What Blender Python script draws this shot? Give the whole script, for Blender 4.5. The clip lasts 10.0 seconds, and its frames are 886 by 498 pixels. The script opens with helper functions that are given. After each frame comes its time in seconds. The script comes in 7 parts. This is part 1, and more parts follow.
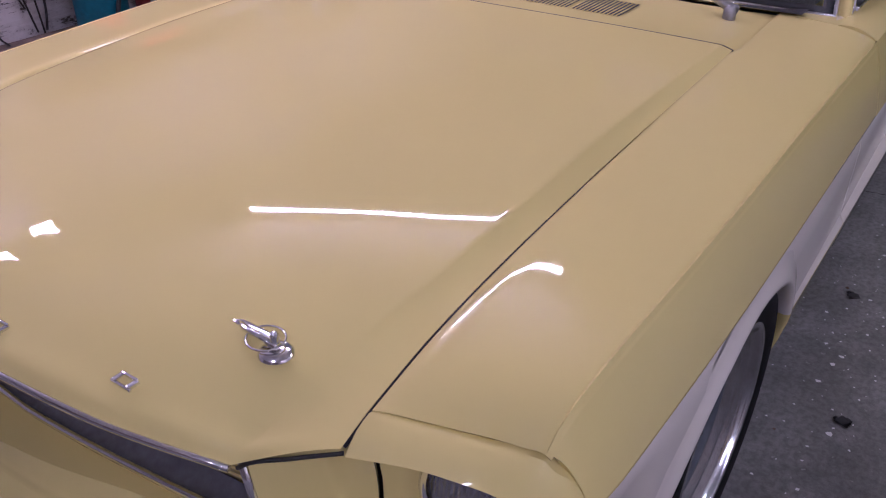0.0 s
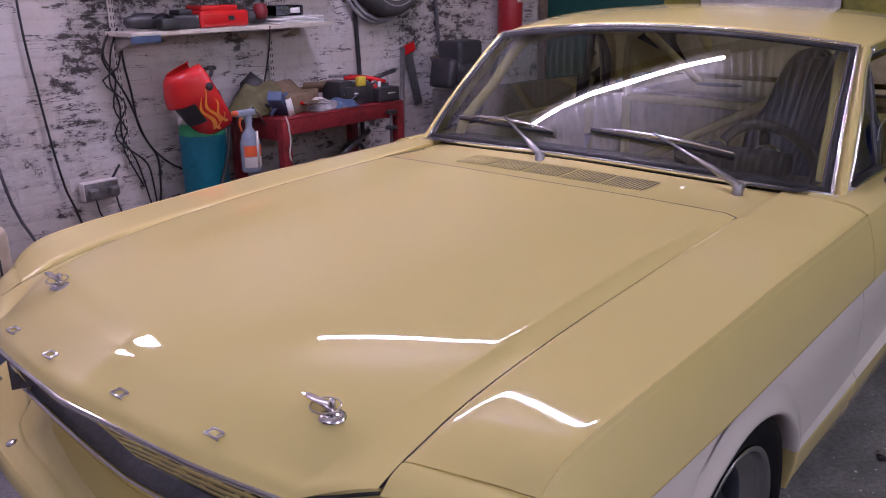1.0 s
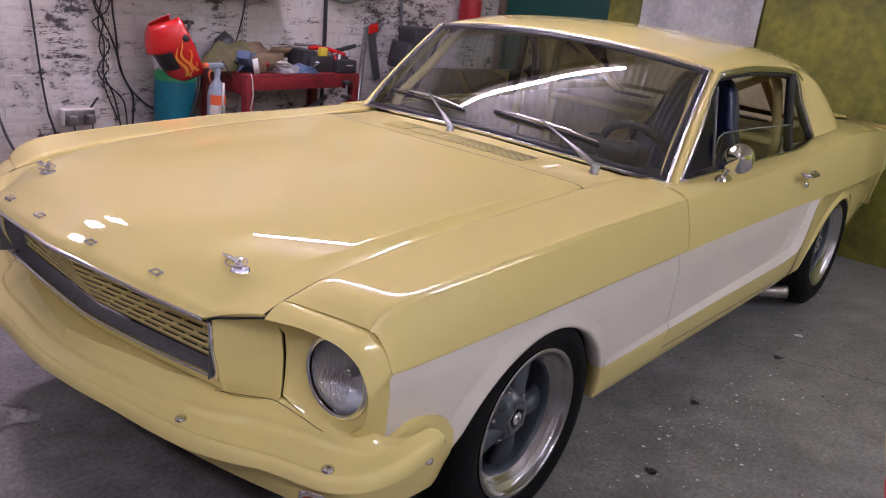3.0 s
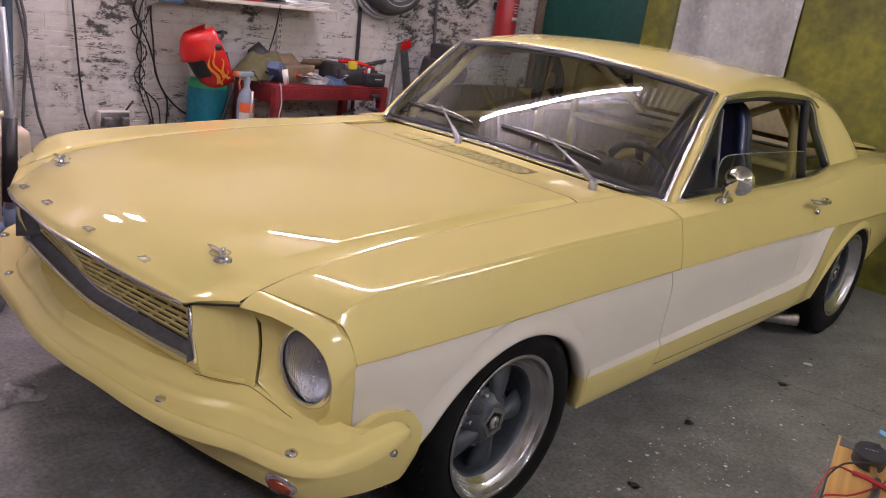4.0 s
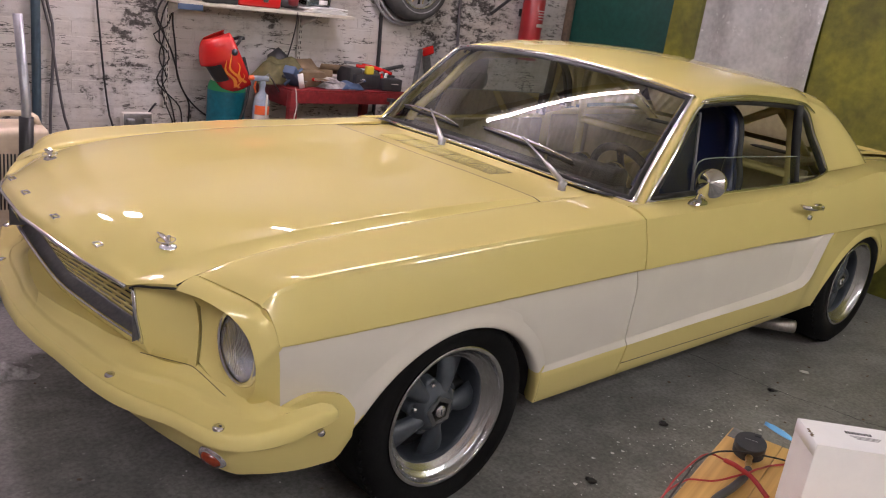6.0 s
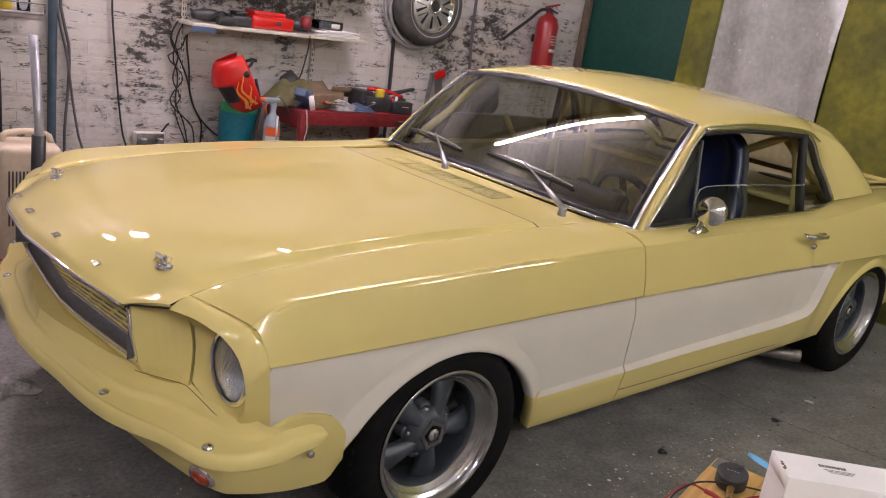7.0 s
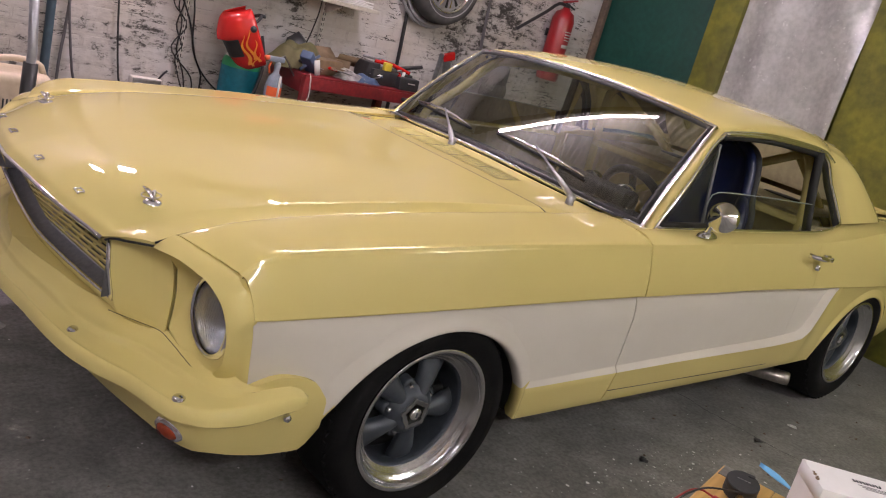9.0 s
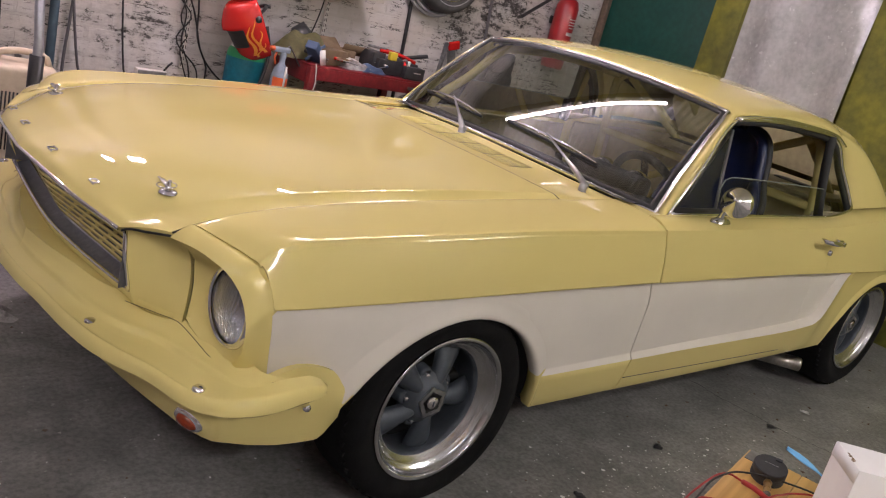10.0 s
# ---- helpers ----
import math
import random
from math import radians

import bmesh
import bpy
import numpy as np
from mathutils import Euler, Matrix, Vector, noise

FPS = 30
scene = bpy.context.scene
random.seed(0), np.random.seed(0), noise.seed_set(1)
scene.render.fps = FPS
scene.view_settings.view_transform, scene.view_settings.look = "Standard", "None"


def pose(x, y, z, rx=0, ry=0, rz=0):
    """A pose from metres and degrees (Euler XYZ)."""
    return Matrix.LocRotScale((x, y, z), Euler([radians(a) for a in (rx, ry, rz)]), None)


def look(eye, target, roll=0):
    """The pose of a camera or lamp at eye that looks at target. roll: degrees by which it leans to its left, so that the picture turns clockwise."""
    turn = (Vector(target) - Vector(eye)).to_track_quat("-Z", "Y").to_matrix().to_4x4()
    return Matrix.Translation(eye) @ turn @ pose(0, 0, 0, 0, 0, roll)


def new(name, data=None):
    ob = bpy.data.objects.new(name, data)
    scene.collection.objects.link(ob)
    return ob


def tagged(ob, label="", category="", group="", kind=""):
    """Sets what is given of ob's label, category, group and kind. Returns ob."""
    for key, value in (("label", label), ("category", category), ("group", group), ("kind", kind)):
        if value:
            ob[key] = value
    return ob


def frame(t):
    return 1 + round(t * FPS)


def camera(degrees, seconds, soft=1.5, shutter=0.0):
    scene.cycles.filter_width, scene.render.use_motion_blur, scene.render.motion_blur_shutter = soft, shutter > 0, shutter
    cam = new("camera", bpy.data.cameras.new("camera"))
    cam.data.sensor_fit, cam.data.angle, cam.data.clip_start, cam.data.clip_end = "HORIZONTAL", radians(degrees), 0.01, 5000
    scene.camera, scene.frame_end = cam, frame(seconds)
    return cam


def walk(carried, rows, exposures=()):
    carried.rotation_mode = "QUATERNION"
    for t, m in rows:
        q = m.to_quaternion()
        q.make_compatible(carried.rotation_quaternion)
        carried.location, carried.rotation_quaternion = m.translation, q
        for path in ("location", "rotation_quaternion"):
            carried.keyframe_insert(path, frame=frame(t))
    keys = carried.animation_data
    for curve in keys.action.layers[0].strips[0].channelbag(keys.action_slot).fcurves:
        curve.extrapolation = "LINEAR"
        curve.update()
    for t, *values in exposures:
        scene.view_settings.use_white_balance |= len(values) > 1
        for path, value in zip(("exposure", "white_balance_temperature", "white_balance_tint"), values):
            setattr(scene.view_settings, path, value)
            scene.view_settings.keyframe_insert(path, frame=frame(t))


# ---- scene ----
cam = camera(55.8, 10.0, soft=1.1)
PATH = [
    (0, (-1.215, -1.081, 1.393), (0.184, -0.096, 0.358), -0.5),
    (0.2, (-1.221, -1.139, 1.380), (0.196, -0.090, 0.436), -0.6),
    (0.5, (-1.293, -1.265, 1.395), (0.132, -0.12, 0.585), -1.1),
    (0.8, (-1.358, -1.325, 1.408), (0.083, -0.116, 0.727), -0.7),
    (1, (-1.435, -1.321, 1.399), (0.018, -0.09, 0.788), -0.6),
    (1.2, (-1.478, -1.313, 1.408), (-0.028, -0.062, 0.831), -0.4),
    (1.5, (-1.556, -1.317, 1.418), (-0.084, -0.087, 0.853), 0.1),
    (1.7, (-1.562, -1.376, 1.415), (-0.090, -0.154, 0.832), 0.8),
    (1.9, (-1.613, -1.455, 1.405), (-0.113, -0.289, 0.781), 2.0),
    (2, (-1.645, -1.524, 1.401), (-0.136, -0.378, 0.762), 2.9),
    (2.2, (-1.696, -1.639, 1.392), (-0.169, -0.516, 0.756), 4.5),
    (2.5, (-1.765, -1.722, 1.435), (-0.237, -0.605, 0.79), 6.0),
    (3.8, (-1.744, -1.996, 1.438), (-0.289, -0.759, 0.846), 8.2),
    (4, (-1.715, -2.019, 1.439), (-0.276, -0.764, 0.842), 8.5),
    (4.5, (-1.625, -2.132, 1.453), (-0.24, -0.823, 0.845), 8.5),
    (5, (-1.578, -2.204, 1.451), (-0.229, -0.861, 0.837), 8.4),
    (5.5, (-1.562, -2.265, 1.46), (-0.227, -0.907, 0.849), 8.3),
    (7, (-1.517, -2.365, 1.498), (-0.213, -0.956, 0.939), 8.7),
    (7.5, (-1.493, -2.368, 1.462), (-0.23, -0.914, 0.921), 9.9),
    (8, (-1.501, -2.348, 1.423), (-0.231, -0.91, 0.86), 13.0),
    (8.5, (-1.497, -2.301, 1.388), (-0.181, -0.903, 0.826), 15.1),
    (9, (-1.485, -2.26, 1.39), (-0.145, -0.885, 0.83), 15.5),
    (9.5, (-1.49, -2.239, 1.384), (-0.147, -0.868, 0.819), 15.3),
    (10, (-1.506, -2.231, 1.368), (-0.168, -0.862, 0.788), 14.9),
]
walk(cam, [(t, look(eye, target, roll)) for t, eye, target, roll in PATH],
     [(0, -0.90, 5050, 39), (0.5, -0.88, 5050, 37), (1.5, -0.77, 5400, 32), (2.5, -0.48, 5400, 27), (4, -0.42, 5850, 18), (8.5, -0.42, 6050, 14), (10, -0.42, 6050, 14)])

# ---------------------------------------------------------------- world and lights
world = bpy.data.worlds.new("World")
scene.world = world
world.use_nodes = True
world.node_tree.nodes["Background"].inputs[0].default_value = (0.55, 0.52, 0.6, 1)
world.node_tree.nodes["Background"].inputs[1].default_value = 0.02


# ---------------------------------------------------------------- materials
def material(name, color, rough=0.5, metal=0.0, coat=0.0, grain=0.0, grain_scale=30.0, bump=0.0, bump_scale=120.0, var=None, var_scale=3.0, var_amount=0.5, spec=0.5):
    """A plain surface with two scales of variation: broad patches and fine grain."""
    m = bpy.data.materials.new(name)
    m.use_nodes = True
    nt = m.node_tree
    b = nt.nodes["Principled BSDF"]
    b.inputs["Roughness"].default_value = rough
    b.inputs["Metallic"].default_value = metal
    b.inputs["Coat Weight"].default_value = coat
    b.inputs["Coat Roughness"].default_value = 0.03
    b.inputs["Specular IOR Level"].default_value = spec
    c = (*color, 1)
    if var is None and grain == 0:
        b.inputs["Base Color"].default_value = c
    else:
        tc = nt.nodes.new("ShaderNodeTexCoord")
        n1 = nt.nodes.new("ShaderNodeTexNoise")
        n1.inputs["Scale"].default_value = var_scale
        n1.inputs["Detail"].default_value = 6
        n1.inputs["Roughness"].default_value = 0.65
        nt.links.new(tc.outputs["Object"], n1.inputs["Vector"])
        r1 = nt.nodes.new("ShaderNodeValToRGB")
        r1.color_ramp.elements[0].position = 0.5 - 0.22 * (1.2 - var_amount)
        r1.color_ramp.elements[1].position = 0.5 + 0.25 * (1.2 - var_amount)
        r1.color_ramp.elements[0].color = c
        r1.color_ramp.elements[1].color = (*(var or color), 1)
        nt.links.new(n1.outputs["Fac"], r1.inputs["Fac"])
        n2 = nt.nodes.new("ShaderNodeTexNoise")
        n2.inputs["Scale"].default_value = grain_scale
        n2.inputs["Detail"].default_value = 4
        nt.links.new(tc.outputs["Object"], n2.inputs["Vector"])
        mx = nt.nodes.new("ShaderNodeMix")
        mx.data_type, mx.blend_type = "RGBA", "OVERLAY"
        mx.inputs[0].default_value = grain
        nt.links.new(r1.outputs["Color"], mx.inputs[6])
        nt.links.new(n2.outputs["Fac"], mx.inputs[7])
        nt.links.new(mx.outputs[2], b.inputs["Base Color"])
    if bump:
        tc2 = nt.nodes.new("ShaderNodeTexCoord")
        n3 = nt.nodes.new("ShaderNodeTexNoise")
        n3.inputs["Scale"].default_value = bump_scale
        n3.inputs["Detail"].default_value = 5
        nt.links.new(tc2.outputs["Object"], n3.inputs["Vector"])
        bp = nt.nodes.new("ShaderNodeBump")
        bp.inputs["Strength"].default_value = bump
        bp.inputs["Distance"].default_value = 0.004
        nt.links.new(n3.outputs["Fac"], bp.inputs["Height"])
        nt.links.new(bp.outputs["Normal"], b.inputs["Normal"])
    return m


def glass_material(name, tint, rough=0.0, ior=1.52):
    m = bpy.data.materials.new(name)
    m.use_nodes = True
    nt = m.node_tree
    nt.nodes.remove(nt.nodes["Principled BSDF"])
    out = nt.nodes["Material Output"]
    tr = nt.nodes.new("ShaderNodeBsdfTransparent")
    tr.inputs[0].default_value = (*tint, 1)
    gl = nt.nodes.new("ShaderNodeBsdfGlossy")
    gl.inputs["Roughness"].default_value = rough
    fr = nt.nodes.new("ShaderNodeFresnel")
    fr.inputs[0].default_value = ior
    mx = nt.nodes.new("ShaderNodeMixShader")
    nt.links.new(fr.outputs[0], mx.inputs[0])
    nt.links.new(tr.outputs[0], mx.inputs[1])
    nt.links.new(gl.outputs[0], mx.inputs[2])
    nt.links.new(mx.outputs[0], out.inputs[0])
    return m


def glow(name, color, strength):
    m = bpy.data.materials.new(name)
    m.use_nodes = True
    b = m.node_tree.nodes["Principled BSDF"]
    b.inputs["Base Color"].default_value = (*color, 1)
    b.inputs["Emission Color"].default_value = (*color, 1)
    b.inputs["Emission Strength"].default_value = strength
    return m


M_YELLOW = material("cream_yellow_paint", (0.650, 0.548, 0.205), 0.42, coat=1.0, var=(0.668, 0.564, 0.214), var_scale=1.5, spec=0.0)
M_WHITE = material("white_paint", (0.70, 0.655, 0.575), 0.5, coat=0.8, var=(0.66, 0.615, 0.54), var_scale=2.5, spec=0.12)
M_CHROME = material("chrome", (0.82, 0.82, 0.84), 0.07, 1.0, grain=0.15, grain_scale=60)
M_POLISHED = material("polished_aluminium", (0.80, 0.80, 0.82), 0.17, 1.0, grain=0.2, grain_scale=90)
def turned_metal(name, color, rough):
    """Machined alloy: fine turning marks that draw highlights out along the radius."""
    m = material(name, color, rough, 1.0, grain=0.25, grain_scale=140, var=tuple(c * 0.85 for c in color), var_scale=16)
    nt = m.node_tree
    b = nt.nodes["Principled BSDF"]
    tan = nt.nodes.new("ShaderNodeTangent")
    tan.direction_type, tan.axis = "RADIAL", "Y"
    b.inputs["Anisotropic"].default_value = 0.85
    nt.links.new(tan.outputs[0], b.inputs["Tangent"])
    return m


M_TURNED = turned_metal("turned_aluminium", (0.56, 0.56, 0.57), 0.17)
M_SATIN = material("satin_machined_alloy", (0.38, 0.38, 0.38), 0.36, 1.0, var=(0.30, 0.30, 0.30), var_scale=60, grain=0.3, grain_scale=120)
M_SPOKE = material("grey_painted_alloy", (0.060, 0.070, 0.084), 0.40, 0.2, grain=0.3, grain_scale=40, bump=0.1)
M_RUBBER = material("tyre_rubber", (0.005, 0.005, 0.0055), 0.8, var=(0.009, 0.0088, 0.0085), var_scale=9, grain=0.3, bump=0.25, spec=0.12)
M_BLACK = material("black_plastic", (0.015, 0.015, 0.016), 0.45, var=(0.025, 0.025, 0.026), var_scale=12)
M_BRASS = material("brass", (0.55, 0.40, 0.18), 0.3, 1.0, grain=0.3, grain_scale=60)
# also fills body joints, where its black stands in for shade
M_SEAL = material("black_seal_and_gap_shade", (0.01, 0.01, 0.01), 0.55)
M_GREYMETAL = material("dark_grey_grille_paint", (0.095, 0.095, 0.105), 0.42, 0.2, var=(0.13, 0.13, 0.14), var_scale=14, grain=0.4, grain_scale=80, bump=0.15)
M_GLASS = glass_material("window_glass", (0.84, 0.88, 0.86))
M_SCREEN = glass_material("laminated_windscreen_glass", (0.49, 0.54, 0.50), ior=2.2)
M_VENT = glass_material("quarterlight_glass", (0.60, 0.66, 0.64), ior=1.6)
M_GLASSEDGE = material("ground_glass_edge", (0.30, 0.34, 0.31), 0.25, coat=0.4, var=(0.22, 0.26, 0.24), var_scale=30)



# ---------------------------------------------------------------- mesh helpers
def link_mesh(name, bm, mats, parent=None, smooth=True, label=""):
    me = bpy.data.meshes.new(name)
    bm.normal_update()
    bm.to_mesh(me)
    bm.free()
    for m in mats if isinstance(mats, (list, tuple)) else [mats]:
        me.materials.append(m)
    if smooth:
        me.shade_smooth()
    ob = new(name, me)
    if parent is not None:
        ob.parent = parent
    if label:
        ob["label"] = label
    return ob


def part(name, bm, mats, parent, label="", smooth=True):
    return link_mesh(name, bm, mats, parent, smooth, label)


def thing(name, label, category, at=(0, 0, 0), rz=0, group="", kind=""):
    ob = new(name)
    ob.matrix_world = pose(*at, 0, 0, rz)
    return tagged(ob, label, category, group, kind)


def sharp(ob, angle=35):
    ob.data.set_sharp_from_angle(angle=radians(angle))
    return ob


def curve_fn(xs, ys):
    """Smooth interpolation through given stations without overshoot."""
    xs, ys = np.array(xs, float), np.array(ys, float)
    h, d = np.diff(xs), np.diff(ys) / np.diff(xs)
    m = np.zeros(len(xs))
    m[0], m[-1] = d[0], d[-1]
    for i in range(1, len(xs) - 1):
        m[i] = 0 if d[i - 1] * d[i] <= 0 else 2 * d[i - 1] * d[i] / (d[i - 1] + d[i])

    def f(x):
        x = min(max(x, xs[0]), xs[-1])
        i = min(int(np.searchsorted(xs, x, side="right")) - 1, len(h) - 1)
        t = (x - xs[i]) / h[i]
        return ((1 + 2 * t) * (1 - t) ** 2 * ys[i] + t * (1 - t) ** 2 * h[i] * m[i]
                + t * t * (3 - 2 * t) * ys[i + 1] + t * t * (t - 1) * h[i] * m[i + 1])
    return f


def path_fn(points):
    """A smooth curve through 3D points, by its parameter 0..1 (chord length)."""
    p = np.array(points, float)
    s = np.concatenate([[0], np.cumsum(np.linalg.norm(np.diff(p, axis=0), axis=1))])
    s /= s[-1]
    fs = [curve_fn(s, p[:, k]) for k in range(3)]
    return lambda t: Vector([f(t) for f in fs])


def lerp(a, b, t):
    return a + (b - a) * t


def grid(rows, thick=0.0, closed=False, keep=None, mat_of=None, flip=False, bm=None):
    """A sheet from rows of points; thick turns its border back into a flange along the normals."""
    bm = bm or bmesh.new()
    vs = [[bm.verts.new(p) for p in r] for r in rows]
    n, m = len(vs), len(vs[0])
    for i in range(n - 1):
        for j in range(m if closed else m - 1):
            k = (j + 1) % m
            if keep and not keep(i, j):
                continue
            q = [vs[i][j], vs[i + 1][j], vs[i + 1][k], vs[i][k]]
            if flip:
                q.reverse()
            try:
                f = bm.faces.new(q)
            except ValueError:
                continue
            if mat_of:
                f.material_index = mat_of(i, j)
    bmesh.ops.remove_doubles(bm, verts=bm.verts[:], dist=0.0004)
    bmesh.ops.delete(bm, geom=[v for v in bm.verts if not v.link_faces], context="VERTS")
    if thick:
        flange(bm, thick)
    return bm


def flange(bm, depth):
    bm.normal_update()
    edges = [e for e in bm.edges if e.is_boundary]
    nor = {v: v.normal.copy() for e in edges for v in e.verts}
    new_of = {v: bm.verts.new(v.co - n * depth) for v, n in nor.items()}
    for e in edges:
        f = e.link_faces[0]
        a, b = e.verts
        lv = [l.vert for l in f.loops]
        if lv[(lv.index(a) + 1) % len(lv)] is b:
            a, b = b, a
        q = bm.faces.new((a, b, new_of[b], new_of[a]))
        q.material_index = f.material_index
    for e in edges:
        e.smooth = False


def solid(bm, thick):
    """Give an open sheet a thickness, inwards along its normals."""
    bm.normal_update()
    bmesh.ops.solidify(bm, geom=bm.faces[:], thickness=thick)
    return bm


def box(sx, sy, sz, at=(0, 0, 0), bevel=0.0, seg=2, bm=None, rot=None):
    b = bmesh.new()
    bmesh.ops.create_cube(b, size=1)
    bmesh.ops.scale(b, vec=(sx, sy, sz), verts=b.verts)
    if bevel:
        bmesh.ops.bevel(b, geom=b.edges[:], offset=bevel, segments=seg, affect="EDGES", profile=0.6)
    if rot is not None:
        bmesh.ops.transform(b, matrix=rot, verts=b.verts)
    bmesh.ops.translate(b, vec=at, verts=b.verts)
    return join(bm, b)


def join(bm, b):
    if bm is None:
        return b
    me = bpy.data.meshes.new("tmp")
    b.to_mesh(me)
    b.free()
    bm.from_mesh(me)
    bpy.data.meshes.remove(me)
    return bm


def tube(points, r, sides=8, closed=False, caps=True, bm=None, smooth_steps=0):
    """A round bar along points; r is a radius or one for each point."""
    if smooth_steps:
        f = path_fn(points)
        points = [f(i / smooth_steps) for i in range(smooth_steps + 1)]
        if isinstance(r, (list, tuple)):
            r = [float(np.interp(i / smooth_steps, np.linspace(0, 1, len(r)), r)) for i in range(smooth_steps + 1)]
    p = [Vector(q) for q in points]
    n = len(p)
    rs = r if isinstance(r, (list, tuple)) else [r] * n
    bm = bm or bmesh.new()
    rings, up = [], None
    for i in range(n):
        a = p[i - 1] if (i or closed) else p[0]
        b = p[(i + 1) % n] if (i < n - 1 or closed) else p[-1]
        d = (b - a).normalized()
        if up is None:
            up = d.cross(Vector((0.3, 0.2, 1))).normalized()
        up = (up - d * up.dot(d)).normalized()
        w = d.cross(up)
        rings.append([bm.verts.new(p[i] + (up * math.cos(t) + w * math.sin(t)) * rs[i]) for t in [2 * math.pi * k / sides for k in range(sides)]])
    for i in range(n if closed else n - 1):
        A, B = rings[i], rings[(i + 1) % n]
        for k in range(sides):
            bm.faces.new((A[k], A[(k + 1) % sides], B[(k + 1) % sides], B[k]))
    if caps and not closed:
        bm.faces.new(rings[0][::-1])
        bm.faces.new(rings[-1])
    return bm


def lathe(profile, axis="z", sides=32, at=(0, 0, 0), bm=None, sweep=1.0):
    """Turn a profile of (radius, height) round an axis."""
    bm = bm or bmesh.new()
    rings = []
    for k in range(sides):
        t = 2 * math.pi * k / sides * sweep
        ring = []
        for r, h in profile:
            q = {"z": (r * math.cos(t), r * math.sin(t), h), "y": (r * math.cos(t), h, r * math.sin(t)), "x": (h, r * math.cos(t), r * math.sin(t))}[axis]
            ring.append(bm.verts.new(Vector(q) + Vector(at)))
        rings.append(ring)
    for k in range(sides):
        A, B = rings[k], rings[(k + 1) % sides]
        for i in range(len(profile) - 1):
            bm.faces.new((A[i], B[i], B[i + 1], A[i + 1]))
    bmesh.ops.remove_doubles(bm, verts=bm.verts[:], dist=0.00005)
    bmesh.ops.recalc_face_normals(bm, faces=bm.faces[:])
    return bm


def mirror_y(bm):
    for v in bm.verts:
        v.co.y = -v.co.y
    bmesh.ops.reverse_faces(bm, faces=bm.faces[:])
    return bm


def sided(make, s):
    """A mesh made for the near side (y below 0), or its mirror image."""
    bm = make()
    return mirror_y(bm) if s > 0 else bm


def orient(bm, out):
    """Turn the sheet's faces so that they look along out on the whole."""
    bm.normal_update()
    total = Vector()
    for f in bm.faces:
        total += f.normal * f.calc_area()
    if total.dot(Vector(out)) < 0:
        bmesh.ops.reverse_faces(bm, faces=bm.faces[:])
    bm.normal_update()
    return bm


def strip(a, b, n):
    """Rows of points straight across between two curves given by parameter."""
    return lambda k, m: [[a(i / n).lerp(b(i / n), j / m) for j in range(m + 1)] for i in range(n + 1)]

# ---------------------------------------------------------------- room
def wall(name, sx, sy, sz, at, mat, label=""):
    ob = link_mesh(name, box(sx, sy, sz, at), mat, smooth=False)
    return tagged(ob, label, "wall", kind="structure")


ROOM_X0, ROOM_X1, ROOM_Y0, ROOM_Y1, ROOM_Z = -4.5, 3.905, -4.6, 2.22, 2.745

# ---------------------------------------------------------------- the car
car = thing("car", "cream-yellow two-door coupe with white side stripe on concrete", "car")

# body lines of the near side, by distance x behind the front axle
crease_z = curve_fn([-0.62, -0.594, -0.555, -0.489, -0.40, -0.233, -0.09, 0.25, 0.82, 1.5, 2.0, 2.35, 2.75, 3.2, 3.66], [0.722, 0.750, 0.771, 0.785, 0.792, 0.800, 0.806, 0.818, 0.823, 0.832, 0.84, 0.865, 0.900, 0.885, 0.85])
crease_y = curve_fn([-0.62, -0.5, 0.0, 0.82, 1.5, 2.3, 3.0, 3.66], [-0.790, -0.802, -0.818, -0.825, -0.828, -0.832, -0.830, -0.80])
line_z = curve_fn([-0.62, -0.2, 0.8, 1.5, 2.3, 3.0, 3.66], [0.641, 0.648, 0.657, 0.657, 0.646, 0.633, 0.615])
line_y = curve_fn([-0.62, -0.5, 0.0, 1.0, 2.3, 3.0, 3.66], [-0.836, -0.848, -0.860, -0.864, -0.868, -0.862, -0.825])
lip_z = curve_fn([-0.62, -0.56, -0.45, -0.40, -0.35, 0.3, 0.72, 1.2, 1.85, 2.12, 2.18, 2.315, 3.66], [0.445, 0.455, 0.484, 0.468, 0.41, 0.366, 0.373, 0.382, 0.388, 0.402, 0.428, 0.638, 0.59])
lip_y = curve_fn([-0.62, -0.5, -0.2, 0.3, 1.0, 2.3, 3.0, 3.66], [-0.79, -0.82, -0.850, -0.852, -0.858, -0.864, -0.855, -0.815])
sill_z = curve_fn([-0.62, -0.3, 0.36, 0.8, 1.5, 2.05, 2.4, 3.1, 3.66], [0.30, 0.28, 0.243, 0.245, 0.247, 0.254, 0.26, 0.30, 0.40])
sill_y = curve_fn([-0.62, -0.4, 0.0, 0.4, 2.1, 3.0, 3.66], [-0.76, -0.80, -0.83, -0.825, -0.825, -0.81, -0.77])
cove = curve_fn([-0.62, 0.2, 0.9, 1.6, 2.1, 2.3, 2.33], [0.0, 0.003, 0.014, 0.028, 0.036, 0.03, 0.0])

ledge = curve_fn([-0.62, -0.5, 0.0, 1.0, 2.2, 2.30, 2.33], [0.005, 0.011, 0.015, 0.020, 0.020, 0.007, 0.0])
ARCHES = [(0.007, 0.205, 0.384), (2.735, 0.215, 0.365)]


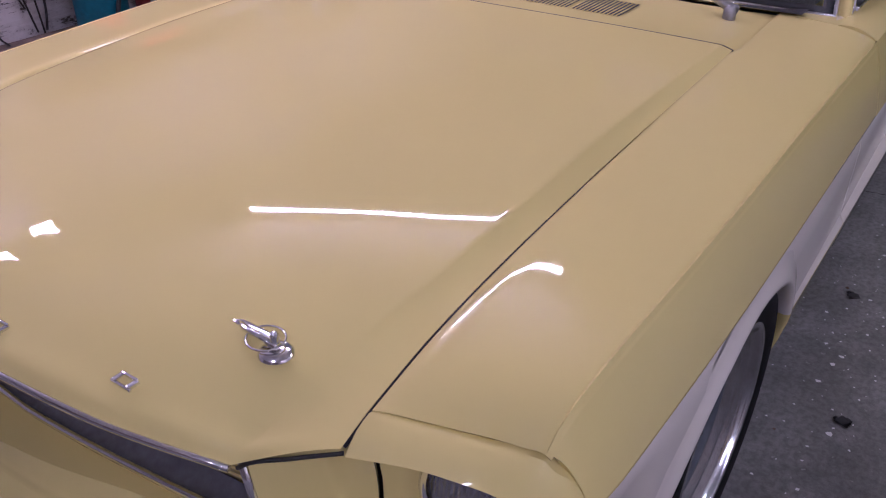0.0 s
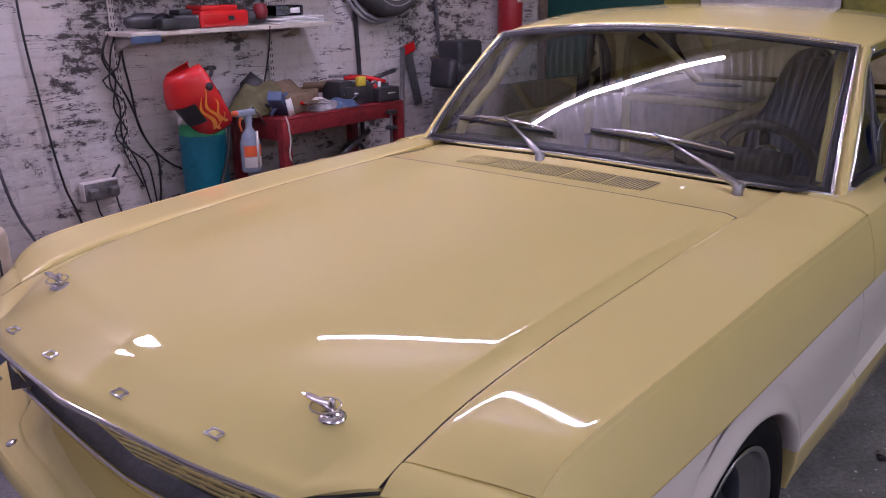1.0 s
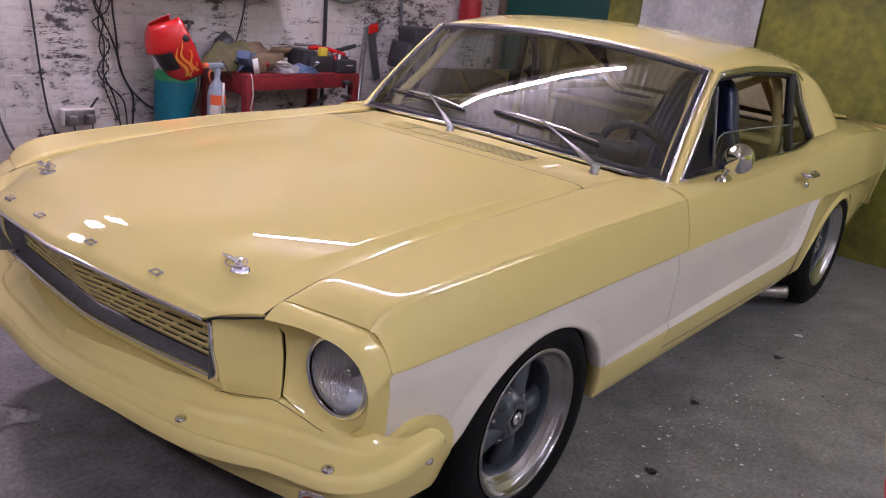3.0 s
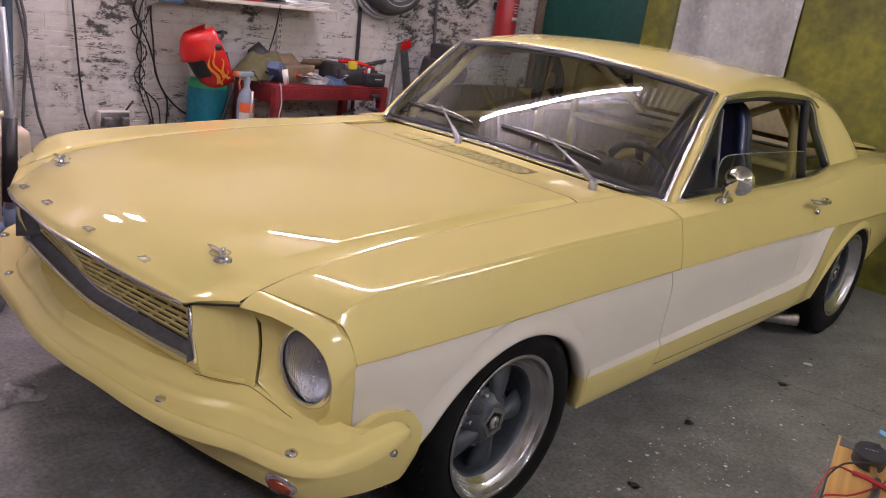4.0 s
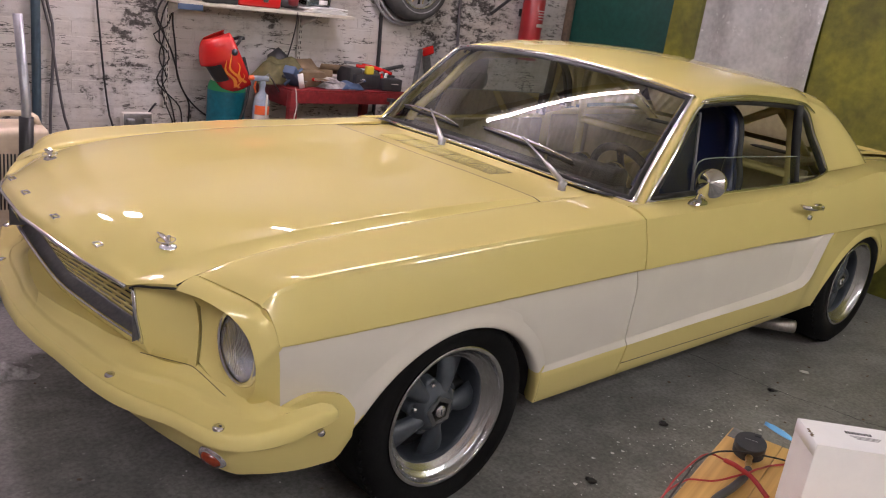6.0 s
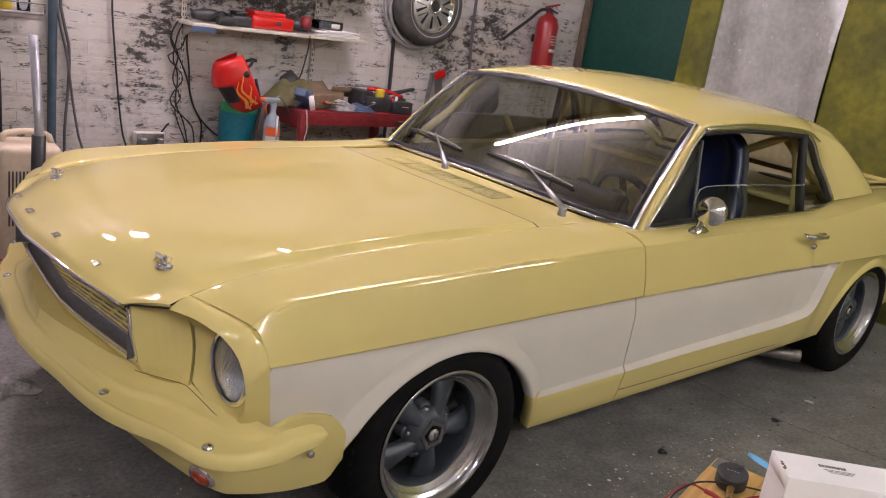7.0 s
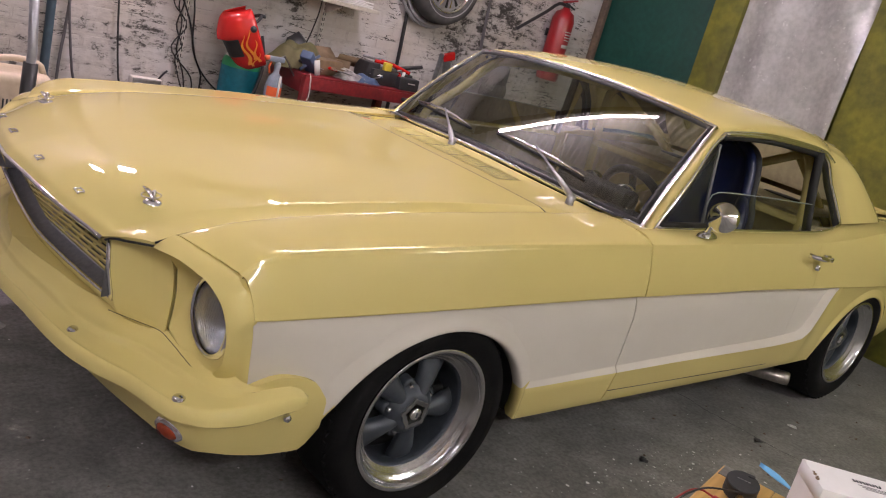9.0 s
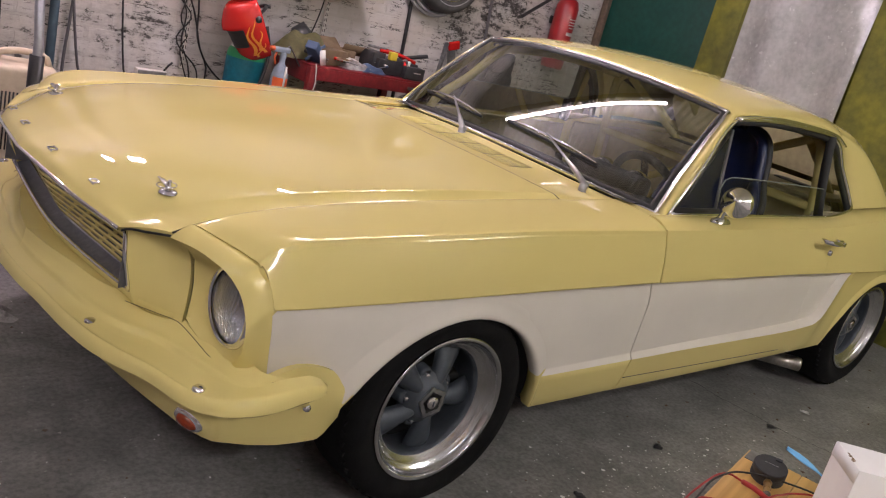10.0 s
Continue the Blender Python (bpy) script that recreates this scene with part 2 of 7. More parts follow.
def side_point(x, row):
    """row: 0..5 sill to lip, 5..15 lip to body line, 15..25 body line to crease."""
    s, l, t, c = (sill_y(x), sill_z(x)), (lip_y(x), lip_z(x)), (line_y(x), line_z(x)), (crease_y(x), crease_z(x))
    if row <= 5:
        k = row / 5
        y, z = lerp(s[0], l[0], k ** 0.6), lerp(s[1], l[1], k)
    elif row <= 15:
        slope = (lip_z(x + 0.01) - lip_z(x - 0.01)) / 0.02
        bevel = min(0.55, 0.020 * math.sqrt(1 + slope * slope) / max(0.004, t[1] - l[1]))
        k = bevel * (row - 5) / 0.75 if row < 5.75 else lerp(bevel, 1, (row - 5.75) / 9.25)
        y, z = lerp(l[0], t[0], k), lerp(l[1], t[1], k)
        y += cove(x) * (min(1, k / bevel, (1 - k) / 0.05) if k < 1 else 0)
        roll = (1 - k) / 0.02 if k > 0.98 else max(0, 1 - (0.98 - k) / 0.30) ** 1.6
        y += ledge(x) * min(1, roll)
    else:
        k = (row - 15) / 10
        y, z = lerp(t[0], c[0], k), lerp(t[1], c[1], k)
        y -= 0.0055 * math.sin(math.pi * k)
    return Vector((x, y, z))


SIDE_ROWS = [0, 0.6, 1.3, 2, 3, 4, 5, 5.08, 5.4, 5.67, 5.75, 5.85, 6.2, 7, 8, 9, 10, 11, 12, 13, 14, 14.5, 14.65, 14.8, 14.92, 15, 15.3, 16, 17, 18, 19, 20, 21, 22, 23, 24, 24.6, 25]


def snap_arch(p):
    """Push a point that lies just inside a wheel arch out to its rim."""
    for ax, az, r in ARCHES:
        d = math.hypot(p.x - ax, p.z - az)
        if d < r:
            k = r / max(d, 0.01)
            q = p.copy()
            q.x, q.z = ax + (p.x - ax) * k, az + (p.z - az) * k
            return q, r - d
    return p, 0.0


seam_x = curve_fn([0.44, 0.52, 0.637, 0.70, 0.725, 0.76], [-0.548, -0.562, -0.583, -0.600, -0.611, -0.616])
belt_y = curve_fn([0.6, 0.82, 1.4, 2.04, 2.25, 2.45, 2.8, 3.66], [-0.70, -0.738, -0.752, -0.757, -0.763, -0.70, -0.60, -0.55])
belt_z = curve_fn([0.6, 0.82, 2.04, 2.16, 2.3, 2.7, 3.2, 3.66], [0.842, 0.846, 0.860, 0.872, 0.895, 0.918, 0.905, 0.87])
BELT_ROWS = [0.02, 0.06, 0.15, 0.3, 0.5, 0.7, 0.85, 1.0]


def belt_point(x, k):
    a, b = Vector((x, crease_y(x), crease_z(x))), Vector((x, belt_y(x), belt_z(x)))
    return a.lerp(b, k) + Vector((0, 0, 0.010 * math.sin(math.pi * k)))


def side_panel(x0, x1, belt=False, nose=False, step=0.022):
    """One outer panel between two cuts, with its wheel arch left open."""
    n = max(2, round((x1 - x0) / step))
    rows = [r for r in SIDE_ROWS]
    cols, inside = [], []
    for i in range(n + 1):
        x = lerp(x0, x1, i / n)
        col, ins = [], []
        for r in rows:
            q = side_point(x, r)
            if nose and x < -0.36:
                q = side_point(lerp(seam_x(q.z), -0.36, (x - x0) / (-0.36 - x0)), r)
            p, d = snap_arch(q)
            col.append(p)
            ins.append(d)
        if belt:
            for k in BELT_ROWS:
                col.append(belt_point(x, k))
                ins.append(0)
        cols.append(col)
        inside.append(ins)

    def keep(i, j):
        c = (inside[i][j], inside[i + 1][j], inside[i][j + 1], inside[i + 1][j + 1])
        if nose and j < len(rows) and rows[j] < 5 and cols[i][j].x < -0.2:
            return False
        return max(c) < 0.03 and min(c) == 0

    def paint(i, j):
        x = (cols[i][j].x + cols[i + 1][j].x) / 2
        return 1 if j < len(rows) and 5 <= rows[j] < 15 and x < 2.31 else 0
    bm = grid(cols, 0, keep=keep, mat_of=paint)
    orient(bm, (0, -1, 0))
    flange(bm, 0.012)
    return bm


hood_gap_z = curve_fn([-0.675, -0.55, -0.4, -0.2, 0.0, 0.53, 0.812], [0.745, 0.7735, 0.7925, 0.8075, 0.818, 0.841, 0.853])
HOOD_Y = 0.598
HOOD_EDGE = HOOD_Y - 0.0015

# the wing's inner border: an open joint at the nose that closes towards the cowl
inner_y = curve_fn([-0.675, -0.2, 0.1, 0.25, 0.50, 0.56, 0.812], [-HOOD_EDGE - 0.0036, -HOOD_EDGE - 0.0026, -HOOD_EDGE - 0.0012, -HOOD_EDGE, -HOOD_EDGE, -0.6085, -0.6085])
crown = curve_fn([-0.675, -0.45, -0.2, 0.2, 0.812], [1.0, 1.0, 1.0, 0.8, 0.0])
crown_rear = curve_fn([-0.675, 0.1, 0.812], [0.0, 0.0, 0.0098])
shoulder = curve_fn([-0.70, -0.45, -0.2, 0.0], [0.7645, 0.7878, 0.8013, 0.809])
WING_KS = [0, 0.02, 0.045, 0.08, 0.13, 0.2, 0.28, 0.36, 0.44, 0.52, 0.6, 0.68, 0.75, 0.8, 0.84, 0.88, 0.91, 0.94, 0.97, 1.0]


def wing_height(x, k):
    """A rolled border at the hood's joint (k 0), then falling ever faster to the outer crease (k 1)."""
    e, q = 0.0105 * crown(x), 0.0036 * crown(x)
    top = shoulder(x) if x < -0.2 else crease_z(x)
    z = lerp(hood_gap_z(x), top + q - e, k) + e * (1 - math.exp(-k / 0.035)) - q * k ** 1.4
    z += crown_rear(x) * 2.1 * k * (1 - k ** 4)
    start = lerp(0.55, 0.91, min(1, max(0, (x + 0.68) / 0.18)))
    return z - (top - crease_z(x)) * max(0, (k - start) / (1 - start)) ** 2


def wing_top(x, k):
    """The wing's crown, which droops towards its straight joint with the headlight housing."""
    joint_x = lerp(-0.68, -0.616, k)
    bulge = wing_height(joint_x, k) - lerp(wing_height(-0.68, 0), wing_height(-0.616, 1), k)
    near = min(1, max(0, 1 - (x - joint_x) / 0.10))
    return Vector((x, lerp(inner_y(x), crease_y(x), k), wing_height(x, k) - 0.93 * bulge * near * near))


def wing_section(x, nose):
    """Across the wing's top and over its rounded outer crease on to the side."""
    row = [wing_top(x + nose(k), k) for k in WING_KS if k < 0.95]
    a, b = row[-1], wing_top(x + nose(1), 1)
    c = side_point(b.x, 24.2) + Vector((0, -0.0008, 0.0))
    return row + [a.lerp(b, t).lerp(b.lerp(c, t), t) for t in (0.2, 0.4, 0.55, 0.7, 0.85, 1.0)]


def fender_top():
    n = 60
    return [wing_section(lerp(-0.675, 0.812, i / n), lambda k: 0.064 * k * (1 - i / n)) for i in range(n + 1)]


def cowl_corner():
    """The patch of the wing behind the cowl's end, up to the windscreen."""
    rows = []
    for i in range(9):
        k = i / 8
        y = lerp(-0.6085, -0.738, k)
        a = Vector((0.812, y, lerp(hood_gap_z(0.812), belt_z(0.82), k) + 0.002 * math.sin(math.pi * k)))
        u = min(1.03, -y / 0.705)
        b = Vector((0.765 + 0.135 * u ** 2.6, y, 0.884 - 0.04 * u ** 2))
        rows.append([a.lerp(b, j / 5) for j in range(6)])
    return rows


lip_x = curve_fn([0.0, 0.1, 0.3, 0.49, 0.60], [-0.880, -0.872, -0.848, -0.795, -0.750])
hood_rise = curve_fn([0, 0.012, 0.04, 0.12, 0.25, 0.45, 0.9, 1.45], [0.730, 0.745, 0.757, 0.790, 0.815, 0.836, 0.858, 0.866])
hood_rear = lambda y: 0.525 - 0.045 * (1 - (y / 0.6) ** 2)
# how far out the hood's crease lies
edge_y = curve_fn([-0.795, -0.74, -0.65, -0.55, -0.45, -0.2, 0.2, 0.53], [0.49, 0.505, 0.524, 0.540, 0.552, 0.562, 0.566, 0.574])


def hood_front(y):
    a = abs(y)
    return lip_x(a) if a <= 0.49 else lerp(-0.795, -0.727, (a - 0.49) / (HOOD_Y - 0.49))


def hood_crown(x, y):
    a = abs(y)
    d = max(0, x - lip_x(a))
    return hood_rise(d) - 0.024 * (a / 0.49) ** 2 * math.exp(-d / 0.08) - 0.012 * (a / 0.5) ** 4 * min(1, d / 0.03) * math.exp(-d / 0.28) - 0.016 * (a / 0.6) ** 2.5


def gap_height(x):
    return hood_gap_z(x) if x > -0.675 else lerp(0.726, 0.745, (x + 0.727) / 0.052)


def hollow(x):
    return 1.5 - 0.55 * min(1, max(0, (x - 0.15) / 0.3))


def hood_z(x, y):
    a, e = abs(y), edge_y(x)
    if a <= e:
        return hood_crown(x, y)
    k = min(1, (a - e) / (HOOD_Y - e))
    low = gap_height(x)
    return low + (hood_crown(x, e) - low) * (1 - k) ** hollow(x)


def hood_sheet():
    """Cross rows between the two creases, then a hollow strip down to the joint with each wing."""
    steps = [(k / 56) ** 1.6 for k in range(57)]
    rows = []

    def strip(s, ks):
        for k in ks:
            row = []
            for w in steps:
                xe = lerp(-0.795, hood_rear(0.574) - 0.001, w)
                xg = lerp(-0.727, hood_rear(HOOD_EDGE), w)
                e = edge_y(xe)
                ze, zg = hood_crown(xe, e), gap_height(xg)
                x = lerp(xe, xg, k)
                row.append(Vector((x, s * lerp(e, HOOD_EDGE, k), zg + (ze - zg) * (1 - k) ** hollow(x))))
            rows.append(row)
    ks = [1, 0.9, 0.8, 0.68, 0.56, 0.44, 0.32, 0.22, 0.12, 0.05]
    strip(-1, ks)
    us = [-1, -0.985, -0.96] + [-0.93 + 1.86 * i / 46 for i in range(47)] + [0.96, 0.985, 1]
    for u in us:
        row = []
        for w in steps:
            e = edge_y(lerp(-0.795, hood_rear(0.574), w))
            y = u * e
            x = lerp(lip_x(abs(u) * 0.49), hood_rear(y), w)
            z = hood_crown(x, y)
            row.append(Vector((x, y, z)))
        rows.append(row)
    strip(1, ks[::-1])
    bm = grid(rows)
    orient(bm, (0, 0, 1))
    flange(bm, 0.016)
    return bm


part("hood", hood_sheet(), M_YELLOW, car)
for s in (-1, 1):
    def fender():
        bm = side_panel(-0.62, 0.812, nose=True)
        top = orient(grid(fender_top()), (0, 0, 1))
        flange(top, 0.012)
        corner = orient(grid(cowl_corner()), (0, 0, 1))
        flange(corner, 0.010)
        return join(join(bm, top), corner)
    part("fender", sided(fender, s), [M_YELLOW, M_WHITE], car)
    sharp(part("door", sided(lambda: side_panel(0.818, 2.0236, belt=True, step=0.016), s), [M_YELLOW, M_WHITE], car), 34)
    part("sill_gap", sided(lambda: tube([side_point(x, 5 * (lerp(0.300, 0.290, (x - 0.82) / 1.15) - sill_z(x)) / (lip_z(x) - sill_z(x))) for x in [0.82 + 0.037 * i for i in range(31)]], 0.0014, 5), s), M_SEAL, car)
    sharp(part("quarter_panel", sided(lambda: side_panel(2.0246, 3.74, belt=True, step=0.012), s), [M_YELLOW, M_WHITE], car), 34)

M_REFLECTOR = material("lamp_reflector", (0.80, 0.80, 0.82), 0.22, 1.0, var=(0.55, 0.55, 0.57), var_scale=14, grain=0.4)
# arch lips: a rolled flange round each wheel opening
def arch_lip(ax, az, r, white):
    pts = []
    for k in range(41):
        t = radians(-8 + 196 * k / 40)
        x, z = ax + r * math.cos(t), az + r * math.sin(t)
        if z < sill_z(x) - 0.01:
            continue
        # the panel's own depth at this place
        lo, hi = 0.0, 25.0
        for _ in range(30):
            mid = (lo + hi) / 2
            if side_point(x, mid).z < z:
                lo = mid
            else:
                hi = mid
        pts.append((Vector((x, side_point(x, lo).y, z)), Vector((math.cos(t), 0, math.sin(t)))))
    section = ((0.060, 0.0015), (0.052, -0.0002), (0.044, -0.0012), (0.034, -0.0036), (0.024, -0.0068), (0.014, -0.0096), (0.006, -0.0110), (-0.001, -0.0100),
               (-0.0045, -0.004), (-0.006, 0.004), (-0.004, 0.03), (0.02, 0.06))
    rows = []
    for p, d in pts:
        fade = min(1, max(0.15, (p.z - 0.29) / 0.13))   # the lip dies out towards the sill
        rows.append([p + d * (out * fade if out > 0 and deep < 0.02 else out) + Vector((0, deep * fade if deep < 0 else deep, 0)) for out, deep in section])
    return orient(grid(rows, mat_of=lambda i, j: 1 if white and rows[i][j].z > lip_z(rows[i][j].x) else 0), (0, -1, 0))


def wheel_well(ax, az, r):
    rows = []
    for k in range(25):
        t = radians(5 + 170 * k / 24)
        rows.append([Vector((ax + (r + 0.02) * math.cos(t), y, az + (r + 0.02) * math.sin(t))) for y in (-0.80, -0.6, -0.46)])
    bm = grid(rows)
    inner = [Vector((ax + (r + 0.02) * math.cos(t), -0.46, az + (r + 0.02) * math.sin(t))) for t in [math.pi * k / 24 for k in range(25)]]
    bm.faces.new([bm.verts.new(p) for p in inner])
    return bm


for s in (-1, 1):
    for n, (ax, az, r) in enumerate(ARCHES):
        part("arch_lip", sided(lambda: arch_lip(ax, az, r, n == 0), s), [M_YELLOW, M_WHITE], car)
        part("wheel_well", sided(lambda: wheel_well(ax, az, r), s), M_BLACK, car)


# greenhouse
def windscreen_point(u, v):
    """u -1..1 across, v 0 base..1 top."""
    a = abs(u)
    base = Vector((0.755 + 0.135 * a ** 2.6, 0.705 * u, 0.888 - 0.04 * a ** 2))
    top = Vector((1.186 + 0.058 * a ** 2.4, 0.632 * u, 1.245 - 0.045 * a ** 2))
    p = base.lerp(top, v)
    inner, rise = 1 - u * u, 2 * v - 1
    bow = 4 * v * (1 - v) * (0.0132 - 0.0041 * rise + inner * (0.0058 * rise + 0.0244 * u * u - 0.0049))
    return p + Vector((-0.7 * bow, 0, 0.7 * bow))


SCREEN_OUT = Vector((-0.64, 0, 0.77))
glass = part("windscreen", orient(grid([[windscreen_point(-0.97 + 1.94 * i / 40, 0.03 + 0.94 * j / 14) for j in range(15)] for i in range(41)]), (-1, 0, 1)), M_SCREEN, car)
glass.visible_shadow = False


def rim_path(n=24):
    """(u, v) round the windscreen's border."""
    out = [(-1 + 2 * i / n, 0) for i in range(n)] + [(1, i / 10) for i in range(10)]
    out += [(1 - 2 * i / n, 1) for i in range(n)] + [(-1, 1 - i / 10) for i in range(10)]
    return out


def screen_trim(a, b, lift, mat, name, label=""):
    rows = []
    for u, v in rim_path():
        ring = []
        for k, h in ((0, -0.004), (0.2, lift), (0.5, lift * 1.3), (0.8, lift), (1, -0.006)):
            f = lerp(a, b, k)
            ring.append(windscreen_point(u * (1 + f), v + (2 * v - 1) * f * 1.25) + SCREEN_OUT * h)
        rows.append(ring)
    rows.append(rows[0])
    return part(name, orient(grid(rows), SCREEN_OUT), mat, car, label)


screen_trim(0.002, 0.021, 0.007, M_CHROME, "windscreen_trim", "bright chrome windscreen surround")
screen_trim(-0.028, 0.003, 0.004, M_SEAL, "windscreen_seal", "black rubber seal")

drip = path_fn([(1.255, -0.650, 1.186), (1.34, -0.660, 1.206), (1.6, -0.672, 1.222), (1.9, -0.683, 1.214), (2.04, -0.690, 1.200), (2.14, -0.695, 1.165)])


def roof_point(u, w):
    """u -1..1 across; w 0 windscreen..1 rear window."""
    a = abs(u)
    f = windscreen_point(u, 1.035)
    d = drip(w)
    b = Vector((2.22 + 0.03 * (1 - a * a), 0.60 * u, 1.236 + 0.045 * (1 - a ** 2)))
    p = f.lerp(b, w)
    rise = 0.038 * math.sin(math.pi * w ** 0.95)
    p.z += rise
    edge = Vector((d.x, d.y * (-1 if u > 0 else 1), d.z + 0.004))
    k = max(0, (a - 0.55) / 0.45) ** 2.2
    if a > 0.55:
        crown = p.copy()
        p = Vector((lerp(crown.x, edge.x, k), lerp(crown.y, edge.y, max(0, (a - 0.55) / 0.45) ** 1.4), lerp(crown.z, edge.z, max(0, (a - 0.55) / 0.45) ** 3)))
    return p


def roof_row(u):
    row = [roof_point(u, j / 30) for j in range(31)]
    e = max(0.0, 1 - (abs(u) / 0.9) ** 6)
    return row + [row[-1] + (row[-1] - row[-2]) * 1.2 * e + Vector((0, 0, -0.006)), row[-1] + (row[-1] - row[-2]) * 2.2 * e + Vector((0, 0, -0.022))]


part("roof", solid(orient(grid([roof_row(-1 + 2 * i / 48) for i in range(49)]), (0, 0, 1)), 0.018), M_YELLOW, car)

pillar_front = path_fn([(0.915, -0.738, 0.848), (1.10, -0.700, 1.03), (1.235, -0.662, 1.160), (1.285, -0.656, 1.192)])


def a_pillar():
    rows = []
    for i in range(21):
        v = i / 20
        a, b = windscreen_point(-1.028, lerp(-0.03, 1.02, v)), pillar_front(v)
        rows.append([a + Vector((0.02, 0.02, -0.01)), a, a.lerp(b, 0.35) + Vector((-0.006, -0.012, 0.004)), a.lerp(b, 0.7) + Vector((-0.002, -0.012, 0.003)), b, b + Vector((0.02, 0.03, -0.01))])
    return orient(grid(rows), (-1, -1, 0.5))


c_front = path_fn([(2.085, -0.692, 1.190), (2.17, -0.705, 1.10), (2.235, -0.735, 1.0), (2.29, -0.765, 0.905)])
c_mid = path_fn([tuple(roof_point(-0.94, 0.96)), (2.25, -0.672, 1.186), (2.37, -0.690, 1.152), (2.57, -0.73, 1.038), (2.745, -0.755, 0.925)])
c_back = path_fn([tuple(roof_point(-0.78, 0.96)), (2.30, -0.572, 1.220), (2.43, -0.575, 1.175), (2.65, -0.59, 1.04), (2.85, -0.595, 0.922)])


def c_pillar():
    rows = []
    for i in range(25):
        t = i / 24
        e = min(1, 0.15 + 4 * t)
        f, m, b = c_front(t), c_mid(t), c_back(t)
        row = [f + Vector((0.0, 0.05, 0)), f, f.lerp(m, 0.33) + Vector((0, -0.012, 0.003)) * e, f.lerp(m, 0.66) + Vector((0, -0.016, 0.004)) * e, m.lerp(f, 0.12) + Vector((0, -0.008, 0.002)) * e, m + Vector((0.004, 0.006, 0.0)) * e,
               m.lerp(b, 0.3) + Vector((0.012, 0, 0.01)) * e, m.lerp(b, 0.65) + Vector((0.012, 0, 0.012)) * e, b, b + Vector((0.0, 0.02, -0.02))]
        rows.append([p + Vector((0, -0.001, 0.002)) for p in row])
    return orient(grid(rows), (0.3, -1, 0.5))


window_top = path_fn([(1.282, -0.660, 1.188), (1.36, -0.668, 1.197), (1.6, -0.678, 1.208), (1.9, -0.688, 1.200), (2.02, -0.693, 1.188), (2.085, -0.698, 1.160), (2.16, -0.705, 1.085), (2.23, -0.737, 0.99), (2.275, -0.765, 0.915)])
window_base = path_fn([(0.93, -0.742, 0.853), (1.4, -0.755, 0.858), (2.04, -0.762, 0.865), (2.16, -0.765, 0.876), (2.275, -0.766, 0.908)])


GLASS_TOP = [(1.207, -0.733, 0.945), (1.214, -0.731, 0.966), (1.232, -0.729, 0.981), (1.262, -0.727, 0.989), (1.32, -0.726, 0.991), (1.5, -0.726, 0.989), (2.02, -0.735, 0.977)]


def pane(a, b, n=14):
    """Glass between a lower and an upper curve."""
    return lambda: orient(grid([[a(i / n).lerp(b(i / n), j / 6) for j in range(7)] for i in range(n + 1)]), (0, -1, 0))


for s in (-1, 1):
    part("windscreen_pillar", sided(a_pillar, s), M_YELLOW, car)
    part("rear_pillar", sided(c_pillar, s), M_YELLOW, car)
    part("drip_rail", sided(lambda: tube([drip(i / 30) + Vector((0, -0.006, -0.004)) for i in range(31)], 0.006, 6), s), M_CHROME, car, "thin chrome gutter moulding")
    part("window_frame", sided(lambda: tube([pillar_front(i / 12) + Vector((0.004, -0.004, -0.004)) for i in range(13)] + [window_top(i / 40) for i in range(41)], 0.009, 6), s), M_CHROME, car, "chrome window surround")
    part("window_seal", sided(lambda: tube([window_top(i / 40) + Vector((-0.004, 0.012, -0.014)) for i in range(41)], 0.014, 6), s), M_SEAL, car, "black rubber window seal")
    part("window_sill_trim", sided(lambda: tube([window_base(i / 30) + Vector((0, -0.004, 0)) for i in range(31)], 0.007, 6), s), M_CHROME, car)
    part("quarter_divider", sided(lambda: tube([(2.035, -0.744, 0.862), (2.02, -0.712, 1.03), (2.005, -0.690, 1.19)], 0.020, 8, smooth_steps=8), s), M_SEAL, car)
    # the door glass is wound half down
    g = part("door_glass", sided(pane(path_fn([(1.20, -0.742, 0.855), (2.03, -0.752, 0.862)]), path_fn(GLASS_TOP)), s), M_GLASS, car)
    g.visible_shadow = False
    part("glass_edge", sided(lambda: tube([path_fn(GLASS_TOP)(i / 20) for i in range(21)], 0.0022, 6), s), M_GLASSEDGE, g)
    g = part("quarter_glass", sided(pane(path_fn([(2.05, -0.745, 0.872), (2.15, -0.75, 0.876), (2.255, -0.752, 0.91)]), path_fn([(2.035, -0.69, 1.16), (2.10, -0.697, 1.12), (2.235, -0.742, 0.97)])), s), M_GLASS, car)
    g.visible_shadow = False
    vent = [(0.955, -0.738, 0.862), (1.245, -0.668, 1.135), (1.275, -0.664, 1.150), (1.215, -0.738, 0.866)]
    g = part("vent_window", sided(pane(path_fn([vent[0], (1.10, -0.738, 0.864), vent[3]]), path_fn([(0.965, -0.736, 0.872), vent[1], vent[2]]), 8), s), M_VENT, car)
    g.visible_shadow = False
    part("vent_frame", sided(lambda: tube([vent[3], (1.245, -0.70, 1.01), vent[2]], 0.006, 6, smooth_steps=8), s), M_GREYMETAL, g, "chrome quarterlight upright")
    part("vent_frame", sided(lambda: tube([vent[0], vent[1]], 0.011, 6), s), M_SEAL, g)
    part("vent_seal", sided(lambda: tube([(0.95, -0.744, 0.866), (1.10, -0.746, 0.866), (1.22, -0.746, 0.868)], 0.011, 6), s), M_SEAL, g)

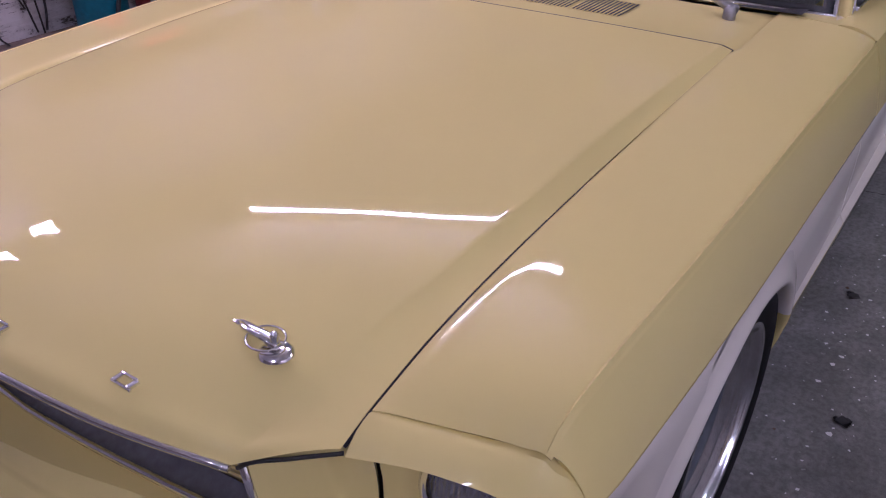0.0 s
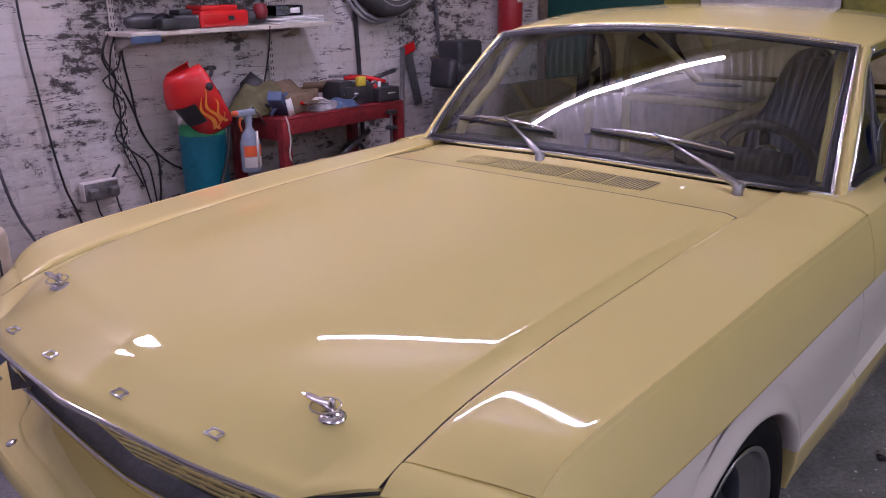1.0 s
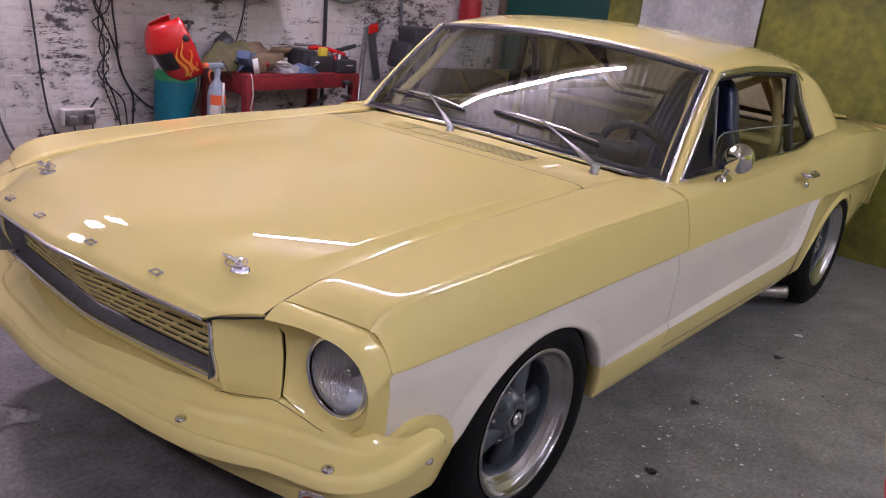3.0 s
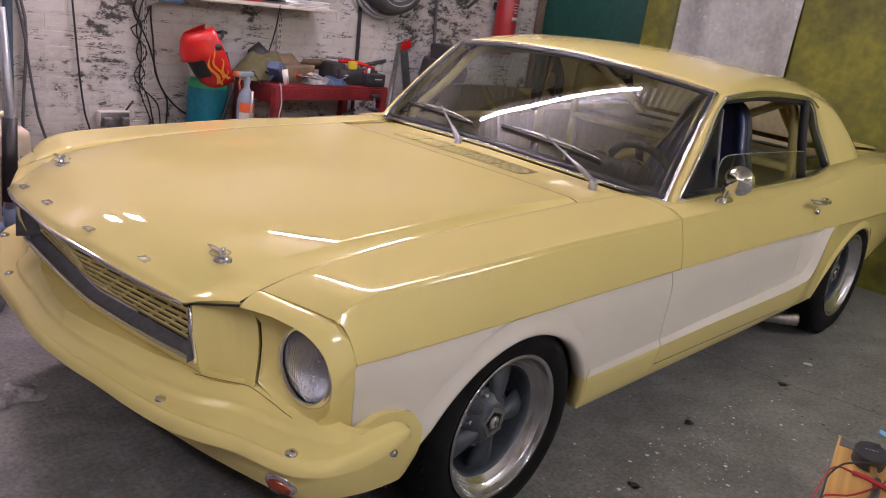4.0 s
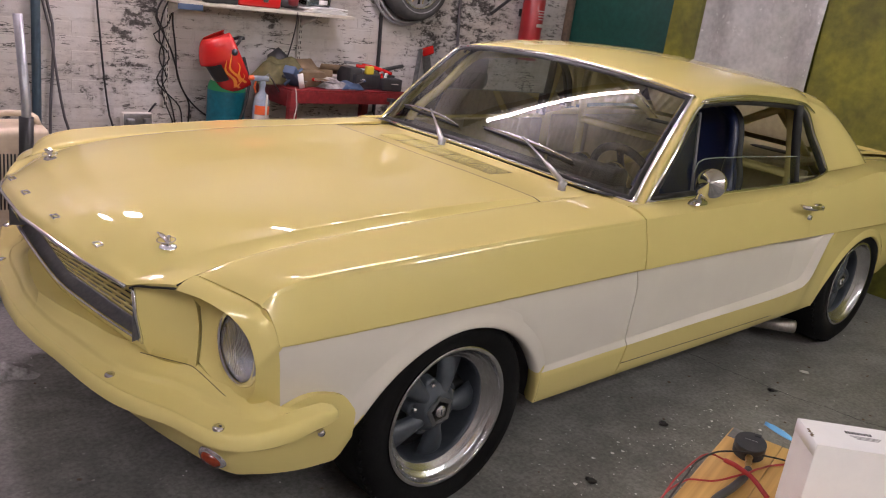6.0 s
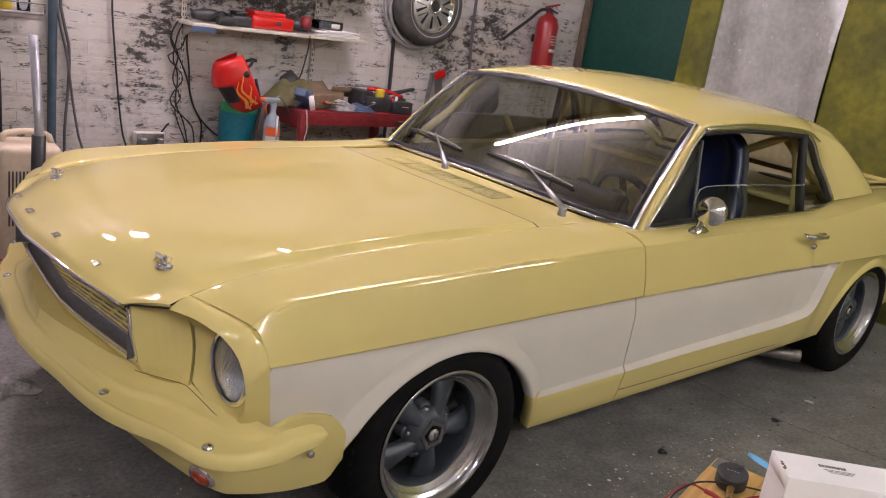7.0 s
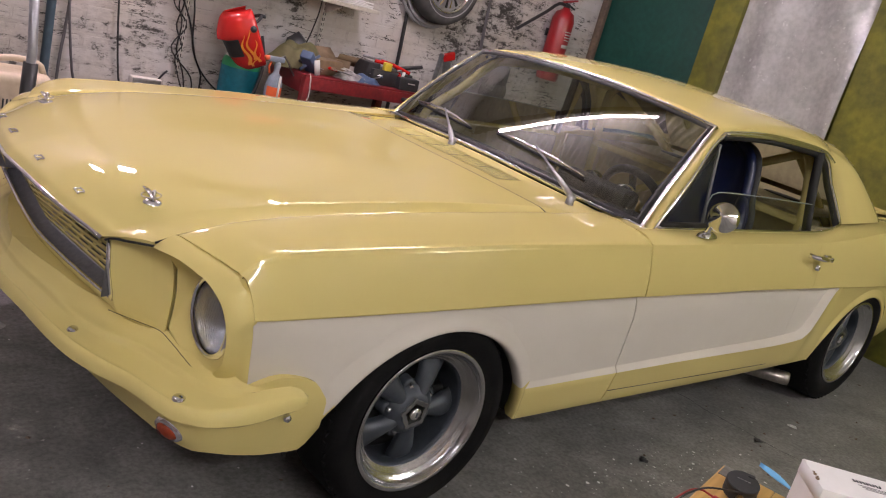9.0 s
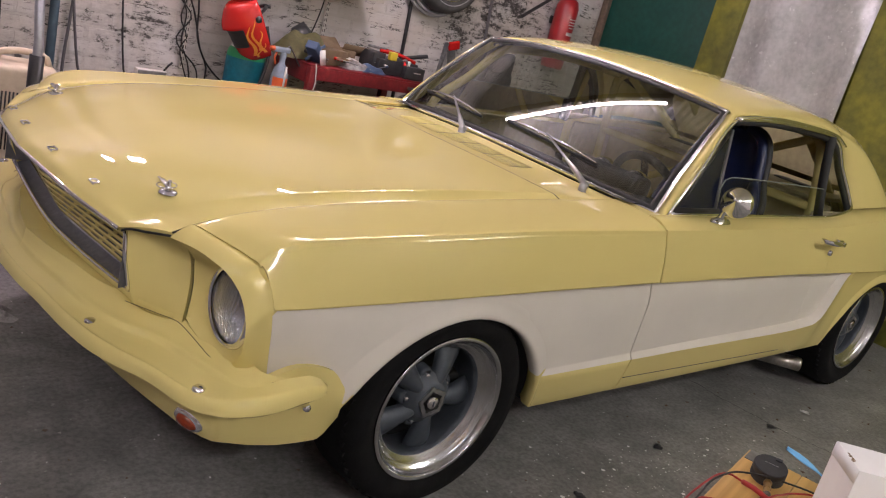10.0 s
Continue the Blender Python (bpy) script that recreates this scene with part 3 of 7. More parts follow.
rear_base = lambda u: Vector((2.85 + 0.03 * (1 - u * u), 0.60 * u, 0.922))
g = part("rear_window", orient(grid([[roof_point(u * 0.96, 1).lerp(rear_base(u * 0.96), j / 8) + Vector((0.02, 0, 0.015)) * math.sin(math.pi * j / 8) for j in range(9)] for u in [-1 + 2 * i / 20 for i in range(21)]]), (1, 0, 1)), M_GLASS, car)
g.visible_shadow = False
deck_rows = [[rear_base(u).lerp(Vector((3.74, 0.55 * u, 0.87)), j / 12) + Vector((0, 0, 0.015 * math.sin(math.pi * j / 12) + 0.006 * (1 - u * u))) for j in range(13)] for u in [-1 + 2 * i / 20 for i in range(21)]]
part("boot_lid", orient(grid(deck_rows, 0.015), (0, 0, 1)), M_YELLOW, car)
part("tail_panel", orient(grid([[Vector((3.74 - 0.03 * abs(i / 6 - 1) ** 3, lerp(-0.80, 0.80, i / 12), lerp(0.40, 0.875, j / 5))) for j in range(6)] for i in range(13)], 0.02), (1, 0, 0)), M_YELLOW, car)


# cowl with its air louvres
def cowl_point(u, k):
    y = 0.606 * u
    f = Vector((hood_rear(y) + 0.0065, y, hood_z(hood_rear(y), min(0.598, max(-0.598, y))) - 0.001))
    b = windscreen_point(u * 0.606 / 0.705, -0.04)
    p = f.lerp(b, k)
    return p + Vector((0, 0, -0.004 * math.sin(math.pi * k)))


part("cowl", (lambda bm: (orient(bm, (0, 0, 1)), flange(bm, 0.015), bm)[2])(grid([[cowl_point(-1 + 2 * i / 160, j / 8) for j in range(9)] for i in range(161)])), M_YELLOW, car)
bm_dark, bm_bar = bmesh.new(), None
for grp in range(5):
    for k in range(12):
        u = 0.51 - (grp * 12.9 + k) * 0.0165
        a, b = cowl_point(u, 0.26), cowl_point(u - 0.004, 0.70)
        d = (b - a).normalized()
        w = Vector((-d.y, d.x, 0)) * 0.0026
        up = Vector((0, 0, 0.0022))
        bm_dark.faces.new([bm_dark.verts.new(q + up * 0.6) for q in (a - w, b - w, b + w, a + w)])
        bm_bar = tube([a + w * 2 + up * 0.3, b + w * 2 + up * 0.3], 0.0023, 5, bm=bm_bar)
part("louvre_slot", bm_dark, M_SEAL, car, smooth=False)
part("louvre_bar", bm_bar, M_YELLOW, car)


for s in (-1, 1):
    # black strip under the open hood joint deepens its shade
    part("wing_gap_shade", sided(lambda: tube([Vector((x, -HOOD_EDGE - 0.0012, gap_height(x) - 0.0028)) for x in [-0.722 + 0.03 * i for i in range(27)]], [0.0026] * 18 + [0.0026 - 0.0002 * i for i in range(9)], 5), s), M_SEAL, car)
    part("nose_gap", sided(lambda: tube([Vector((hood_front(y) + 0.004, y, hood_z(hood_front(y), y) - 0.009)) for y in [-0.492 - 0.0105 * i for i in range(11)]], 0.0030, 5), s), M_SEAL, car)
part("hood_gap", tube([Vector((hood_rear(y) + 0.0033, y, hood_z(hood_rear(y), y) - 0.0022)) for y in [-0.598 + 1.196 * i / 180 for i in range(181)]], 0.0026, 5), M_SEAL, car)
for s in (-1, 1):
    part("cowl_gap", tube([cowl_point(s, k / 12) + Vector((0, 0.0012 * s, 0.0006)) for k in range(13)], 0.0016, 5), M_SEAL, car)


# wipers
def on_screen(u, v, lift):
    return windscreen_point(u, v) + SCREEN_OUT * lift


for pivot, elbow, tip, end in (((0.727, -0.52, 0.872), (-0.33, 0.165), (-0.02, 0.165), (-0.66, 0.125)), ((0.700, 0.094, 0.884), (0.45, 0.165), (0.80, 0.16), (0.16, 0.115))):
    pivot = Vector(pivot)
    e, a, b = on_screen(*elbow, 0.03), on_screen(*tip, 0.018), on_screen(*end, 0.018)
    arm = part("wiper_arm", tube([pivot + Vector((0.01, -0.012, -0.004)), pivot, pivot.lerp(e, 0.3) + Vector((0, 0, 0.004)), pivot.lerp(e, 0.45) + Vector((0, 0, 0.003)), e], [0.011, 0.012, 0.009, 0.005, 0.0035], 8), M_SATIN, car, "brushed metal wiper arm")
    part("pivot_cap", lathe([(0, 0.010), (0.009, 0.008), (0.014, 0.0), (0.015, -0.03)], at=pivot, sides=16), M_SATIN, arm)
    part("blade", tube([a, a.lerp(e, 0.5), e + Vector((0, 0, -0.008)), b.lerp(e, 0.5), b], [0.003, 0.005, 0.007, 0.005, 0.003], 6), M_CHROME, arm)
    part("blade_rubber", tube([on_screen(tip[0], tip[1], 0.007), on_screen((tip[0] + end[0]) / 2, (tip[1] + end[1]) / 2, 0.007), on_screen(end[0], end[1], 0.007)], 0.005, 4), M_SEAL, arm)


# ---------------------------------------------------------------- nose
lip_curve = lambda y: Vector((hood_front(y), y, hood_z(hood_front(y), y)))
mouth_low = lambda y: Vector((-0.786 + 0.034 * min(1, abs(y) / 0.487) ** 1.3, y, 0.524 + 0.016 * (abs(y) / 0.487) ** 2))
mouth_in = lambda y: Vector((-0.752 + 0.038 * (abs(y) / 0.487), y, 0.540 + 0.012 * (abs(y) / 0.487)))
MOUTH = [-0.487 + 0.974 * i / 40 for i in range(41)]

part("hood_trim", tube([lip_curve(-0.488 + 0.976 * i / 40) + Vector((-0.002, 0, -0.004)) for i in range(41)], 0.0055, 6), M_CHROME, car, "chrome strip along the hood edge")
part("grille_trim", tube([Vector((-0.779, -0.488, 0.69)), Vector((-0.772, -0.489, 0.62)), Vector((-0.757, -0.489, 0.556))] + [mouth_low(y) for y in MOUTH] + [Vector((-0.757, 0.489, 0.556)), Vector((-0.772, 0.489, 0.62)), Vector((-0.779, 0.488, 0.69))], 0.006, 6), M_CHROME, car, "chrome strip round the grille mouth")
part("grille_shelf", orient(grid([[mouth_low(y).lerp(mouth_in(y), j / 6) + Vector((0, 0, -0.006 * math.sin(math.pi * j / 6))) for j in range(7)] for y in MOUTH]), (0, 0, 1)), M_GREYMETAL, car, "dark grey lower grille surround")
for s in (-1, 1):
    def grille_side():
        return orient(grid([[Vector((lerp(-0.779, -0.66, j / 5), -0.489 + 0.045 * j / 5, lerp(0.545, 0.70, i / 6))) for j in range(6)] for i in range(7)]), (0, 1, 0))
    part("grille_side", sided(grille_side, s), M_GREYMETAL, car)
slat_x = lambda y, z: -0.758 + 0.046 * abs(y) / 0.487 - lerp(0.58, 0.18, min(1, abs(y) / 0.487)) * (z - 0.55)
grille = part("grille", orient(grid([[Vector((slat_x(y, lerp(0.53, lip_curve(y).z - 0.012, j / 4)) + 0.030, y, lerp(0.53, lip_curve(y).z - 0.012, j / 4))) for j in range(5)] for y in MOUTH]), (-1, 0, 0)), M_SEAL, car, "cream-yellow slotted grille panel")


def grille_slat(z0, z1, y0, y1):
    """One flat louvre bar with its bridges, following the shallow V."""
    n = 14
    rows = []
    for i in range(n + 1):
        y = lerp(y0, y1, i / n)
        x = slat_x(y, z0)
        rows.append([Vector((x + 0.004, y, z0 + 0.002)), Vector((x, y, z0)), Vector((slat_x(y, (z0 + z1) / 2), y, (z0 + z1) / 2)), Vector((slat_x(y, z1), y, z1 - 0.001)), Vector((slat_x(y, z1) + 0.003, y, z1 - 0.002))])
    bm = orient(grid(rows), (-1, 0, 0))
    return bm


bridge_mesh = part("bridge", box(0.006, 0.012, 0.009), M_YELLOW, grille, smooth=False).data
bpy.data.objects["bridge"].location = (-0.735, 0.0, 0.577)
for k in range(8):
    z0 = 0.553 + k * 0.0200
    for s in (-1, 1):
        reach = min(0.474, 0.49 * math.sqrt(max(0, 0.720 - z0 - 0.0145) / 0.05))
        sl = part("slat", sided(lambda: grille_slat(z0, z0 + 0.0146, -reach, -0.002), s), M_YELLOW, grille)
        for q in range(7):
            y = -0.05 - q * 0.066 - (0.033 if k % 2 else 0)
            if y > -reach + 0.01:
                x = slat_x(y, z0 + 0.012)
                br = new("bridge", bridge_mesh)
                br.parent = sl
                br.location = (x + 0.003, y * -s, z0 + 0.0176)

gill_in = path_fn([(-0.782, -0.490, 0.699), (-0.776, -0.491, 0.62), (-0.755, -0.491, 0.55), (-0.735, -0.488, 0.505)])
gill_out = path_fn([(-0.694, -0.5805, 0.722), (-0.660, -0.5815, 0.65), (-0.652, -0.5815, 0.585), (-0.655, -0.5805, 0.490)])


def gill():
    rows = []
    for i in range(17):
        t = i / 16
        row = []
        for j in range(19):
            k = j / 18
            p = gill_in(t).lerp(gill_out(t), k)
            bow = 0.016 * math.sin(math.pi * k)
            fin = 0.0022 * (sum(math.exp(-((k - c) / 0.025) ** 2) for c in (0.42, 0.58, 0.74))) * (1 if 0.2 < t < 0.85 else 0)
            row.append(p + Vector((bow * 0.6 - fin * 0.7, bow * 0.5 - fin * 0.6, 0)))
        rows.append(row)
    bm = orient(grid(rows), (-1, -1, 0))
    flange(bm, 0.015)
    return bm


# headlight housings
LAMP = Vector((-0.618, -0.718, 0.597))
rim_curve = path_fn([(-0.727, -0.602, 0.716), (-0.704, -0.665, 0.718), (-0.675, -0.748, 0.706), (-0.649, -0.804, 0.664), (-0.636, -0.826, 0.60), (-0.626, -0.814, 0.535), (-0.618, -0.768, 0.480)])


def gravel_pan():
    top = path_fn([tuple(mouth_low(y)) for y in (0.0, -0.12, -0.25, -0.38, -0.47)] + [(-0.735, -0.49, 0.522), (-0.69, -0.54, 0.512), (-0.651, -0.576, 0.503), (-0.640, -0.64, 0.484), (-0.628, -0.70, 0.468), (-0.60, -0.765, 0.462)])
    rows = []
    for i in range(41):
        p = top(i / 40)
        rows.append([p, p + Vector((0.001, 0.001, -0.010)), p + Vector((0.004, 0.002, -0.022)), p + Vector((0.016, 0.01, -0.034)), p + Vector((0.06, 0.03, -0.045))])
    return orient(grid(rows), (-1, -0.4, 0))


def seam_curve(t):
    """Along the joint with the wing, from the hood's corner over the top and down the side."""
    if t < 0.42:
        k = t / 0.42
        x = lerp(-0.675, -0.611, k) - 0.005
        return wing_top(x, k)
    r = lerp(25, 4.2, (t - 0.42) / 0.58)
    q = side_point(-0.6, r)
    p = side_point(seam_x(q.z) - 0.0015, r)
    return p


def bezel():
    rows = []
    for i in range(41):
        t = i / 40
        a, b = seam_curve(t), rim_curve(t)
        out = (a + b) / 2 - Vector((-0.5, -0.70, 0.60))
        out.normalize()
        row = [a + Vector((0.02, 0, 0)) - out * 0.012, a]
        for k in (0.2, 0.4, 0.6, 0.8, 0.93):
            row.append(a.lerp(b, k) + out * 0.004 * math.sin(math.pi * k))
        row += [b, b + Vector((0.010, 0, 0)) - out * 0.006]
        rows.append(row)
    bm = orient(grid(rows), (-0.6, -0.8, 0.2))
    # the bowl: from the mouth's border in to the lamp
    loop = [rim_curve(i / 30) + Vector((0.008, 0.004, -0.002)) for i in range(31)]
    loop += [Vector((-0.630, -0.70, 0.468)), Vector((-0.640, -0.64, 0.485)), Vector((-0.648, -0.583, 0.505)), Vector((-0.644, -0.583, 0.55)), Vector((-0.644, -0.583, 0.60)), Vector((-0.652, -0.583, 0.655)), Vector((-0.68, -0.582, 0.69))]
    rings = []
    for p in loop:
        d = Vector((0, p.y - LAMP.y, p.z - LAMP.z)).normalized()
        c = Vector((LAMP.x, LAMP.y, LAMP.z)) + d * 0.097
        ring = []
        for k in range(9):
            f = k / 8
            q = p.lerp(c, f)
            q.x = lerp(p.x, c.x, 1 - (1 - f) ** 2.2)
            ring.append(q)
        rings.append(ring)
    rings.append(rings[0])
    bowl = orient(grid(rings), (-1, 0, 0))
    return join(bm, bowl)


def fluted(node_tree, strength):
    """Vertical lens flutes as fine relief."""
    tc = node_tree.nodes.new("ShaderNodeTexCoord")
    wv = node_tree.nodes.new("ShaderNodeTexWave")
    wv.bands_direction = "Y"
    wv.inputs["Scale"].default_value = 40
    wv.inputs["Distortion"].default_value = 0.15
    wv.inputs["Detail"].default_value = 1.0
    bp = node_tree.nodes.new("ShaderNodeBump")
    bp.inputs["Strength"].default_value = strength
    bp.inputs["Distance"].default_value = 0.003
    node_tree.links.new(tc.outputs["Object"], wv.inputs["Vector"])
    # prism blocks between the flutes
    cell = node_tree.nodes.new("ShaderNodeTexVoronoi")
    cell.inputs["Scale"].default_value = 46
    mp = node_tree.nodes.new("ShaderNodeMapping")
    mp.inputs["Scale"].default_value = (0.2, 1.0, 0.55)
    total = node_tree.nodes.new("ShaderNodeMath")
    total.operation = "MULTIPLY_ADD"
    total.inputs[1].default_value = 0.7
    node_tree.links.new(tc.outputs["Object"], mp.inputs["Vector"])
    node_tree.links.new(mp.outputs[0], cell.inputs["Vector"])
    node_tree.links.new(cell.outputs["Distance"], total.inputs[0])
    node_tree.links.new(wv.outputs["Fac"], total.inputs[2])
    node_tree.links.new(total.outputs[0], bp.inputs["Height"])
    return bp.outputs["Normal"]


M_LENS = glass_material("fluted_lamp_glass", (0.90, 0.92, 0.95), 0.02, 1.5)
_n = fluted(M_LENS.node_tree, 0.6)
for _node in M_LENS.node_tree.nodes:
    if _node.type in ("BSDF_GLOSSY", "FRESNEL"):
        M_LENS.node_tree.links.new(_n, _node.inputs["Normal"])
M_FLUTED = material("fluted_reflector", (0.94, 0.94, 0.96), 0.20, 1.0)
_nt = M_FLUTED.node_tree
_nt.links.new(fluted(_nt, 1.0), _nt.nodes["Principled BSDF"].inputs["Normal"])
M_AMBER = material("amber_lens", (0.20, 0.026, 0.006), 0.15, coat=0.6, grain=0.4, grain_scale=90)

for s in (-1, 1):
    part("gill_panel", sided(gill, s), M_YELLOW, car)
    part("gravel_pan", sided(gravel_pan, s), M_YELLOW, car)
    sharp(part("headlight_housing", sided(bezel, s), M_YELLOW, car), 38)
    part("housing_seam", sided(lambda: tube([seam_curve(0.43 * i / 30) + Vector((0.003, 0.002, -0.005)) for i in range(31)], 0.0020, 5), s), M_SEAL, car)
    lamp = part("headlight", sided(lambda: lathe([(0, -0.022), (0.02, -0.0215), (0.045, -0.018), (0.065, -0.012), (0.08, -0.004), (0.087, 0.004)], "x", 40, LAMP), s), M_LENS, car, "round sealed-beam headlight with fluted glass")
    lamp.visible_shadow = False
    part("lamp_ring", sided(lambda: lathe([(0.083, -0.006), (0.087, -0.010), (0.093, -0.008), (0.098, 0.002), (0.098, 0.02), (0.086, 0.02)], "x", 40, LAMP), s), M_CHROME, lamp, "chrome headlight rim")
    part("reflector", sided(lambda: lathe([(0.0, 0.062), (0.02, 0.059), (0.04, 0.050), (0.06, 0.034), (0.075, 0.018), (0.085, 0.004)], "x", 32, LAMP), s), M_FLUTED, lamp)
    part("bulb_cap", sided(lambda: lathe([(0, 0.025), (0.010, 0.027), (0.013, 0.034), (0.013, 0.06)], "x", 16, LAMP), s), M_REFLECTOR, lamp)

# dark box behind the nose, so that gaps stay dark
part("nose_inner", box(0.36, 1.10, 0.24, (-0.44, 0, 0.56), 0.01), M_SEAL, car)
part("engine_bay", box(0.95, 0.90, 0.42, (0.15, 0, 0.56), 0.02), M_SEAL, car)

# ---------------------------------------------------------------- bumper
bump_plan = {  # plan of each rail, half from the middle to the tip
    "back": [(-0.842, 0.0), (-0.828, -0.10), (-0.798, -0.23), (-0.768, -0.34), (-0.715, -0.44), (-0.655, -0.57), (-0.615, -0.66), (-0.592, -0.76), (-0.575, -0.83), (-0.52, -0.856), (-0.47, -0.858), (-0.445, -0.862)],
    "step": [(-0.850, 0.0), (-0.845, -0.10), (-0.826, -0.23), (-0.805, -0.38), (-0.772, -0.49), (-0.712, -0.575), (-0.668, -0.70), (-0.638, -0.78), (-0.602, -0.838), (-0.53, -0.858), (-0.47, -0.860), (-0.440, -0.864)],
    "top": [(-0.884, 0.0), (-0.878, -0.12), (-0.862, -0.24), (-0.848, -0.37), (-0.826, -0.49), (-0.795, -0.58), (-0.755, -0.665), (-0.712, -0.79), (-0.655, -0.862), (-0.56, -0.888), (-0.48, -0.888), (-0.438, -0.880)],
    "front": [(-0.900, 0.0), (-0.893, -0.125), (-0.876, -0.25), (-0.861, -0.38), (-0.838, -0.50), (-0.808, -0.59), (-0.768, -0.675), (-0.724, -0.805), (-0.662, -0.878), (-0.56, -0.902), (-0.48, -0.901), (-0.432, -0.888)],
    "under": [(-0.880, 0.0), (-0.872, -0.12), (-0.856, -0.24), (-0.840, -0.37), (-0.818, -0.49), (-0.788, -0.58), (-0.748, -0.665), (-0.705, -0.79), (-0.648, -0.858), (-0.56, -0.882), (-0.48, -0.882), (-0.437, -0.876)],
}
bump_z = {"back": [0.505, 0.505, 0.505, 0.50, 0.497, 0.495, 0.495, 0.495, 0.488, 0.482, 0.482, 0.474], "step": [0.466, 0.466, 0.466, 0.465, 0.464, 0.464, 0.464, 0.462, 0.458, 0.480, 0.482, 0.472],
          "top": [0.440, 0.440, 0.440, 0.440, 0.440, 0.440, 0.440, 0.440, 0.450, 0.466, 0.474, 0.464], "front": [0.415, 0.415, 0.414, 0.412, 0.410, 0.412, 0.414, 0.412, 0.420, 0.432, 0.445, 0.446], "under": [0.385, 0.385, 0.385, 0.383, 0.380, 0.385, 0.388, 0.385, 0.392, 0.400, 0.412, 0.424]}
rails = {k: path_fn([(x, y, z) for (x, y), z in zip(bump_plan[k], bump_z[k])]) for k in bump_plan}


def bumper_half():
    rows = []
    for i in range(71):
        t = i / 70
        A, B, C, D, E = (rails[k](t) for k in ("back", "step", "top", "front", "under"))
        up = Vector((0, 0, min(1, max(0, (0.84 - t) / 0.1))))
        inward = Vector((C.x - D.x, C.y - D.y, 0)).normalized()
        rise = Vector((0, 0, C.z - D.z)) * (0.62 if t < 0.75 else 0.45)
        mid = A.lerp(B, 0.55) + Vector((0, 0, -0.008))
        rows.append([A + Vector((0.07, 0.03, -0.012)) * min(1, max(0, (0.8 - t) / 0.1)), A, A.lerp(mid, 0.5), mid, B.lerp(mid, 0.35), B.lerp(mid, 0.10) + up * 0.001, B, B.lerp(C, 0.05) + up * -0.0035, B.lerp(C, 0.09) + up * -0.0085, B.lerp(C, 0.16) + up * -0.0095, B.lerp(C, 0.5) + up * -0.006, B.lerp(C, 0.9) + up * -0.001, C, C.lerp(D, 0.3) + rise * 0.55, C.lerp(D, 0.62) + rise * 0.85, C.lerp(D, 0.86) + rise * 0.75, D + rise * 0.35, D + rise * -0.35, D.lerp(E, 0.35), E + inward * 0.012, E.lerp(A, 0.4) + Vector((0, 0, -0.02))])
    bm = grid(rows)
    orient(bm, (-1, -0.6, 0.6))
    # close the rounded tip
    ends = [e for e in bm.edges if e.is_boundary and all(v.co.x > -0.452 for v in e.verts)]
    if ends:
        tip = bm.verts.new(sum((v.co for e in ends for v in e.verts), Vector()) / (2 * len(ends)) + Vector((0.014, 0, 0)))
        for e in ends:
            bm.faces.new((e.verts[0], e.verts[1], tip))
    bmesh.ops.recalc_face_normals(bm, faces=bm.faces[:])
    return bm


bumper = part("front_bumper", join(bumper_half(), mirror_y(bumper_half())), M_YELLOW, car)
sharp(bumper, 38)
for s in (-1, 1):
    # hair-thin black line drawn for the shadow in the fold above the bumper
    part("bumper_fold_shade", sided(lambda: tube([(-0.752, -0.478, 0.507), (-0.742, -0.492, 0.506), (-0.70, -0.533, 0.499), (-0.658, -0.577, 0.490), (-0.651, -0.64, 0.483), (-0.641, -0.70, 0.470), (-0.627, -0.765, 0.462), (-0.602, -0.81, 0.462)], 0.0008, 6, smooth_steps=24), s), M_SEAL, car)
for s in (-1, 1):
    for x, y in ((-0.813, -0.446), (-0.700, -0.793)):
        part("bumper_bolt", lathe([(0, 0.009), (0.009, 0.0085), (0.0135, 0.005), (0.0155, 0.0), (0.0155, -0.01)], sides=18, at=(x, y * -s, 0.4415)), M_CHROME, bumper, "domed chrome bumper bolt")
    part("bumper_bolt", lathe([(0, -0.006), (0.008, -0.004), (0.011, 0.004), (0.008, 0.01), (0, 0.012)], "y", 14, (-0.47, -0.878 * -s, 0.408)), M_CHROME, bumper)

val_plan = [(-0.785, 0.0), (-0.775, -0.25), (-0.748, -0.48), (-0.716, -0.66), (-0.690, -0.775), (-0.65, -0.830), (-0.57, -0.838), (-0.48, -0.843), (-0.40, -0.845), (-0.345, -0.845)]
val_top = path_fn([(x, y, z) for (x, y), z in zip(val_plan, [0.42, 0.42, 0.42, 0.42, 0.42, 0.436, 0.470, 0.496, 0.480, 0.42])])
val_low = path_fn([(x + 0.012, y + (0.02 if y < 0 else 0), z) for (x, y), z in zip(val_plan, [0.300, 0.300, 0.302, 0.306, 0.310, 0.308, 0.290, 0.278, 0.276, 0.33])])


def valance_half():
    rows = []
    for i in range(51):
        a, b = val_top(i / 50), val_low(i / 50)
        rows.append([a.lerp(b, j / 8) + Vector((-0.008, -0.010, 0)) * math.sin(math.pi * j / 8) for j in range(9)])
    bm = orient(grid(rows), (-0.7, -0.7, 0))
    flange(bm, 0.02)
    return bm


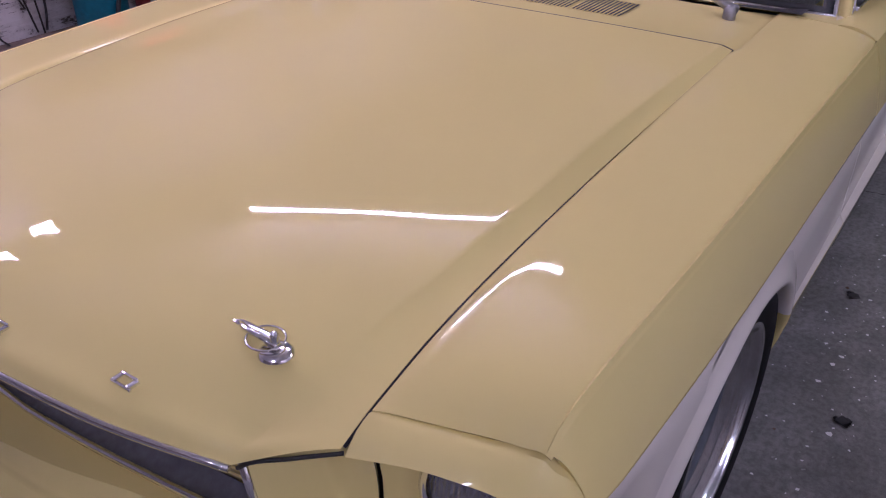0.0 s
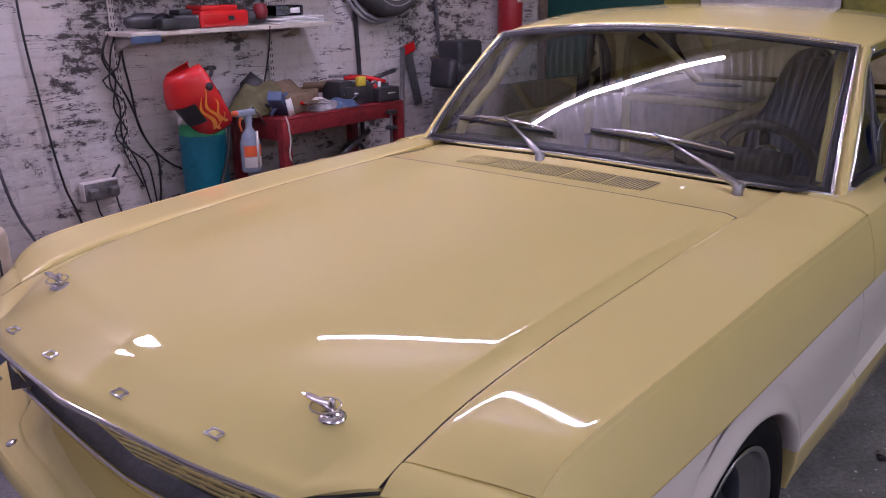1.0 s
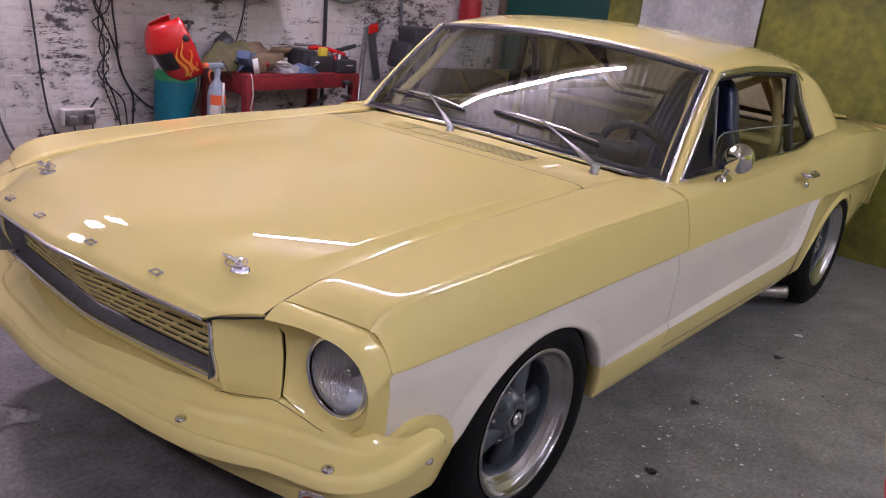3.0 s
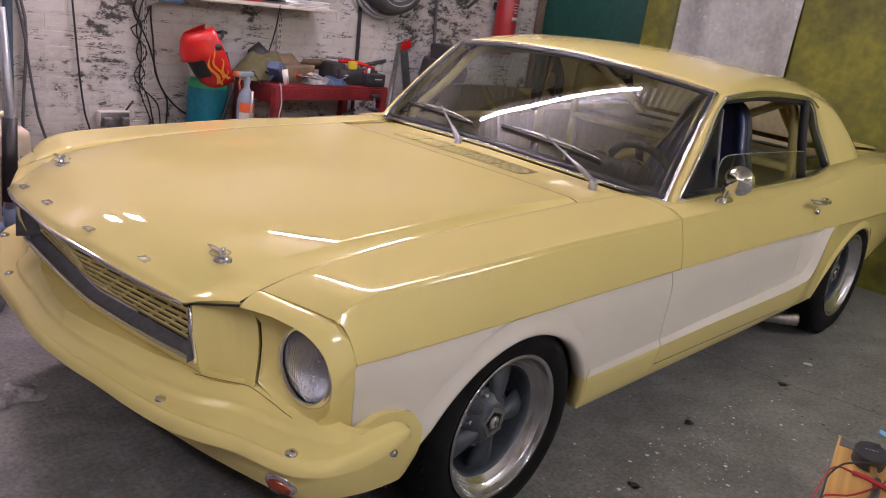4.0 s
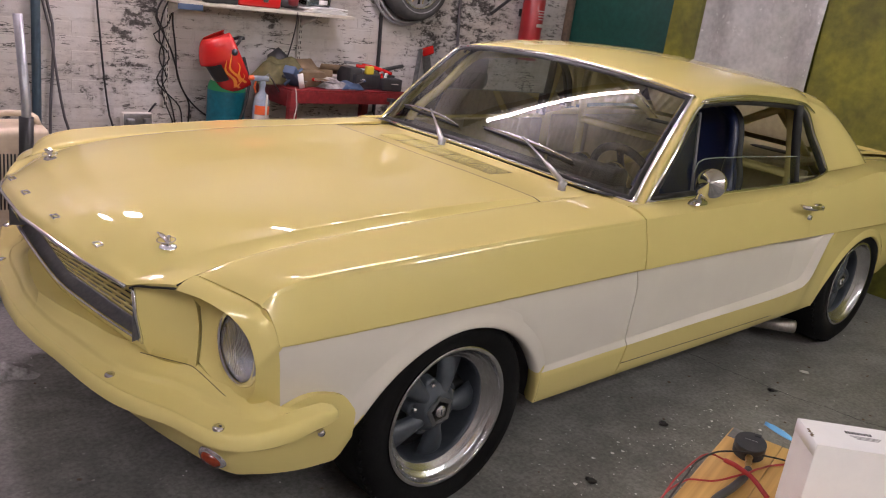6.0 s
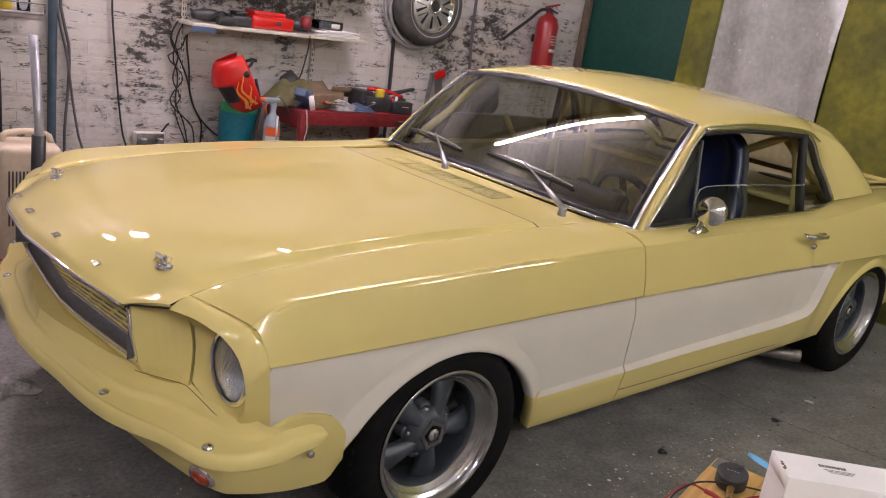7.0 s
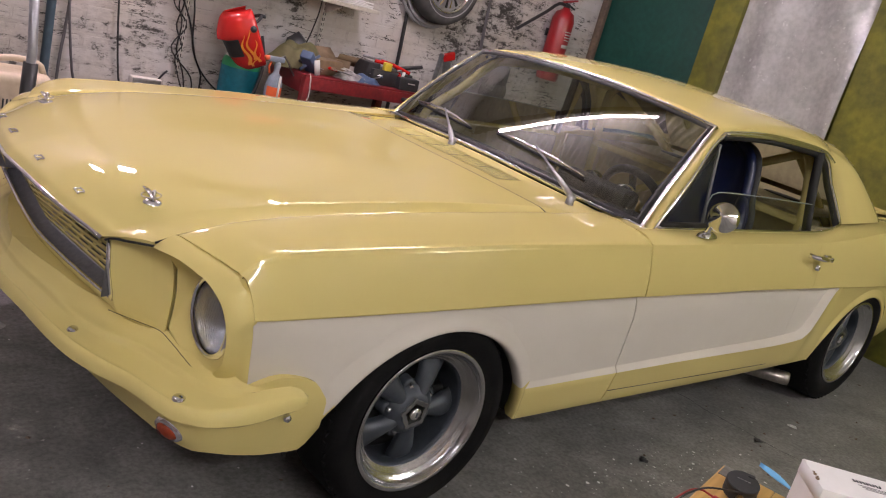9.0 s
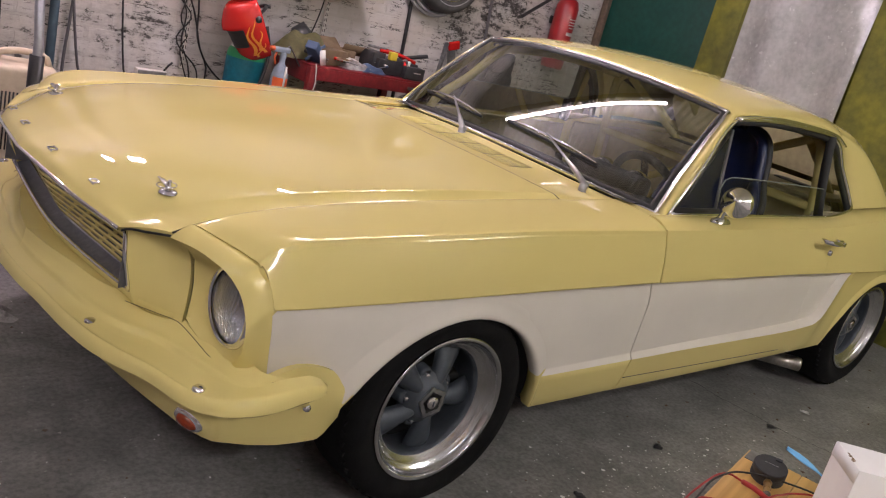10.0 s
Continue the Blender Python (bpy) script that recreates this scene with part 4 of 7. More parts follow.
part("front_valance", join(valance_half(), mirror_y(valance_half())), M_YELLOW, car)
for s in (-1, 1):
    def signal(scale, depth):
        bm = lathe([(0, -0.016 * depth), (0.026 * scale, -0.013 * depth), (0.036 * scale, -0.006 * depth), (0.040 * scale, 0.006)], "x", 28)
        bmesh.ops.scale(bm, vec=(1.2, 1.55, 1.0), verts=bm.verts)
        bmesh.ops.transform(bm, matrix=pose(-0.694, -0.757, 0.340, 0, -20, 20), verts=bm.verts)
        return bm
    tl = part("turn_signal", sided(lambda: signal(0.54, 0.8), s), M_AMBER, car, "oval amber turn signal lens")
    part("signal_ring", sided(lambda: signal(0.70, 0.2), s), M_CHROME, tl, "chrome bezel")

for k in range(3):
    p = val_top(0.40 + 0.016 * k).lerp(val_low(0.40 + 0.016 * k), 0.42) + Vector((-0.013, -0.012, 0))
    part("print_bar", box(0.003, 0.010, 0.022, p, 0.0005, rot=Matrix.Rotation(radians(-14), 4, "Z")), M_SEAL, car)

# hood pins and badge pieces
for y in (-0.425, 0.422):
    base = Vector((-0.682, y - 0.036, hood_z(-0.682, y - 0.036)))
    pin = part("hood_pin", lathe([(0, 0.006), (0.016, 0.0055), (0.021, 0.003), (0.023, -0.002)], sides=24, at=base), M_CHROME, car, "chrome hood pin with ring clip")
    part("post", lathe([(0, 0.03), (0.004, 0.029), (0.006, 0.024), (0.006, 0)], sides=12, at=base), M_CHROME, pin)
    ring = [base + Vector((0.002 + 0.021 * math.cos(t), 0.018 + 0.028 * math.sin(t), 0.011 + 0.004 * math.cos(t + 0.6))) for t in [2 * math.pi * k / 24 for k in range(24)]]
    part("ring", tube(ring, 0.0017, 6, closed=True), M_CHROME, pin)
    part("clip", box(0.068, 0.013, 0.008, base + Vector((0.006, 0.042, 0.011)), 0.003, rot=Matrix.Rotation(radians(87), 4, "Z")), M_CHROME, pin)
    part("clip", tube([base + Vector((-0.004, -0.006, 0.012)), base + Vector((-0.004, 0.022, 0.016)), base + Vector((0.0, 0.052, 0.014)), base + Vector((0.010, 0.074, 0.010))], 0.004, 6), M_CHROME, pin)
for x, y in ((-0.803, -0.328), (-0.834, -0.112), (-0.834, 0.128), (-0.812, 0.330)):
    z = hood_z(x, y) + 0.003
    bm = box(0.004, 0.036, 0.005, (x - 0.007, y, z - 0.002), 0.0012)
    bm = box(0.004, 0.030, 0.005, (x + 0.007, y, z + 0.002), 0.0012, bm=bm)
    bm = box(0.016, 0.007, 0.005, (x, y - 0.013, z), 0.0012, bm=bm)
    bm = box(0.016, 0.007, 0.005, (x, y + 0.013, z), 0.0012, bm=bm)
    part("hood_badge", bm, M_CHROME, car, "small chrome badge block")


# ---------------------------------------------------------------- door furniture
for s in (-1, 1):
    def handle():
        bm = tube([(1.875, -0.862, 0.800), (1.885, -0.890, 0.800), (1.95, -0.897, 0.795), (2.02, -0.890, 0.790), (2.035, -0.866, 0.788)], [0.010, 0.009, 0.011, 0.012, 0.012], 8)
        return box(0.045, 0.022, 0.03, (2.02, -0.874, 0.790), 0.006, bm=bm)
    h = part("door_handle", sided(handle, s), M_CHROME, car, "chrome door handle")
    part("push_button", sided(lambda: lathe([(0, -0.028), (0.009, -0.027), (0.011, -0.02), (0.011, 0)], "y", 14, (2.03, -0.872, 0.790)), s), M_CHROME, h)
    part("lock_barrel", sided(lambda: lathe([(0, -0.012), (0.010, -0.011), (0.013, 0)], "y", 14, (1.985, -0.866, 0.745)), s), M_CHROME, h)

for s in (-1,):
    def foot():
        bm = lathe([(0, 0.016), (0.016, 0.014), (0.03, 0.004), (0.034, -0.004)], sides=20)
        bmesh.ops.scale(bm, vec=(1.7, 0.75, 1), verts=bm.verts)
        bmesh.ops.translate(bm, vec=(1.165, -0.800, 0.850), verts=bm.verts)
        return bm
    mirror = part("door_mirror", foot(), M_CHROME, car, "chrome round bullet door mirror")
    part("stalk", tube([(1.150, -0.803, 0.855), (1.143, -0.812, 0.890), (1.135, -0.835, 0.928)], [0.011, 0.009, 0.012], 10, smooth_steps=6), M_CHROME, mirror)
    head = lathe([(0, -0.050), (0.007, -0.048), (0.014, -0.040), (0.026, -0.024), (0.041, -0.008), (0.051, 0.002), (0.054, 0.010), (0.054, 0.018), (0.049, 0.020)], "x", 32)
    bmesh.ops.transform(head, matrix=pose(1.135, -0.850, 0.936, 0, 14, 24), verts=head.verts)
    hd = part("mirror_shell", head, M_CHROME, mirror)
    gl = lathe([(0, 0.019), (0.048, 0.019)], "x", 32)
    bmesh.ops.transform(gl, matrix=pose(1.135, -0.850, 0.936, 0, 14, 24), verts=gl.verts)
    part("mirror_glass", gl, M_CHROME, mirror)

# side exhaust
M_TAILPIPE = material("heat_stained_steel", (0.50, 0.48, 0.45), 0.28, 1.0, var=(0.30, 0.27, 0.24), var_scale=18, grain=0.5, grain_scale=60)
for s in (-1, 1):
    pipe = part("exhaust_tip", sided(lambda: lathe([(0.0275, 0.0), (0.031, 0.0), (0.0315, 0.012), (0.031, 0.2), (0.0285, 0.2)], "y", 24), s), M_TAILPIPE, car, "dull steel exhaust tip")
    pipe.matrix_basis = pose(2.235, -0.835 if s < 0 else 0.835, 0.178, 0, 0, 42 * -s)
    part("exhaust_bore", lathe([(0, 0.06), (0.027, 0.06), (0.0275, 0.0)], "y", 24), M_SEAL, pipe)


# ---------------------------------------------------------------- wheels
def wheel(name, at, s, tyre_r, half):
    w = new(name)
    w.parent = car
    w.matrix_basis = pose(*at) @ Matrix.Scale(1, 4)
    w["label"] = "five-spoke grey alloy wheel with polished rim"
    f = -1.0 if s < 0 else 1.0   # outer face towards the near or the far side

    def turned(profile, sides):
        return lathe([(r, h * f) for r, h in profile], "y", sides)
    o = half
    ty = part("tyre", turned([(0.212, o - 0.012), (0.225, o - 0.002), (0.255, o + 0.006), (0.285, o + 0.002), (tyre_r - 0.012, o - 0.018), (tyre_r - 0.003, o - 0.032), (tyre_r, o - 0.05), (tyre_r, -o + 0.05), (tyre_r - 0.012, -o + 0.018), (0.25, -o), (0.20, -o + 0.02)], 72), M_RUBBER, w, "black road tyre")
    bm = None
    for k in range(60):
        t = 2 * math.pi * k / 60
        m = Matrix.Rotation(t, 4, "Y") @ Matrix.Translation((tyre_r - 0.0095, f * (o - 0.036), 0)) @ Matrix.Rotation(radians(18) * f, 4, "X")
        bm = join(bm, (lambda b: (bmesh.ops.transform(b, matrix=m, verts=b.verts), b)[1])(box(0.0122, 0.03, 0.016)))
    part("tread_block", bm, M_RUBBER, ty, smooth=False)
    part("rim", turned([(0.213, o - 0.016), (0.2185, o - 0.006), (0.2195, o - 0.001), (0.218, o + 0.001), (0.209, o + 0.0005), (0.207, o - 0.001), (0.2055, o - 0.006), (0.199, o - 0.018), (0.1955, o - 0.022), (0.1945, o - 0.0225), (0.190, o - 0.030), (0.184, o - 0.0335), (0.1825, o - 0.034), (0.1735, o - 0.046), (0.170, o - 0.0475)], 96), M_TURNED, w, "machined deep-dish rim")
    part("barrel", turned([(0.170, o - 0.0475), (0.167, o - 0.050), (0.166, o - 0.066), (0.168, o - 0.10), (0.172, o - 0.14), (0.19, -o + 0.02)], 64), M_SPOKE, w, "dark grey inner barrel")
    part("brake_drum", turned([(0, o - 0.135), (0.14, o - 0.135), (0.15, o - 0.15), (0.165, o - 0.15)], 40), M_SEAL, w)
    face = o - 0.046
    hub = part("hub", turned([(0.036, face), (0.05, face + 0.002), (0.058, face - 0.006), (0.075, face - 0.02), (0.085, face - 0.045), (0.06, face - 0.06)], 40), M_SPOKE, w, "grey alloy hub")
    for k in range(5):
        t = 2 * math.pi * k / 5 - 0.10
        rows = []
        for i in range(11):
            q = i / 10
            r = lerp(0.050, 0.171, q)
            wd = float(np.interp(q, [0, 0.25, 0.6, 0.85, 1], [0.026, 0.030, 0.042, 0.050, 0.047]))
            h = face - 0.004 - 0.024 * q ** 1.5
            row = []
            for j in range(9):
                a = -1 + 2 * j / 8
                row.append(Matrix.Rotation(-t, 3, "Y") @ Vector((r, f * (h - 0.030 * abs(a) ** 2.6), wd * a)))
            rows.append(row)
        part("spoke", orient(solid(orient(grid(rows), (0, f, 0)), 0.02), (0, f, 0)), M_SPOKE, w)
        tn = t + math.pi / 5
        nut = lathe([(0, (face - 0.018) * f), (0.004, (face - 0.017) * f), (0.0085, (face - 0.019) * f), (0.0095, (face - 0.03) * f), (0.0095, (face - 0.06) * f)], "y", 6)
        bmesh.ops.translate(nut, vec=(0.072 * math.cos(tn), 0, 0.072 * math.sin(tn)), verts=nut.verts)
        part("lug_nut", nut, M_CHROME, w)
        seat = lathe([(0.010, (face - 0.028) * f), (0.017, (face - 0.026) * f), (0.022, (face - 0.034) * f), (0.023, (face - 0.06) * f)], "y", 16)
        bmesh.ops.translate(seat, vec=(0.072 * math.cos(tn), 0, 0.072 * math.sin(tn)), verts=seat.verts)
        part("nut_seat", seat, M_SPOKE, w)
    star = bmesh.new()
    vs = []
    for k in range(40):
        t = 2 * math.pi * k / 40
        r = 0.040 + 0.011 * max(0, math.cos(5 * (t + 0.10 - math.pi / 5))) ** 3
        vs.append((r * math.cos(t), r * math.sin(t)))
    for h0, h1, r0 in ((face + 0.006, face + 0.006, 0.70),):
        ring_o = [star.verts.new((x, h0 * f, z)) for x, z in vs]
        ring_i = [star.verts.new((x * r0, h1 * f, z * r0)) for x, z in vs]
        ring_b = [star.verts.new((x * 1.04, (h0 - 0.012) * f, z * 1.04)) for x, z in vs]
        for k in range(40):
            n = (k + 1) % 40
            star.faces.new((ring_o[k], ring_o[n], ring_i[n], ring_i[k]))
            star.faces.new((ring_b[k], ring_b[n], ring_o[n], ring_o[k]))
    bmesh.ops.recalc_face_normals(star, faces=star.faces[:])
    part("centre_plate", star, M_SATIN, w, "machined five-point centre plate", smooth=False)
    part("cap_recess", turned([(0.0315, face + 0.0065), (0.029, face + 0.002), (0.026, face - 0.006), (0.0, face - 0.006)], 32), M_SEAL, w)
    part("centre_cap", turned([(0, face + 0.012), (0.016, face + 0.0115), (0.0185, face + 0.009), (0.0195, face + 0.002), (0.0195, face - 0.008)], 28), M_POLISHED, w, "polished centre cap")
    part("cap_bar", box(0.004, 0.002, 0.016, (0, (face + 0.0125) * f, 0)), M_SPOKE, w)
    return w


for s in (-1, 1):
    wheel("front_wheel", (0.0, 0.735 * s, 0.307), s, 0.307, 0.110)
    wheel("rear_wheel", (2.735, 0.728 * s, 0.325), s, 0.325, 0.118)

# underside
part("floor_pan", box(3.6, 1.44, 0.06, (1.6, 0, 0.30), 0.02), M_SEAL, car)
part("boot_floor", box(0.8, 1.1, 0.3, (3.2, 0, 0.5), 0.02), M_SEAL, car)

# ---------------------------------------------------------------- cabin
M_BLUE = material("blue_velour", (0.003, 0.008, 0.046), 0.38, var=(0.005, 0.013, 0.07), var_scale=6, bump=0.15, bump_scale=300)
M_DASH = material("black_leathercloth", (0.010, 0.010, 0.010), 0.6, var=(0.016, 0.016, 0.0155), var_scale=10, bump=0.3, bump_scale=250)
M_CARD = material("cream_trim_board", (0.50, 0.42, 0.24), 0.6, var=(0.42, 0.36, 0.21), var_scale=3, grain=0.3)
part("dashboard", orient(grid([[Vector((lerp(0.80, 1.12, k) if k < 0.75 else lerp(1.04, 1.07, (k - 0.75) * 4), 0.66 * u, 0.86 - 0.012 * k if k < 0.75 else lerp(0.851, 0.66, (k - 0.75) * 4))) for k in [j / 12 for j in range(13)]] for u in [-1 + 2 * i / 16 for i in range(17)]]), (0, 0, 1)), M_DASH, car)
part("instrument_hood", box(0.10, 0.34, 0.07, (1.03, -0.38, 0.875), 0.025, 3), M_DASH, car)
for y in (-0.46, -0.30):
    part("gauge", lathe([(0, 0.0), (0.045, 0.0), (0.05, 0.006), (0.05, 0.03)], "x", 24, (1.08, y, 0.87)), M_CHROME, car)
part("bulkhead", box(0.03, 1.36, 0.55, (0.86, 0, 0.56)), M_SEAL, car)
sw = Vector((1.235, -0.415, 0.822))
m_sw = Matrix.Translation(sw) @ Matrix.Rotation(radians(-24), 4, "Y")
steer = part("steering_wheel", (lambda b: (bmesh.ops.transform(b, matrix=m_sw, verts=b.verts), b)[1])(tube([(0, 0.155 * math.cos(t), 0.155 * math.sin(t)) for t in [2 * math.pi * k / 36 for k in range(36)]], 0.0165, 10, closed=True)), M_DASH, car, "black three-spoke sports steering wheel")
for ang in (90, 210, 330):
    t = radians(ang)
    b = box(0.004, 0.034, 0.13, (0, 0, 0.075), 0.0015, rot=None)
    bmesh.ops.transform(b, matrix=m_sw @ Matrix.Rotation(-(t - math.pi / 2), 4, "X"), verts=b.verts)
    part("wheel_spoke", b, M_POLISHED, steer, "brushed metal spoke")
b = lathe([(0, 0.03), (0.025, 0.028), (0.034, 0.01), (0.036, -0.02)], "x", 20)
bmesh.ops.transform(b, matrix=m_sw, verts=b.verts)
part("horn_push", b, M_BRASS, steer, "gold-coloured horn push")
part("steering_column", tube([sw, (0.98, -0.40, 0.75)], 0.03, 12), M_DASH, car)


def bucket_seat(y0):
    seat = new("bucket_seat")
    seat.parent = car
    seat["label"] = "high-backed bucket seat, blue velour in black shell"
    back = path_fn([(1.70, 0, 0.40), (1.75, 0, 0.60), (1.82, 0, 0.82), (1.86, 0, 1.0), (1.865, 0, 1.085), (1.87, 0, 1.12)])
    width = curve_fn([0, 0.35, 0.6, 0.75, 0.86, 0.94, 0.98, 1.0], [0.23, 0.23, 0.215, 0.165, 0.142, 0.118, 0.085, 0.03])
    rows = []
    for i in range(49):
        t = 1 - (1 - i / 48) ** 1.5
        c, w = back(t), width(t)
        rows.append([c + Vector((-0.10 * abs(a) ** 2.5 * (1 - 0.6 * t * t), y0 + w * a, 0)) for a in [-1 + 2 * j / 14 for j in range(15)]])
    part("backrest", solid(orient(grid(rows), (-1, 0, 0)), 0.035), M_BLUE, seat, "deep blue velour seat facing")
    part("bolster", tube([(1.60, y0 - 0.215, 0.50), (1.655, y0 - 0.225, 0.68), (1.72, y0 - 0.215, 0.84), (1.77, y0 - 0.18, 0.93)], [0.04, 0.055, 0.045, 0.02], 10, smooth_steps=14), M_BLUE, seat, "blue padded side bolster")
    part("shell", solid(orient(grid([[p + Vector((0.045, (p.y - y0) * 0.05, 0.006)) for p in r] for r in rows]), (-1, 0, 0)), 0.03), M_DASH, seat, "black seat shell")
    rows = [[Vector((lerp(1.28, 1.72, i / 12), y0 + 0.23 * a, 0.40 - 0.03 * i / 12 + 0.09 * abs(a) ** 3)) for a in [-1 + 2 * j / 12 for j in range(13)]] for i in range(13)]
    part("cushion", solid(orient(grid(rows), (0, 0, 1)), 0.07), M_BLUE, seat)


bucket_seat(-0.38)
cage = new("roll_cage")
cage.parent = car
cage["label"] = "cream-yellow tubular roll cage"
part("main_hoop", tube([(2.25, -0.62, 0.33), (2.24, -0.62, 0.80), (2.18, -0.585, 1.13), (2.17, -0.50, 1.19), (2.17, 0, 1.205), (2.17, 0.50, 1.19), (2.18, 0.585, 1.13), (2.24, 0.62, 0.80), (2.25, 0.62, 0.33)], 0.022, 10, smooth_steps=60), M_YELLOW, cage)
part("diagonal", tube([(2.19, -0.55, 1.16), (2.24, 0.55, 0.55)], 0.02, 10), M_YELLOW, cage)
part("harness_bar", tube([(2.23, -0.61, 0.86), (2.23, 0.61, 0.86)], 0.02, 10), M_YELLOW, cage)
for s in (-1, 1):
    part("front_leg", tube([(2.17, 0.56 * s, 1.17), (1.7, 0.585 * s, 1.195), (1.33, 0.585 * s, 1.175), (1.16, 0.62 * s, 1.02), (1.0, 0.655 * s, 0.84), (0.98, 0.66 * s, 0.35)], 0.02, 10, smooth_steps=40), M_YELLOW, cage)
    part("back_stay", tube([(2.18, 0.50 * s, 1.17), (2.9, 0.46 * s, 0.80)], 0.02, 10), M_YELLOW, cage)
part("parcel_shelf", box(0.55, 1.16, 0.02, (2.62, 0, 0.885), 0.004), M_CARD, car, "cream parcel shelf with speaker cut-outs")
for y in (-0.33, 0.33):
    o = lathe([(0, 0.0), (0.075, 0.0), (0.08, -0.004)], sides=24)
    bmesh.ops.scale(o, vec=(0.75, 1.5, 1), verts=o.verts)
    bmesh.ops.translate(o, vec=(2.62, y, 0.8995), verts=o.verts)
    part("speaker_hole", o, M_SEAL, car)
part("rear_bulkhead", box(0.03, 1.3, 0.55, (2.36, 0, 0.60), 0.01), M_CARD, car)
for s in (-1, 1):
    part("door_card", box(1.2, 0.02, 0.45, (1.42, 0.725 * s, 0.62), 0.01), M_CARD, car)
    part("inner_quarter", box(0.75, 0.02, 0.5, (2.45, 0.70 * s, 0.62), 0.01), M_CARD, car)

# ---------------------------------------------------------------- materials of the garage
# sooty places on the side wall: x, z, reach, weight
SOOT = [(0.40, 1.33, 0.20, 0.13), (0.36, 1.08, 0.17, 0.13), (0.22, 1.02, 0.16, 0.08), (0.90, 1.40, 0.32, 0.10), (2.52, 1.05, 0.30, 0.09), (2.7, 1.35, 0.3, 0.03), (1.3, 1.48, 0.40, 0.10), (0.6, 1.55, 0.35, 0.08), (2.35, 1.0, 0.22, 0.07), (-0.32, 1.25, 0.30, 0.08), (-0.1, 1.58, 0.30, 0.10), (0.25, 1.50, 0.30, 0.08), (1.75, 1.30, 0.2, 0.05),
        (0.0, 1.32, 0.34, -0.12), (0.82, 1.10, 0.26, -0.10), (1.75, 1.06, 0.34, -0.11), (1.45, 1.12, 0.2, -0.08), (-0.25, 1.0, 0.35, -0.06)]


def grimy_masonry(name, white, grime, amount, bump=0.7):
    """Flaking whitewash over sooty masonry, continuous across all the pieces by world position."""
    m = bpy.data.materials.new(name)
    m.use_nodes = True
    nt = m.node_tree
    b = nt.nodes["Principled BSDF"]
    b.inputs["Roughness"].default_value = 0.8
    geo = nt.nodes.new("ShaderNodeNewGeometry")
    info = nt.nodes.new("ShaderNodeObjectInfo")

    def noise_tex(scale, detail, rough, stretch=(1, 1, 1)):
        mp = nt.nodes.new("ShaderNodeMapping")
        mp.inputs["Scale"].default_value = stretch
        nt.links.new(geo.outputs["Position"], mp.inputs["Vector"])
        n = nt.nodes.new("ShaderNodeTexNoise")
        n.inputs["Scale"].default_value, n.inputs["Detail"].default_value, n.inputs["Roughness"].default_value = scale, detail, rough
        nt.links.new(mp.outputs[0], n.inputs["Vector"])
        return n

    def ramp(src, p0, p1, c0, c1):
        if p1 > 1:   # a colour ramp ends at 1
            half = nt.nodes.new("ShaderNodeMath")
            half.operation = "MULTIPLY"
            half.inputs[1].default_value = 0.5
            nt.links.new(src, half.inputs[0])
            src, p0, p1 = half.outputs[0], p0 / 2, p1 / 2
        r = nt.nodes.new("ShaderNodeValToRGB")
        r.color_ramp.elements[0].position, r.color_ramp.elements[1].position = p0, p1
        r.color_ramp.elements[0].color, r.color_ramp.elements[1].color = c0, c1
        nt.links.new(src, r.inputs["Fac"])
        return r

    def mix(kind, fac, a, c):
        x = nt.nodes.new("ShaderNodeMix")
        x.data_type, x.blend_type = "RGBA", kind
        if isinstance(fac, float):
            x.inputs[0].default_value = fac
        else:
            nt.links.new(fac, x.inputs[0])
        for sock, v in ((6, a), (7, c)):
            if isinstance(v, tuple):
                x.inputs[sock].default_value = v
            else:
                nt.links.new(v, x.inputs[sock])
        return x.outputs[2]
    W, G = (*white, 1), (*grime, 1)
    tone = ramp(noise_tex(2.2, 5, 0.6).outputs["Fac"], 0.35, 0.7, W, (white[0] * 0.84, white[1] * 0.78, white[2] * 0.70, 1))
    piece = ramp(info.outputs["Random"], 0.0, 1.0, (0.97, 0.97, 0.97, 1), (1, 1, 1, 1))
    base = mix("MULTIPLY", 0.9, tone.outputs["Color"], piece.outputs["Color"])
    big = noise_tex(1.15, 6, 0.72, (1, 1, 1.9))
    small = noise_tex(8.0, 8, 0.78, (1, 1, 2.2))
    add = nt.nodes.new("ShaderNodeMath")
    add.operation = "MULTIPLY_ADD"
    add.inputs[1].default_value = 0.95
    nt.links.new(small.outputs["Fac"], add.inputs[0])
    nt.links.new(big.outputs["Fac"], add.inputs[2])
    total = add.outputs[0]
    flat = nt.nodes.new("ShaderNodeVectorMath")
    flat.operation = "MULTIPLY"
    flat.inputs[1].default_value = (1, 0, 1)
    nt.links.new(geo.outputs["Position"], flat.inputs[0])
    for sx, sz, reach, weight in SOOT:
        dist = nt.nodes.new("ShaderNodeVectorMath")
        dist.operation = "DISTANCE"
        dist.inputs[1].default_value = (sx, 0, sz)
        nt.links.new(flat.outputs[0], dist.inputs[0])
        near = nt.nodes.new("ShaderNodeMapRange")
        near.interpolation_type = "SMOOTHSTEP"
        for k, v in ((1, 0.0), (2, reach * 1.7), (3, weight * 1.0), (4, 0.0)):
            near.inputs[k].default_value = v
        nt.links.new(dist.outputs["Value"], near.inputs[0])
        plus = nt.nodes.new("ShaderNodeMath")
        nt.links.new(total, plus.inputs[0])
        nt.links.new(near.outputs[0], plus.inputs[1])
        total = plus.outputs[0]
    mask = ramp(total, 1.03 - amount, 1.46 - amount, (0, 0, 0, 1), (0.70, 0.70, 0.70, 1))
    soot = mix("MIX", mask.outputs["Color"], base, G)
